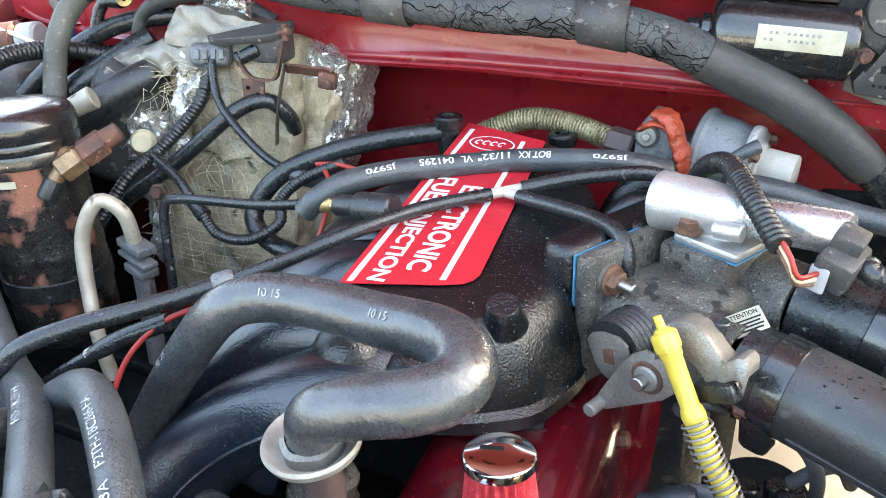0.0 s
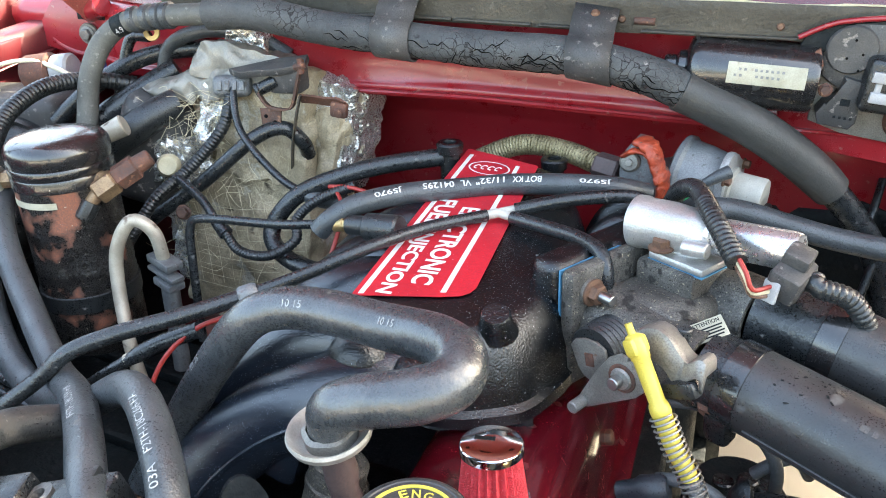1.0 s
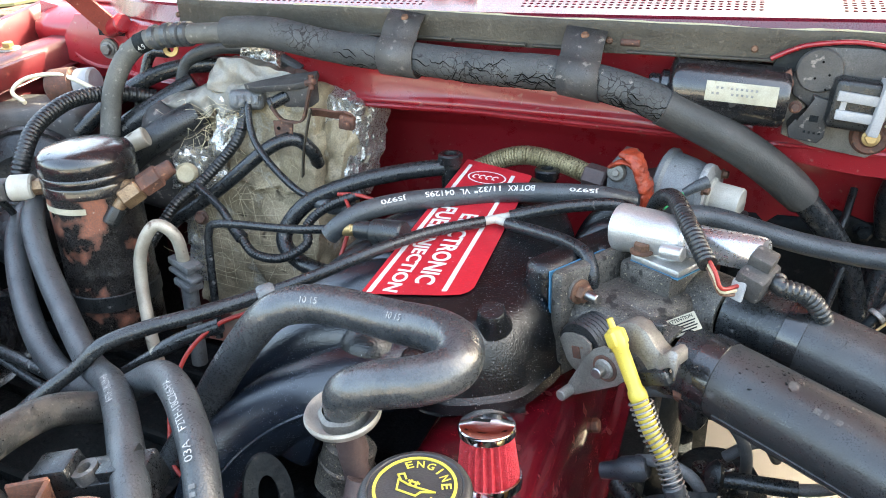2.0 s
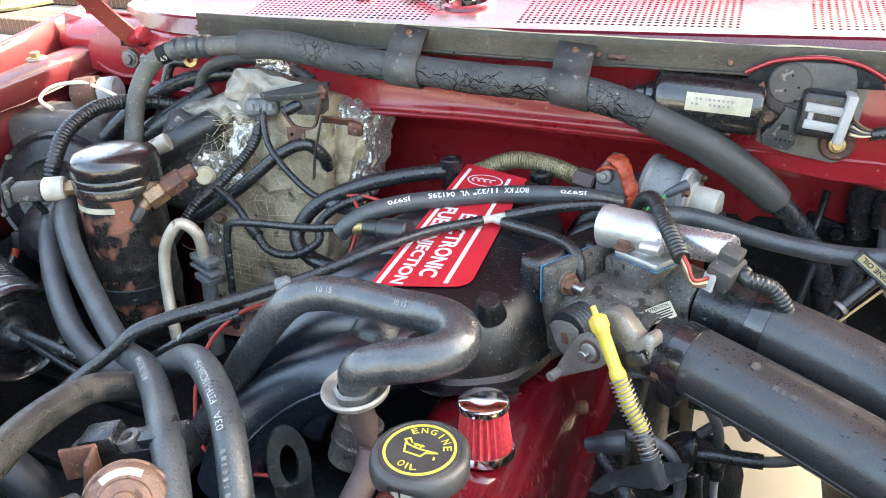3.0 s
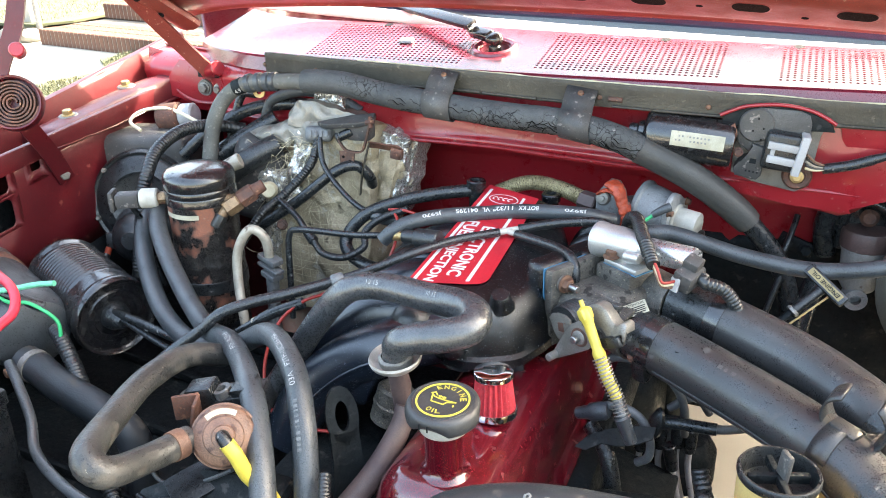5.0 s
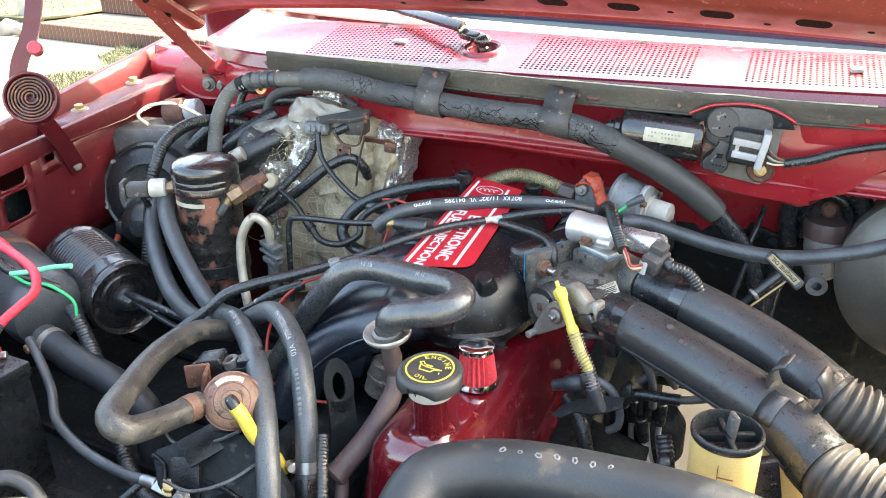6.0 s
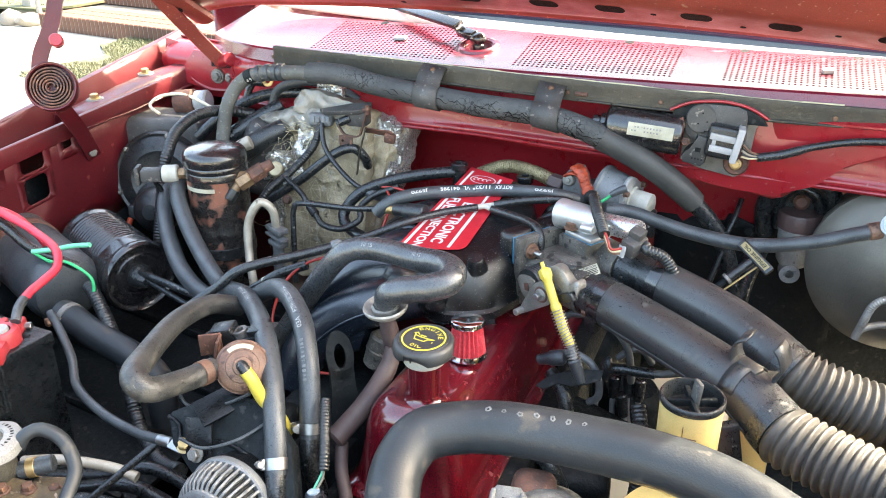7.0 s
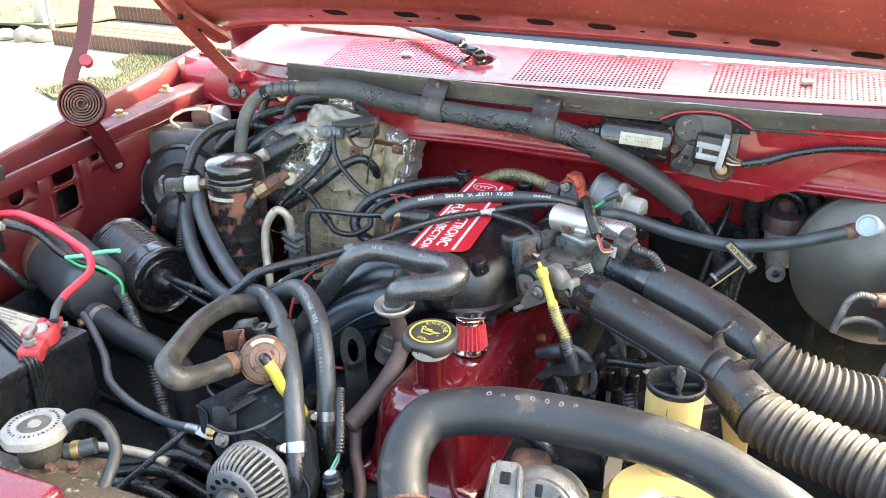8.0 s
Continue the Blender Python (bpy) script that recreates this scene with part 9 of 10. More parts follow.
tube_thing("brake_line", [(0.541, 0.675, 0.962), (0.548, 0.68, 0.972), (0.58, 0.70, 0.975), (0.612, 0.71, 0.962), (0.618, 0.715, 0.935)], 0.0055, "steel_dull", "dull steel brake line below the booster", "pipe")
tube_thing("booster_hose", [(0.140, 0.735, 1.085), (0.180, 0.745, 1.083), (0.277, 0.75, 1.060), (0.372, 0.75, 1.053), (0.46, 0.755, 1.069), (0.52, 0.76, 1.090), (0.556, 0.768, 1.101)], 0.0118, "rubber_grey", "long grey vacuum hose to the brake booster", "hose")
bm = B()
rod(bm, (0.538, 0.763, 1.096), (0.556, 0.768, 1.101), 0.0135, seg=18)
solo("spring_clamp", bm, "brown", "brown spring clamp on the vacuum hose", "clamp")
tube_thing("firewall_pipe", [(0.39, 0.93, 0.98), (0.37, 0.91, 0.90), (0.365, 0.88, 0.80)], 0.018, "rubber", "dark hose down the firewall", "hose")
for pts in ([(0.33, 0.86, 0.99), (0.315, 0.84, 0.93), (0.30, 0.82, 0.86)], [(0.345, 1.0, 1.04), (0.335, 0.97, 1.0), (0.32, 0.95, 0.96)]):
    tube_thing("thin_pipe", pts, 0.005, "plastic", "thin dark pipe by the firewall", "pipe", group="thin firewall pipes")

# engine dipstick
ds = thing("dipstick", (0.36, 0.70, 0.95), "engine dipstick with a black and yellow handle", "dipstick")
tagm = frame_of((0.384, 0.728, 1.043), (-0.15, -0.8, 0.62), (0.62, -0.12, -0.55))
bm = B()
box(bm, (0.068, 0.017, 0.010), tagm, 0.003)
part("handle", bm, "plastic", ds)
bm = B()
box(bm, (0.056, 0.0100, 0.001), tagm @ Matrix.Translation((0, 0, 0.0052)), 0)
fc = part("face", bm, "cream_face", ds, "yellowed face plate", 0)
bm = B()
put_text(bm, "ENGINE OIL", tagm @ Matrix.Translation((0.024, 0.003, 0.006)) @ pose(0, 0, 0, 0, 0, 180), 0.048, 0.006, 0.02)
part("face_print", bm, "dark", fc, "", 0)
dd = Vector((-0.048, -0.03, -0.046))
bm = B()
rod(bm, tagm.translation + Vector((0, 0.004, -0.004)), tagm.translation + dd * 0.75, 0.0075, seg=12)
part("stem", bm, "plastic", ds)
bm = B()
rod(bm, tagm.translation + dd * 0.7, tagm.translation + dd * 2.4, 0.0052, seg=10)
part("tube", bm, "dark", ds)
bm = B()
lathe(bm, [(0.008, 0), (0.0095, 0.001), (0.0095, 0.005), (0.008, 0.006)], frame_of(tagm.translation + dd * 0.72, dd), 16)
part("ring", bm, "steel_dull", ds)
bm = B()
rod(bm, tagm.translation + Vector((0.008, -0.004, -0.012)), tagm.translation + dd * 2.2 + Vector((0.008, 0, 0)), 0.0016, seg=8)
part("blade", bm, "gold", ds, "brass-coloured blade")

# air ducts
def duct(pts, r, label, ring_at):
    d = thing("air_duct", pts[0], label, "air duct", group="air intake ducts")
    l2 = Line(pts, 0.006)
    bm = B()
    sweep(bm, l2, [(0, r), (1, r * 1.02)], 34, start=ring_at)
    body = part("tube", bm, "duct", d)
    bm = B()
    sweep(bm, l2, r * 0.96, 34, end=ring_at + 0.01)
    part("cuff", bm, "rubber", d, "black rubber cuff")
    bm = B()
    lathe(bm, [(r * 0.96, 0), (r * 1.035, 0.001), (r * 1.035, 0.019), (r * 0.96, 0.020)], l2.ring(ring_at, r, 0.02), 40)
    part("band_clamp", bm, "gloss_black", d, "wide shiny dark band clamp")
    return d, l2, body


D1 = [(0.168, 0.512, 1.040), (0.224, 0.485, 1.034), (0.326, 0.43, 1.021), (0.385, 0.388, 1.014), (0.418, 0.357, 1.004), (0.440, 0.330, 0.997)]
D2 = [(0.202, 0.578, 1.060), (0.256, 0.56, 1.054), (0.353, 0.52, 1.036), (0.415, 0.470, 1.026), (0.448, 0.440, 1.014)]
d1, l1, b1 = duct(D1, 0.0345, "long black plastic air duct with a moulded seam", 0.030)
d2, l2, b2 = duct(D2, 0.0335, "long black plastic air duct marked TOP", 0.062)
bm = B()
for off in (-62, -66):
    pts = []
    for k in range(10):
        p, t, n = l1.at(0.05 + 0.27 * k / 9)
        b = t.cross(n)
        a = radians(off + 180)
        pts.append(p + (n * math.cos(a) + b * math.sin(a)) * 0.0348)
    sweep(bm, Line(pts, 0.01), 0.0016, 6)
part("seam", bm, "duct", d1)
bm = B()
bend_text(bm, "TOP", l2, 0.0337, 0.085, 0.022, 0.010, 40, False)
part("moulded_mark", bm, "plastic_dusty", b2, "", 0)
bm = B()
bars_on(bm, l2, 0.0338, 0.15, 12, 0.0085, 0.005, 40, 0.006)
bars_on(bm, l1, 0.0349, 0.12, 5, 0.0085, 0.005, 30, 0.006)
part("moulded_code", bm, "plastic_dusty", b2, "", 0)["kind"] = "stuff"
# dried flakes along the ridge of the front duct
bm = B()
rng = random.Random(21)
for k in range(46):
    s = rng.choice((rng.uniform(0.055, 0.10), rng.uniform(0.18, 0.31), rng.uniform(0.22, 0.31)))
    p, t, n = l1.at(s)
    b = t.cross(n)
    a = radians(rng.gauss(18, 16))
    o = p + (n * math.cos(a) + b * math.sin(a)) * 0.0348
    box(bm, (rng.uniform(0.001, 0.005), rng.uniform(0.0006, 0.0014), 0.0006), frame_of(o, n, t + b * rng.uniform(-1, 1)), 0)
ob = part("flakes", bm, "dark", d1, "", 0)
ob["kind"] = "stuff"
hexbolt("clamp_bolt", (0.174, 0.488, 1.025), (-0.3, -0.8, 0.5), 0.0085, 0.013, "rust", d1, "rusty clamp bolt")
bm = B()
box(bm, (0.022, 0.02, 0.03), pose(0.182, 0.484, 1.008, 10, 0, -30), 0.006)
part("clamp_ear", bm, "plastic", d1)
# ribbed ends
for pts, lb in (([(0.428, 0.345, 1.000), (0.448, 0.324, 0.995), (0.490, 0.303, 0.991), (0.546, 0.276, 0.992), (0.592, 0.254, 0.993), (0.655, 0.230, 0.996), (0.74, 0.20, 1.0)], "front"), ([(0.432, 0.452, 1.020), (0.456, 0.438, 1.010), (0.493, 0.432, 0.999), (0.546, 0.430, 0.986), (0.594, 0.437, 0.979), (0.676, 0.453, 0.974), (0.78, 0.47, 0.96)], "rear")):
    rb = thing("ribbed_hose", pts[0], "fat grey ribbed intake hose joining the air duct", "hose", group="ribbed intake hoses")
    rl3 = Line(pts, 0.0015)
    bm = B()
    sweep(bm, rl3, 0.0388, 32, lambda s: 1 - 0.15 * (0.5 + 0.5 * math.cos(2 * math.pi * s / 0.0108)) ** 1.2, start=0.018)
    part("ribbed_tube", bm, "ribbed", rb, "", 60)
    bm = B()
    sweep(bm, rl3, 0.0362, 32, end=0.024)
    part("cuff", bm, "rubber", rb, "plain rubber cuff")
# plastic clip on the front duct: an open cradle on a short saddle
cl2 = thing("duct_clip", (0.40, 0.385, 1.04), "dusty grey plastic clip with an open cradle on the duct", "clip")


def bent(bm, c, t, r, a0, a1, w0, w1, n=16):
    """A strip bent round the axis t at c, from angle a0 to a1 (degrees, 90 is up)."""
    t = Vector(t).normalized()
    b = Vector((0, 0, 1)).cross(t).normalized() * -1
    u = t.cross(b) * -1
    rings = []
    for k in range(n + 1):
        q = k / n
        a = radians(a0 + (a1 - a0) * q)
        rad = r(q) if callable(r) else r
        p = Vector(c) + (b * math.cos(a) + u * math.sin(a)) * rad
        rings.append([bm.verts.new(p + t * w) for w in (w0, w1)])
    for r0, r1 in zip(rings, rings[1:]):
        bm.faces.new((r0[0], r0[1], r1[1], r1[0]))


bm = B()
bent(bm, (0.392, 0.383, 1.012), (0.80, -0.58, -0.03), 0.0362, 15, 170, -0.010, 0.012)
thicken(part("saddle", bm, "duct", cl2, "narrow saddle band", 60), 0.002)
CC, CT = Vector((0.407, 0.386, 1.060)), Vector((0.35, 0.93, 0.12))
for lbl, a0, a1, rr2 in (("left_jaw", 118, 232, 0.031), ("right_jaw", 308, 412, 0.031)):
    bm = B()
    bent(bm, CC, CT, lambda q, v=rr2, e=(lbl == "right_jaw"): v * (1 + 0.20 * (max(0, q - 0.7) if e else max(0, 0.3 - q) * -1)), a0, a1, -0.015, 0.015)
    thicken(part("spring_jaw", bm, "duct", cl2, "curved open jaw", 60), 0.0025)
bm = B()
bent(bm, CC, CT, 0.0305, 230, 310, -0.013, 0.016, 8)
thicken(part("cradle_floor", bm, "plastic_dusty", cl2, "dusty cradle floor", 60), 0.003)
bm = B()
box(bm, (0.030, 0.018, 0.022), frame_of((0.397, 0.382, 1.040), (0.1, -0.2, 1), (0.8, -0.58, 0)), 0.004)
part("stem", bm, "duct", cl2)

# kickdown cable, yellow end and spring
ye = thing("kickdown_cable", (0.14, 0.44, 0.95), "yellow plastic cable end with a steel spring", "cable")
ya, yb, yc = Vector((0.112, 0.449, 1.104)), Vector((0.144, 0.428, 1.042)), Vector((0.180, 0.405, 0.976))
dy = (yb - ya).normalized()
ym = frame_of(ya, dy) @ Matrix.Diagonal((0.86, 0.86, 1, 1))
bm = B()
lathe(bm, [(0, -0.004), (0.0032, -0.004), (0.0034, 0.004), (0.006, 0.005), (0.0085, 0.008), (0.0085, 0.022), (0.0075, 0.024), (0.0072, 0.056), (0.0085, 0.058), (0.0092, 0.062), (0.0088, 0.066), (0.0072, 0.068), (0.0070, 0.074), (0.0045, 0.075)], ym, 22)
box(bm, (0.020, 0.012, 0.014), ym @ Matrix.Translation((0, 0, 0.013)), 0.003)
part("cable_end", bm, "yellow", ye)
bm = B()
box(bm, (0.004, 0.006, 0.012), ym @ Matrix.Translation((0.0, 0.0, 0.030)) @ Matrix.Translation((0.004, -0.004, 0)), 0.001)
part("window", bm, "brown_dark", ye, "", 0)
bm = B()
hel = []
sl3 = Line([ya + dy * 0.066, yb + dy * 0.02, (yb + yc) / 2 + Vector((0.002, 0, 0)), yc], 0.002)
for k in range(20 * 12):
    s = sl3.len * k / (20 * 12)
    p, t, n = sl3.at(s)
    b = t.cross(n)
    a = 2 * math.pi * k / 12
    hel.append(p + (n * math.cos(a) + b * math.sin(a)) * (0.0094 - 0.0012 * k / 240))
sweep(bm, Line(hel, 0.006), 0.0009, 5)
part("spring", bm, "steel_dull", ye, "steel return spring", 60)
bm = B()
sweep(bm, sl3, [(0, 0.0072), (1, 0.0066)], 14, end=0.052)
part("yellow_core", bm, "yellow", ye, "yellow core inside the spring")
bm = B()
sweep(bm, sl3, [(0, 0.0058), (1, 0.0048)], 12, start=0.048)
part("core", bm, "case_grey", ye, "grey translucent core")
bm = B()
rod(bm, yc - Vector((0.006, -0.001, -0.013)), yc + Vector((0.008, -0.002, -0.018)), 0.0090, 0.0075, seg=16)
part("end_ferrule", bm, "rubber_grey", ye, "blue-grey ferrule")
bm = B()
prism(bm, [(-0.062, -0.010), (-0.048, -0.016), (-0.030, -0.006), (-0.012, -0.012), (0.010, -0.010), (0.030, -0.004), (0.036, 0.012), (0.010, 0.014), (-0.020, 0.012), (-0.045, 0.004)], 0.0025, pose(0.178, 0.430, 0.944, 30, -8, 12), 0.001)
part("cable_bracket", bm, "dark", ye, "torn black sheet bracket")

# coil, plug leads and boots
di = thing("distributor", (0.24, 0.60, 0.72), "dark distributor cap with rubber plug boots", "distributor")
bm = B()
lathe(bm, [(0, 0.0), (0.06, 0.0), (0.06, 0.05), (0.045, 0.075), (0, 0.08)], Matrix.Translation((0.215, 0.715, 0.69)), 30)
part("cap", bm, "dark", di)
BOOT = [((0.196, 0.64, 0.812), (0.000, 0.0, -0.05)), ((0.220, 0.64, 0.820), (0.001, 0.0, -0.05)), ((0.213, 0.63, 0.785), (0.010, 0.0, -0.05)), ((0.238, 0.64, 0.815), (0.001, 0.0, -0.05)), ((0.168, 0.64, 0.80), (0.0, 0.0, -0.05))]
for o, d in BOOT:
    bm = B()
    o, d = Vector(o), Vector(d)
    rod(bm, o - d * 0.3, o + d * 0.55, 0.0110, 0.0085, seg=16)
    part("plug_boot", bm, "rubber", di, "black rubber plug boot")
    bm = B()
    sweep(bm, Line([o + d * 0.4, o + d * 1.1, o + d * 1.5 + Vector((0.008, 0.005, -0.03)), o + d + Vector((0.02, 0.03, -0.12))], 0.006), 0.0048, 10)
    part("plug_lead", bm, "grey_plastic", di, "grey plug lead")
for pts in ([(0.128, 0.53, 0.98), (0.143, 0.52, 0.997), (0.177, 0.52, 0.997), (0.205, 0.52, 0.984), (0.222, 0.52, 0.968), (0.233, 0.525, 0.938), (0.235, 0.55, 0.88)], [(0.140, 0.47, 0.955), (0.162, 0.46, 0.966), (0.184, 0.46, 0.958), (0.196, 0.46, 0.943), (0.203, 0.46, 0.918), (0.201, 0.46, 0.899), (0.188, 0.465, 0.885)], [(0.262, 0.56, 0.915), (0.250, 0.54, 0.945), (0.235, 0.53, 0.95), (0.215, 0.53, 0.93)], [(0.270, 0.49, 0.939), (0.290, 0.492, 0.942), (0.320, 0.50, 0.948)]):
    tube_thing("ignition_lead", pts, 0.0056, "lead_grey", "grey ignition lead beside the valve cover", "wiring", group="ignition leads")
bm = B()
lathe(bm, [(0.006, -0.004), (0.0125, -0.004), (0.0145, 0.0), (0.0125, 0.004), (0.006, 0.010), (0, 0.010)], frame_of((0.206, 0.490, 0.932), (-0.9, -0.3, 0.15)) @ Matrix.Diagonal((1, 1.5, 1, 1)), 24)
solo("plug_shield", bm, "plastic", "round dark rubber plug shield at the cylinder head", "boot")
tube_thing("lead_joint", [(0.206, 0.490, 0.932), (0.228, 0.49, 0.937), (0.250, 0.49, 0.938), (0.276, 0.49, 0.940)], 0.0078, "rubber", "black rubber lead joint", "wiring")
bm = B()
lathe(bm, [(0, 0.0), (0.012, 0.0), (0.0165, 0.006), (0.0165, 0.026), (0.0125, 0.032), (0.0105, 0.050), (0, 0.050)], frame_of((0.150, 0.458, 0.958), (-0.95, 0.05, -0.35)) @ Matrix.Diagonal((0.72, 0.72, 0.85, 1)), 24)
solo("spark_plug_boot", bm, "lead_dark", "blue-grey rubber spark plug boot", "boot")
# loose brackets and pipes beneath the duct, beside the engine
for k, pts in enumerate(([(0.12, 0.40, 0.86), (0.16, 0.38, 0.84), (0.20, 0.37, 0.80)], [(0.13, 0.34, 0.88), (0.17, 0.33, 0.86), (0.20, 0.34, 0.78)], [(0.12, 0.50, 0.90), (0.15, 0.47, 0.88), (0.17, 0.45, 0.80)], [(0.25, 0.42, 0.84), (0.27, 0.40, 0.88), (0.275, 0.38, 0.92), (0.272, 0.36, 0.86)])):
    tube_thing("dark_hose", pts, 0.011, "rubber", "dark hose low beside the engine", "hose", group="low dark hoses")
tube_thing("wiring_loom", [(0.265, 0.42, 0.93), (0.275, 0.40, 0.90), (0.28, 0.38, 0.84), (0.275, 0.37, 0.76)], 0.0105, "plastic", "black corrugated conduit behind the fluid bottle", "wiring", 0.0016, 14, ribs(0.0062, 0.15))
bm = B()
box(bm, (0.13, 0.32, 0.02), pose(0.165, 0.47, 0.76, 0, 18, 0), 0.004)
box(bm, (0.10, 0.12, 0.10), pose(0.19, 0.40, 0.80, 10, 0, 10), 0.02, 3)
solo("side_casting", bm, "dark", "near-black casting beside the cylinder head", "casting")


# ---- front of the bay ----
RH = [(0.088, 0.013, 0.938), (0.076, 0.039, 0.967), (0.060, 0.071, 0.989), (0.055, 0.106, 1.006), (0.068, 0.140, 1.020), (0.114, 0.165, 1.026), (0.171, 0.173, 1.032), (0.247, 0.176, 1.034), (0.326, 0.171, 1.037), (0.391, 0.160, 1.033), (0.440, 0.138, 1.028), (0.492, 0.110, 1.020), (0.557, 0.064, 0.999)]
rh = Line(RH, 0.006)
rho = thing("radiator_hose", (0.2, 0.1, 1.05), "fat black upper radiator hose with white specks", "hose")
bm = B()
sweep(bm, rh, 0.0300, 34, lumps(0.02, 12, 5))
hs = part("hose", bm, "hose_smooth", rho)
bm = B()
rng = random.Random(6)
for k in range(7):
    p, t, n = rh.at(0.240 + 0.0175 * k)
    b = t.cross(n)
    a = radians(14 + rng.uniform(-3, 3))
    q = rng.uniform(0.0018, 0.0032)
    lathe(bm, [(q * 0.45, 0.0002), (q * 0.6, 0.0006), (q, 0.0006), (q * 1.2, 0.0)], frame_of(p + (n * math.cos(a) - b * math.sin(a)) * 0.0300, n), 16, lambda v, z, w=k: 1 + 0.15 * math.sin(2 * v + w) + 0.1 * math.sin(5 * v + 2 * w))
part("chalk_spot", bm, "print_dim", hs, "pale worn spots", 0)["kind"] = "stuff"
bm = B()
lathe(bm, [(0.0298, 0), (0.0318, 0.0005), (0.0318, 0.011), (0.0298, 0.0115)], rh.ring(0.036, 0.029, 0.011), 36)
hcl = part("hose_clamp", bm, "rust", rho, "rusty band clamp")
for sgn in (-1, 1):
    bm = B()
    lathe(bm, [(0.0298, 0), (0.0314, 0.0005), (0.0314, 0.004), (0.0298, 0.0045)], rh.ring(0.036 + sgn * 0.008, 0.029, 0.004), 36)
    part("clamp_lip", bm, "rust", hcl)
bm = B()
rod(bm, (0.046, 0.026, 0.955), (0.051, 0.044, 0.963), 0.007, seg=12)
part("clamp_ear", bm, "rust", rho, "rusty clamp ear")

# alternator
al = thing("alternator", (-0.19, 0.06, 0.85), "alternator with silver finned case and black bracket", "alternator")
ad = Vector((-0.04, -0.97, 0.12)).normalized()
ao = Vector((-0.174, 0.045, 0.893))
alm = frame_of(ao, ad)
bm = B()
lathe(bm, [(0, -0.09), (0.050, -0.09), (0.054, -0.08), (0.055, -0.042), (0, -0.042)], alm, 44)
part("stator", bm, "cast_black", al, "black stator body")
bm = B()
lathe(bm, [(0.018, 0.006), (0.040, 0.006), (0.046, 0.001), (0.050, -0.010), (0.0525, -0.034), (0.048, -0.036)], alm, 56)
part("inner_shell", bm, "dark", al, "dark shell behind the fins")
bm = B()
lathe(bm, [(0.018, 0.008), (0.020, 0.012), (0.038, 0.012), (0.0425, 0.009), (0.042, 0.004)], alm, 56)
part("end_face", bm, "case_light", al, "light grey cast end face")
bm = B()
lathe(bm, [(0.0525, -0.046), (0.0595, -0.046), (0.0605, -0.043), (0.0605, -0.036), (0.0585, -0.034), (0.0525, -0.034)], alm, 56)
part("rear_ring", bm, "case_light", al, "light grey cast ring")
fin = B()
for pa, pb in (((0.0405, 0.0075), (0.050, 0.001)), ((0.050, 0.001), (0.0555, -0.012)), ((0.0555, -0.012), (0.058, -0.036))):
    q0, q1 = Vector((pa[0], 0, pa[1])), Vector((pb[0], 0, pb[1]))
    dq = q1 - q0
    box(fin, (dq.length + 0.004, 0.0036, 0.008), frame_of((q0 + q1) / 2 - Vector((0.003, 0, 0.003)), Vector((-dq.z, 0, dq.x)), dq), 0.001)
fin_me = bpy.data.meshes.new("cooling_fin")
fin.to_mesh(fin_me)
fin.free()
fin_me.materials.append(M["case_light"])
for k in range(40):
    ob = new("cooling_fin", fin_me)
    ob.parent = al
    ob.matrix_parent_inverse = Matrix.Translation(al.location).inverted()
    ob.matrix_basis = alm @ pose(0, 0, 0, 0, 0, 9.0 * k)
for k in range(14):
    bm = B()
    a = 2 * math.pi * k / 14
    lathe(bm, [(0, 0.0006), (0.0048, 0.0006), (0.0048, -0.002)], alm @ Matrix.Translation((0.031 * math.cos(a), 0.031 * math.sin(a), 0.0118)) @ Matrix.Diagonal((1, 0.75, 1, 1)), 10)
    part("vent_hole", bm, "dark", al, "", 0)
bm = B()
lathe(bm, [(0, 0.030), (0.016, 0.030), (0.021, 0.024), (0.022, 0.0)], alm, 30)
part("rear_cover", bm, "plastic", al, "black domed rear cover")
brm = frame_of((-0.19, 0.115, 0.93), (0, -0.75, 0.66), (1, 0, 0))
bm = B()
prism(bm, [(-0.110, 0.025), (-0.107, 0.034), (-0.075, 0.052), (-0.039, 0.072), (0.020, 0.078), (0.078, 0.032), (0.104, -0.027), (0.108, -0.075), (0.074, -0.090), (-0.027, -0.047), (-0.090, -0.006)], 0.024, brm @ Matrix.Translation((0, 0, -0.024)), 0.004)
br2 = part("bracket", bm, "dark", al, "black cast mounting bracket")
for pts in ([(-0.027, 0.014), (0.004, 0.012), (0.035, 0.002), (0.068, -0.016), (0.100, -0.039), (0.107, -0.070)], [(-0.019, -0.011), (-0.012, -0.002), (0.024, -0.002), (0.016, -0.022), (-0.019, -0.011)], [(0.022, -0.030), (0.034, -0.024), (0.059, -0.029), (0.073, -0.029)], [(-0.108, 0.027), (-0.088, 0.020), (-0.080, 0.003)]):
    bm = B()
    sweep(bm, Line([brm @ Vector((x, y, 0.001)) for x, y in pts], 0.003 if len(pts) == 6 else 0.02), 0.0030, 8)
    part("cast_rib", bm, "cast_black", br2)
bm = B()
box(bm, (0.075, 0.075, 0.05), pose(-0.185, 0.185, 0.925, 12, 0, 0), 0.008)
part("bracket_foot", bm, "dark", al, "black cast foot behind the bracket")
S1, S2, S3 = Vector((-0.190, 0.205, 0.996)), Vector((-0.246, 0.130, 0.962)), Vector((-0.234, 0.106, 0.916))
bm = B()
box(bm, ((S2 - S1).length, 0.040, 0.004), frame_of((S1 + S2) / 2, (0.2, -0.35, 0.9), S2 - S1), 0.001)
box(bm, ((S3 - S2).length + 0.004, 0.040, 0.004), frame_of((S2 + S3) / 2, (0, -1, 0.5), S3 - S2), 0.001)
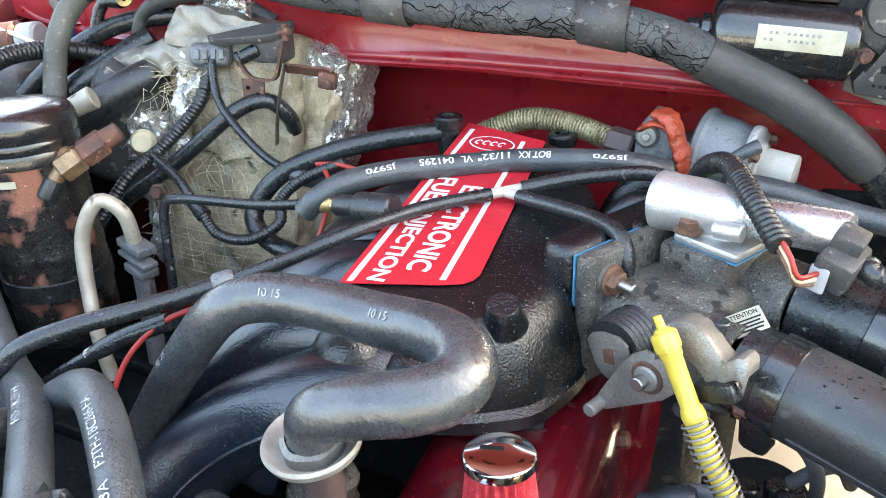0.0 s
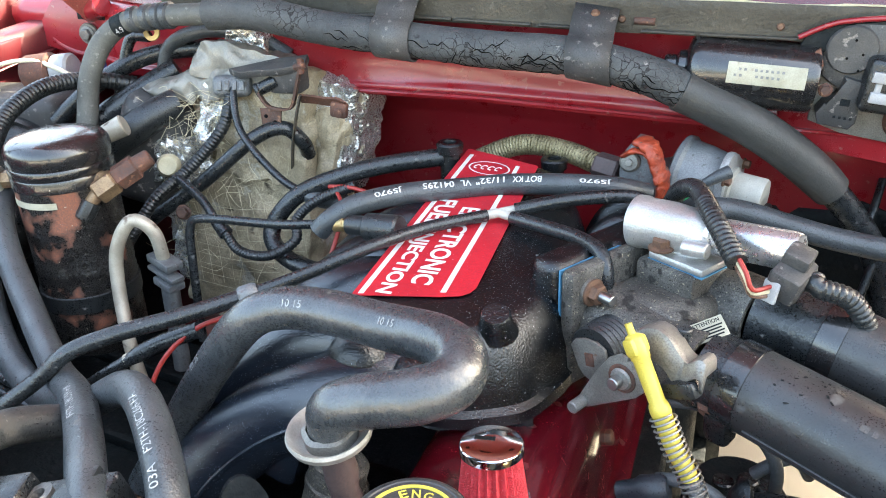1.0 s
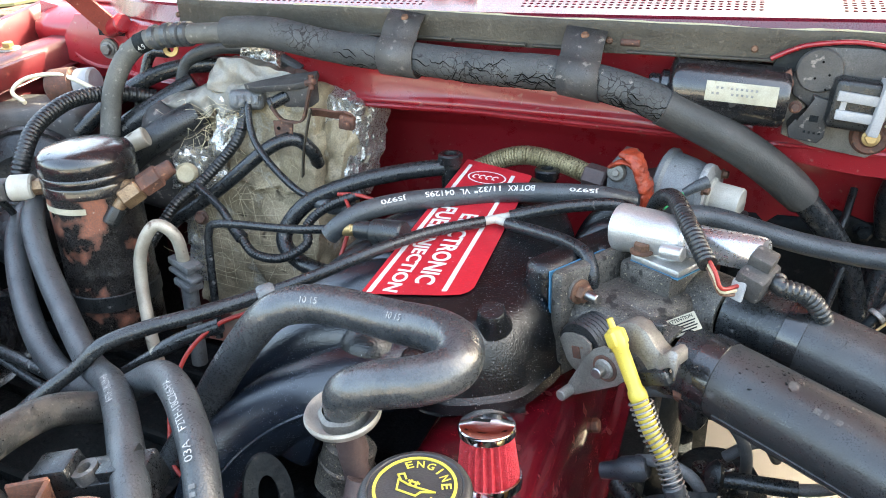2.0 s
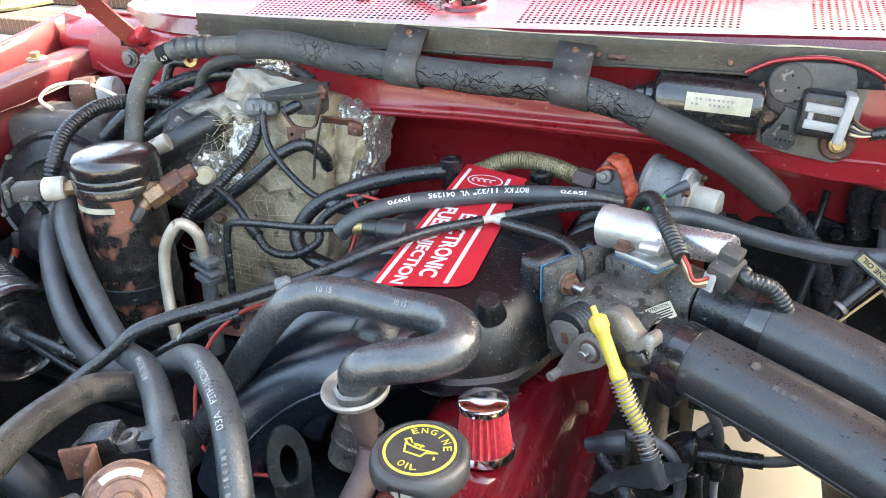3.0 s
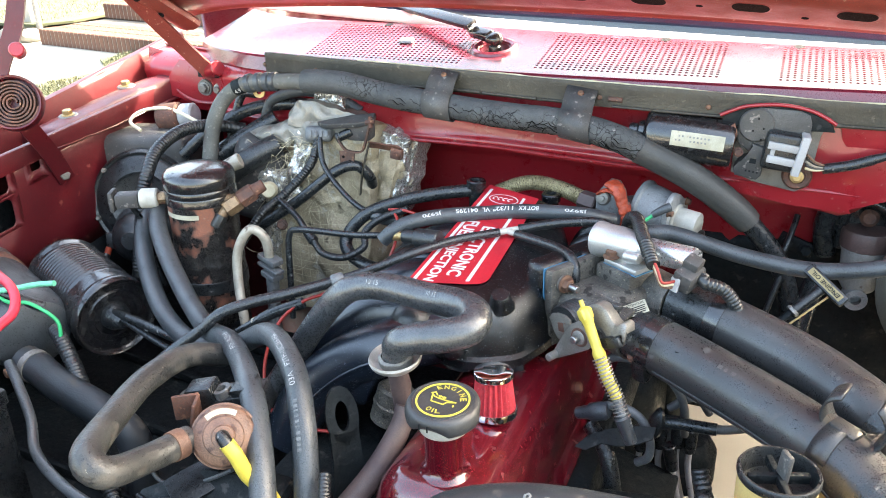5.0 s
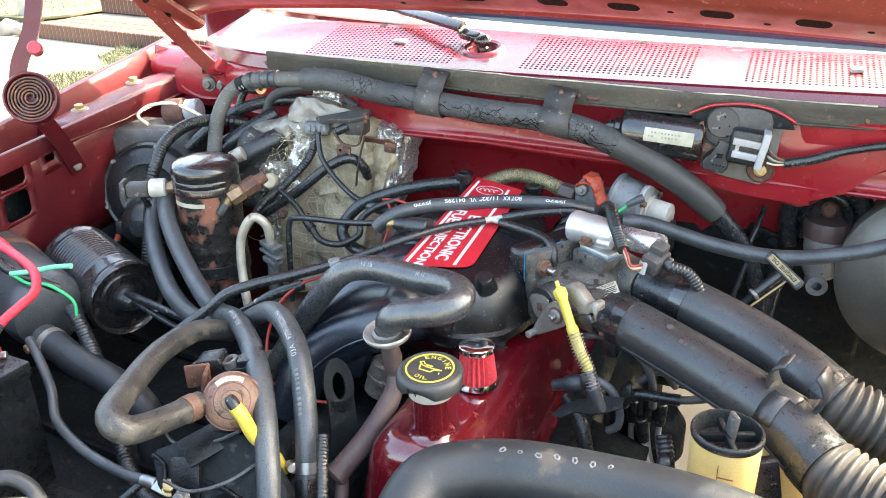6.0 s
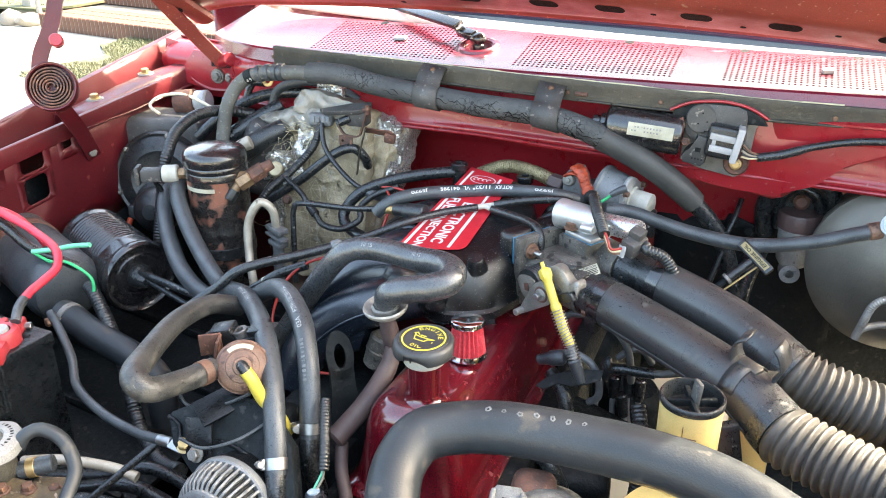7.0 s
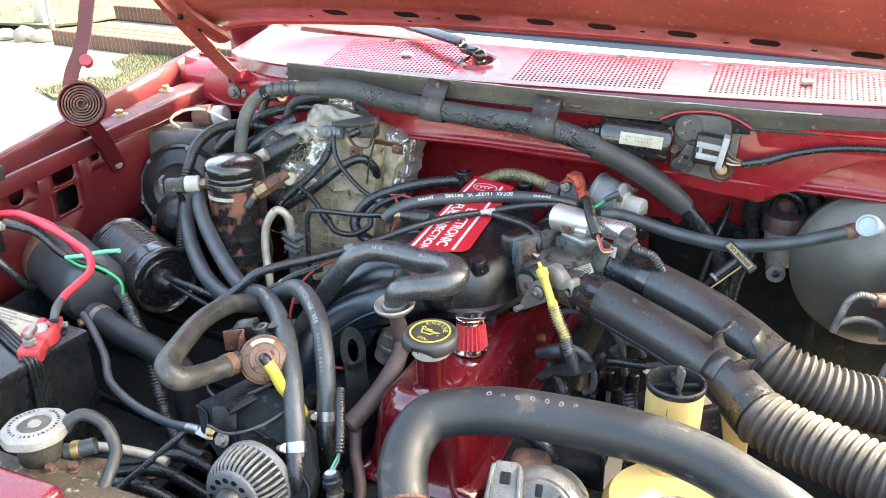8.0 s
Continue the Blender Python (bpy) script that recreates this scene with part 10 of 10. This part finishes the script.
part("support_strap", bm, "cast_black", al, "black bent support strap")
hexbolt("strap_bolt", (-0.234, 0.103, 0.929), (-0.05, -0.88, 0.45), 0.0075, 0.010, "steel_dull", al)
hexbolt("bracket_bolt", (-0.144, 0.084, 0.900), (-0.05, -0.9, 0.42), 0.0095, 0.016, "steel_dull", al)
tube_thing("thin_cable", [(-0.296, 0.155, 0.981), (-0.291, 0.155, 0.961), (-0.271, 0.155, 0.956), (-0.225, 0.155, 0.973), (-0.181, 0.155, 1.001)], 0.0022, "rubber_grey", "thin grey cable sagging over the bracket", "wiring")

# lifting eye plate beside the valve cover
le = thing("lifting_eye", (-0.14, 0.30, 0.88), "black steel lifting eye plate on the engine", "bracket")
bm = B()
lem = frame_of((-0.135, 0.300, 0.985), (0.72, -0.60, 0.35), (0.5, 0.5, 0))
poly = [(0.020 * math.cos(a), 0.036 * math.sin(a)) for a in np.linspace(0, 6.2832, 25)[:-1]]
inner = [(0.0085 * math.cos(a), 0.018 * math.sin(a)) for a in np.linspace(0, 6.2832, 25)[:-1]]
for z in (0.0, 0.006):
    oo = [bm.verts.new(lem @ Vector((x, y, z))) for x, y in poly]
    ii = [bm.verts.new(lem @ Vector((x, y, z))) for x, y in inner]
    for k in range(24):
        k2 = (k + 1) % 24
        bm.faces.new((oo[k], oo[k2], ii[k2], ii[k]))
    if z == 0.0:
        o_lo, i_lo = oo, ii
for k in range(24):
    k2 = (k + 1) % 24
    bm.faces.new((o_lo[k], o_lo[k2], oo[k2], oo[k]))
    bm.faces.new((i_lo[k], i_lo[k2], ii[k2], ii[k]))
prism(bm, [(-0.018, -0.010), (-0.0195, -0.05), (-0.026, -0.09), (-0.030, -0.20), (0.026, -0.20), (0.021, -0.09), (0.0165, -0.05), (0.018, -0.010), (0.010, -0.021), (-0.010, -0.021)], 0.006, lem, 0.0008)
part("plate", bm, "dark", le)
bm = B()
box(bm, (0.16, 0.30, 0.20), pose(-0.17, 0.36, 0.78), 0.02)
solo("manifold_casting", bm, "dark", "near-black manifold casting beside the engine", "manifold")
bm = B()
rod(bm, (-0.112, 0.405, 0.965), (-0.124, 0.395, 0.915), 0.025, seg=26)
rod(bm, (-0.115, 0.402, 0.945), (-0.118, 0.400, 0.935), 0.028, seg=26)
solo("steel_coupling", bm, "alu_dirty", "dull ribbed steel coupling under the runner", "coupling")
tube_thing("wiring_loom", [(-0.098, 0.200, 0.985), (-0.083, 0.170, 0.972), (-0.070, 0.145, 0.953), (-0.064, 0.130, 0.935)], 0.0068, "plastic", "thin corrugated conduit beside the hose", "wiring", 0.0012, 12, ribs(0.0045, 0.15))
for dx in (-0.002, 0.002):
    tube_thing("sensor_wire", [(-0.064, 0.131, 0.938), (-0.066 + dx, 0.127, 0.926), (-0.071 + dx, 0.121, 0.914), (-0.073 + dx, 0.119, 0.905)], 0.0015, "tarnish" if dx > 0 else "green_pale", "thin faded wire to the temperature sensor", "wiring", group="sensor wires")
sp_ = thing("temperature_sensor", (-0.065, 0.112, 0.88), "grey sensor plug screwed into the thermostat housing", "sensor")
spm = frame_of((-0.064, 0.112, 0.876), (-0.20, 0.10, 0.95))
bm = B()
lathe(bm, [(0, 0.0), (0.012, 0.0), (0.0125, 0.006), (0.0105, 0.008), (0.0105, 0.020), (0.0, 0.020)], spm, 20)
part("sensor_body", bm, "alu_dirty", sp_, "dirty brass-grey sensor body")
bm = B()
lathe(bm, [(0.0, 0.018), (0.0135, 0.018), (0.0138, 0.026), (0.0115, 0.028), (0.0115, 0.034), (0.0085, 0.036), (0, 0.032)], spm, 20, lambda a, z: 1 + 0.05 * math.cos(8 * a))
part("plug", bm, "lead_dark", sp_, "dark ridged plug")
bm = B()
lathe(bm, [(0.0, 0.0335), (0.0075, 0.0335), (0.0080, 0.0375), (0.0040, 0.0380), (0, 0.036)], spm, 18)
part("plug_seal", bm, "pale_blue", sp_, "pale blue-green seal")
bm = B()
box(bm, (0.06, 0.08, 0.06), pose(-0.06, 0.08, 0.80, 10, 20, 0), 0.012, 3)
rod(bm, (-0.075, 0.10, 0.85), (-0.04, 0.06, 0.87), 0.014, seg=8)
solo("thermostat_housing", bm, "rust", "rusty thermostat housing at the engine front", "housing")

# radiator corner: tank, neck, cap
ra2 = thing("radiator", (-0.30, -0.10, 0.9), "radiator tank with rusty brackets and filler neck", "radiator")
bm = B()
box(bm, (0.90, 0.07, 0.50), pose(0.0, -0.115, 0.70), 0.006)
part("core", bm, "dark", ra2)
bm = B()
box(bm, (0.92, 0.075, 0.06), pose(0.0, -0.11, 0.955), 0.012, 3)
part("tank", bm, "radiator_rust", ra2, "rusty brown tank")
bm = B()
lathe(bm, [(0.022, 0.945), (0.024, 0.985), (0.026, 0.988), (0.026, 1.010), (0.032, 1.012), (0.032, 1.016), (0, 1.016)], Matrix.Translation((-0.369, -0.068, 0)), 30)
part("filler_neck", bm, "neck", ra2, "dull dented filler neck")
bm = B()
lathe(bm, [(0, 1.036), (0.007, 1.036), (0.008, 1.0335), (0.019, 1.0335), (0.0205, 1.0355), (0.0335, 1.0345), (0.0385, 1.031), (0.0405, 1.022), (0.0385, 1.021), (0.034, 1.022)], Matrix.Translation((-0.369, -0.068, 0)), 48, lambda a, z: 1 + (0.035 * max(0, math.cos(2 * a + 0.6)) ** 6 + 0.02 * math.cos(8 * a) if z < 1.0335 else 0))
cp = part("cap", bm, "cap_metal", ra2, "silver pressed radiator cap")
bm = B()
lathe(bm, [(0.0085, 1.0338), (0.0087, 1.0342), (0.0180, 1.0342), (0.0188, 1.0338)], Matrix.Translation((-0.369, -0.068, 0)), 40)
part("groove", bm, "neck", cp, "dark pressed groove", 0)
bm = B()
for k in range(34):
    if k in (10, 11, 26):
        continue
    a = 2 * math.pi * k / 34
    box(bm, (0.0009 + 0.0008 * (k % 3), 0.0036, 0.0004), Matrix.Translation((-0.369, -0.068, 1.0352)) @ pose(0, 0, 0, 0, 0, math.degrees(a)) @ Matrix.Translation((0.028, 0, 0)) @ pose(0, 0, 0, 0, 0, 90), 0)
part("cap_print", bm, "dark", cp, "", 0)["kind"] = "stuff"
bm = B()
rod(bm, (-0.350, -0.052, 0.985), (-0.318, -0.030, 0.990), 0.0105, seg=16)
part("overflow_nipple", bm, "rubber_grey", ra2, "short rubber stub on the overflow nipple")
bm = B()
rod(bm, (-0.343, -0.046, 0.986), (-0.333, -0.0395, 0.9875), 0.0118, seg=16)
part("nipple_clip", bm, "gold", ra2, "brass-coloured clip")
bm = B()
box(bm, (0.11, 0.045, 0.02), pose(-0.335, -0.080, 0.972, 10, 8, 12), 0.004)
box(bm, (0.040, 0.075, 0.02), pose(-0.305, -0.065, 0.962, 0, 10, 30), 0.004)
part("support_bracket", bm, "radiator_rust", ra2, "rusty support bracket")
for o in ((-0.318, -0.068, 0.981), (-0.338, -0.084, 0.985), (-0.298, -0.052, 0.972)):
    hexbolt("bracket_bolt", o, (0.05, -0.1, 1), 0.006, 0.009, "rust_dark", ra2)
tube_thing("overflow_hose", [(-0.340, -0.052, 1.020), (-0.336, -0.045, 1.032), (-0.325, -0.031, 1.035), (-0.30, -0.026, 1.023), (-0.276, -0.038, 1.001), (-0.265, -0.062, 0.989), (-0.257, -0.089, 0.975)], 0.0078, "hose_smooth", "black overflow hose curling from the radiator neck", "hose")
bm = B()
box(bm, (0.30, 0.10, 0.03), pose(-0.42, -0.17, 0.995, 6, 0, 0), 0.01, 3)
box(bm, (1.94, 0.03, 0.40), pose(0, -0.215, 0.78), 0.006)
solo("radiator_support", bm, "red_cowl", "red painted radiator support panel", "panel")
tube_thing("cooler_line", [(-0.50, 0.06, 0.87), (-0.43, 0.07, 0.885), (-0.37, 0.09, 0.875), (-0.335, 0.095, 0.866)], 0.0072, "tarnish", "worn painted metal cooler line", "pipe")
for k in range(3):
    tube_thing("low_hose", [(-0.55, 0.02 + 0.04 * k, 0.80), (-0.44, 0.05 + 0.04 * k, 0.83 - 0.01 * k), (-0.36, 0.07 + 0.04 * k, 0.83), (-0.26, 0.08 + 0.04 * k, 0.79)], 0.0095, "rubber", "dark hose low behind the radiator", "hose", group="low hoses behind the radiator")
bm = B()
rod(bm, (-0.40, 0.02, 0.83), (-0.32, 0.14, 0.905), 0.0055, seg=10)
solo("brace_rod", bm, "rubber", "thin black brace rod", "rod")
for pts in ([(-0.30, 0.02, 0.80), (-0.24, 0.0, 0.82), (-0.20, -0.02, 0.80)], [(-0.33, 0.03, 0.79), (-0.27, 0.02, 0.80), (-0.24, 0.0, 0.77)]):
    tube_thing("red_wire", pts, 0.0022, "red_wire", "thin red wire behind the radiator", "wiring", group="red wires")

# power steering bottle
ps = thing("steering_fluid_bottle", (0.335, 0.30, 0.80), "cream plastic fluid bottle with open black cap ring", "bottle")
psm = Matrix.Translation((0.340, 0.300, 0.02))
bm = B()
lathe(bm, [(0, 0.86), (0.034, 0.86), (0.0355, 0.87), (0.0365, 1.018), (0.034, 1.02)], psm, 44)
part("bottle", bm, "cream", ps)
bm = B()
lathe(bm, [(0.034, 1.012), (0.0372, 1.013), (0.0380, 1.016), (0.0380, 1.020), (0.0365, 1.022), (0.0345, 1.022), (0.0335, 1.019), (0.033, 1.000), (0, 1.000)], psm, 44)
part("cap_ring", bm, "plastic", ps, "black open cap ring")
bm = B()
box(bm, (0.058, 0.006, 0.010), psm @ pose(0, 0, 1.012, 0, 0, 20), 0.001)
box(bm, (0.006, 0.058, 0.010), psm @ pose(0, 0, 1.012, 0, 0, 20), 0.001)
part("cross_web", bm, "dark", ps)
bm = B()
box(bm, (0.006, 0.016, 0.030), psm @ pose(0.004, 0.0, 1.026, 0, 6, 30), 0.002)
part("dipstick_tab", bm, "plastic_dusty", ps, "grey dipstick tab")
bm = B()
for z in (0.985, 0.935):
    box(bm, (0.016, 0.0008, 0.0012), psm @ Matrix.Translation((0.004, -0.0367, z)), 0)
box(bm, (0.0008, 0.0008, 0.07), psm @ Matrix.Translation((-0.004, -0.0368, 0.965)), 0)
part("level_mark", bm, "brown", ps, "", 0)
bm = B()
lathe(bm, [(0, 0.80), (0.078, 0.80), (0.084, 0.81), (0.084, 0.90), (0.075, 0.915), (0, 0.918)], Matrix.Translation((0.355, 0.225, 0)), 44)
part("lower_body", bm, "cream", ps, "wide cream lower body")
bm = B()
lathe(bm, [(0, 0.935), (0.030, 0.935), (0.045, 0.930), (0.052, 0.918)], Matrix.Translation((0.372, 0.185, -0.01)), 36)
part("grey_dome", bm, "case_grey", ps, "speckled grey dome")
bm = B()
box(bm, (0.055, 0.03, 0.20), pose(0.410, 0.40, 0.90), 0.006)
part("side_bracket", bm, "cream", ps, "cream side bracket")
bm = B()
box(bm, (0.034, 0.014, 0.14), pose(0.392, 0.325, 0.93, 0, -12, 20), 0.004)
part("black_bracket", bm, "plastic", ps, "black bracket")

# compressor
co = thing("compressor", (0.22, 0.03, 0.9), "grey cast compressor with oval slots", "compressor")
cod = Vector((0.10, -0.82, 0.56)).normalized()
cm2 = frame_of((0.226, 0.075, 0.968), cod)
bm = B()
lathe(bm, [(0, -0.10), (0.054, -0.10), (0.056, -0.02), (0.052, -0.004), (0.045, 0.004), (0, 0.004)], cm2, 40)
part("body", bm, "cast_worn", co)
bm = B()
lathe(bm, [(0.020, 0.006), (0.040, 0.006), (0.043, 0.010), (0.041, 0.016), (0.022, 0.016)], cm2, 40)
part("front_ring", bm, "cast_worn", co)
for k in range(8):
    a = 0.7854 * k
    bm = B()
    box(bm, (0.014, 0.008, 0.002), cm2 @ pose(0, 0, 0, 0, 0, math.degrees(a)) @ Matrix.Translation((0.031, 0, 0.0165)), 0.0008)
    part("slot", bm, "dark", co)
lgm = pose(0.186, 0.082, 0.998, 34, 0, 10)
bm = B()
prism(bm, [(-0.022, -0.03), (0.022, -0.03), (0.019, 0.014), (0.012, 0.022), (-0.012, 0.022), (-0.019, 0.014)], 0.016, lgm, 0.003)
lug = part("mount_lug", bm, "cast_worn", co, "angular cast lug")
bm = B()
box(bm, (0.012, 0.014, 0.004), lgm @ Matrix.Translation((0, 0.002, 0.0155)), 0.001)
part("lug_hole", bm, "dark", lug)
for sgn in (-1, 1):
    bm = B()
    box(bm, (0.005, 0.046, 0.006), lgm @ pose(sgn * 0.0165, -0.006, 0.017, 0, 0, sgn * 4), 0.002)
    part("lug_rib", bm, "cast_worn", lug)
tube_thing("compressor_wire", [(0.26, 0.12, 0.98), (0.28, 0.115, 0.965), (0.30, 0.12, 0.95), (0.325, 0.125, 0.955)], 0.0055, "rubber", "thick black wire beside the compressor", "wiring")
bm = B()
box(bm, (0.05, 0.05, 0.06), pose(0.195, 0.145, 0.965, 0, 10, 20), 0.015, 3)
solo("rusty_bracket", bm, "rust", "rusty bracket behind the compressor", "bracket")
bm = B()
box(bm, (0.20, 0.10, 0.14), pose(0.22, 0.20, 0.82), 0.02)
solo("accessory_bracket", bm, "dark", "dark accessory bracket at the engine front", "bracket")
# dark floor pan added to block light: tyre shadows and cross pieces seen between parts
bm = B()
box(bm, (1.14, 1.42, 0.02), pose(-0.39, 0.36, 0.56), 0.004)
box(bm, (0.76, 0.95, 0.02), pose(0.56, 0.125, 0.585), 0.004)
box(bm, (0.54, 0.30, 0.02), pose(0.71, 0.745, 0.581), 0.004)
solo("light_block_tray", bm, "dark", "added near-black tray that keeps light out below the engine", "shield")
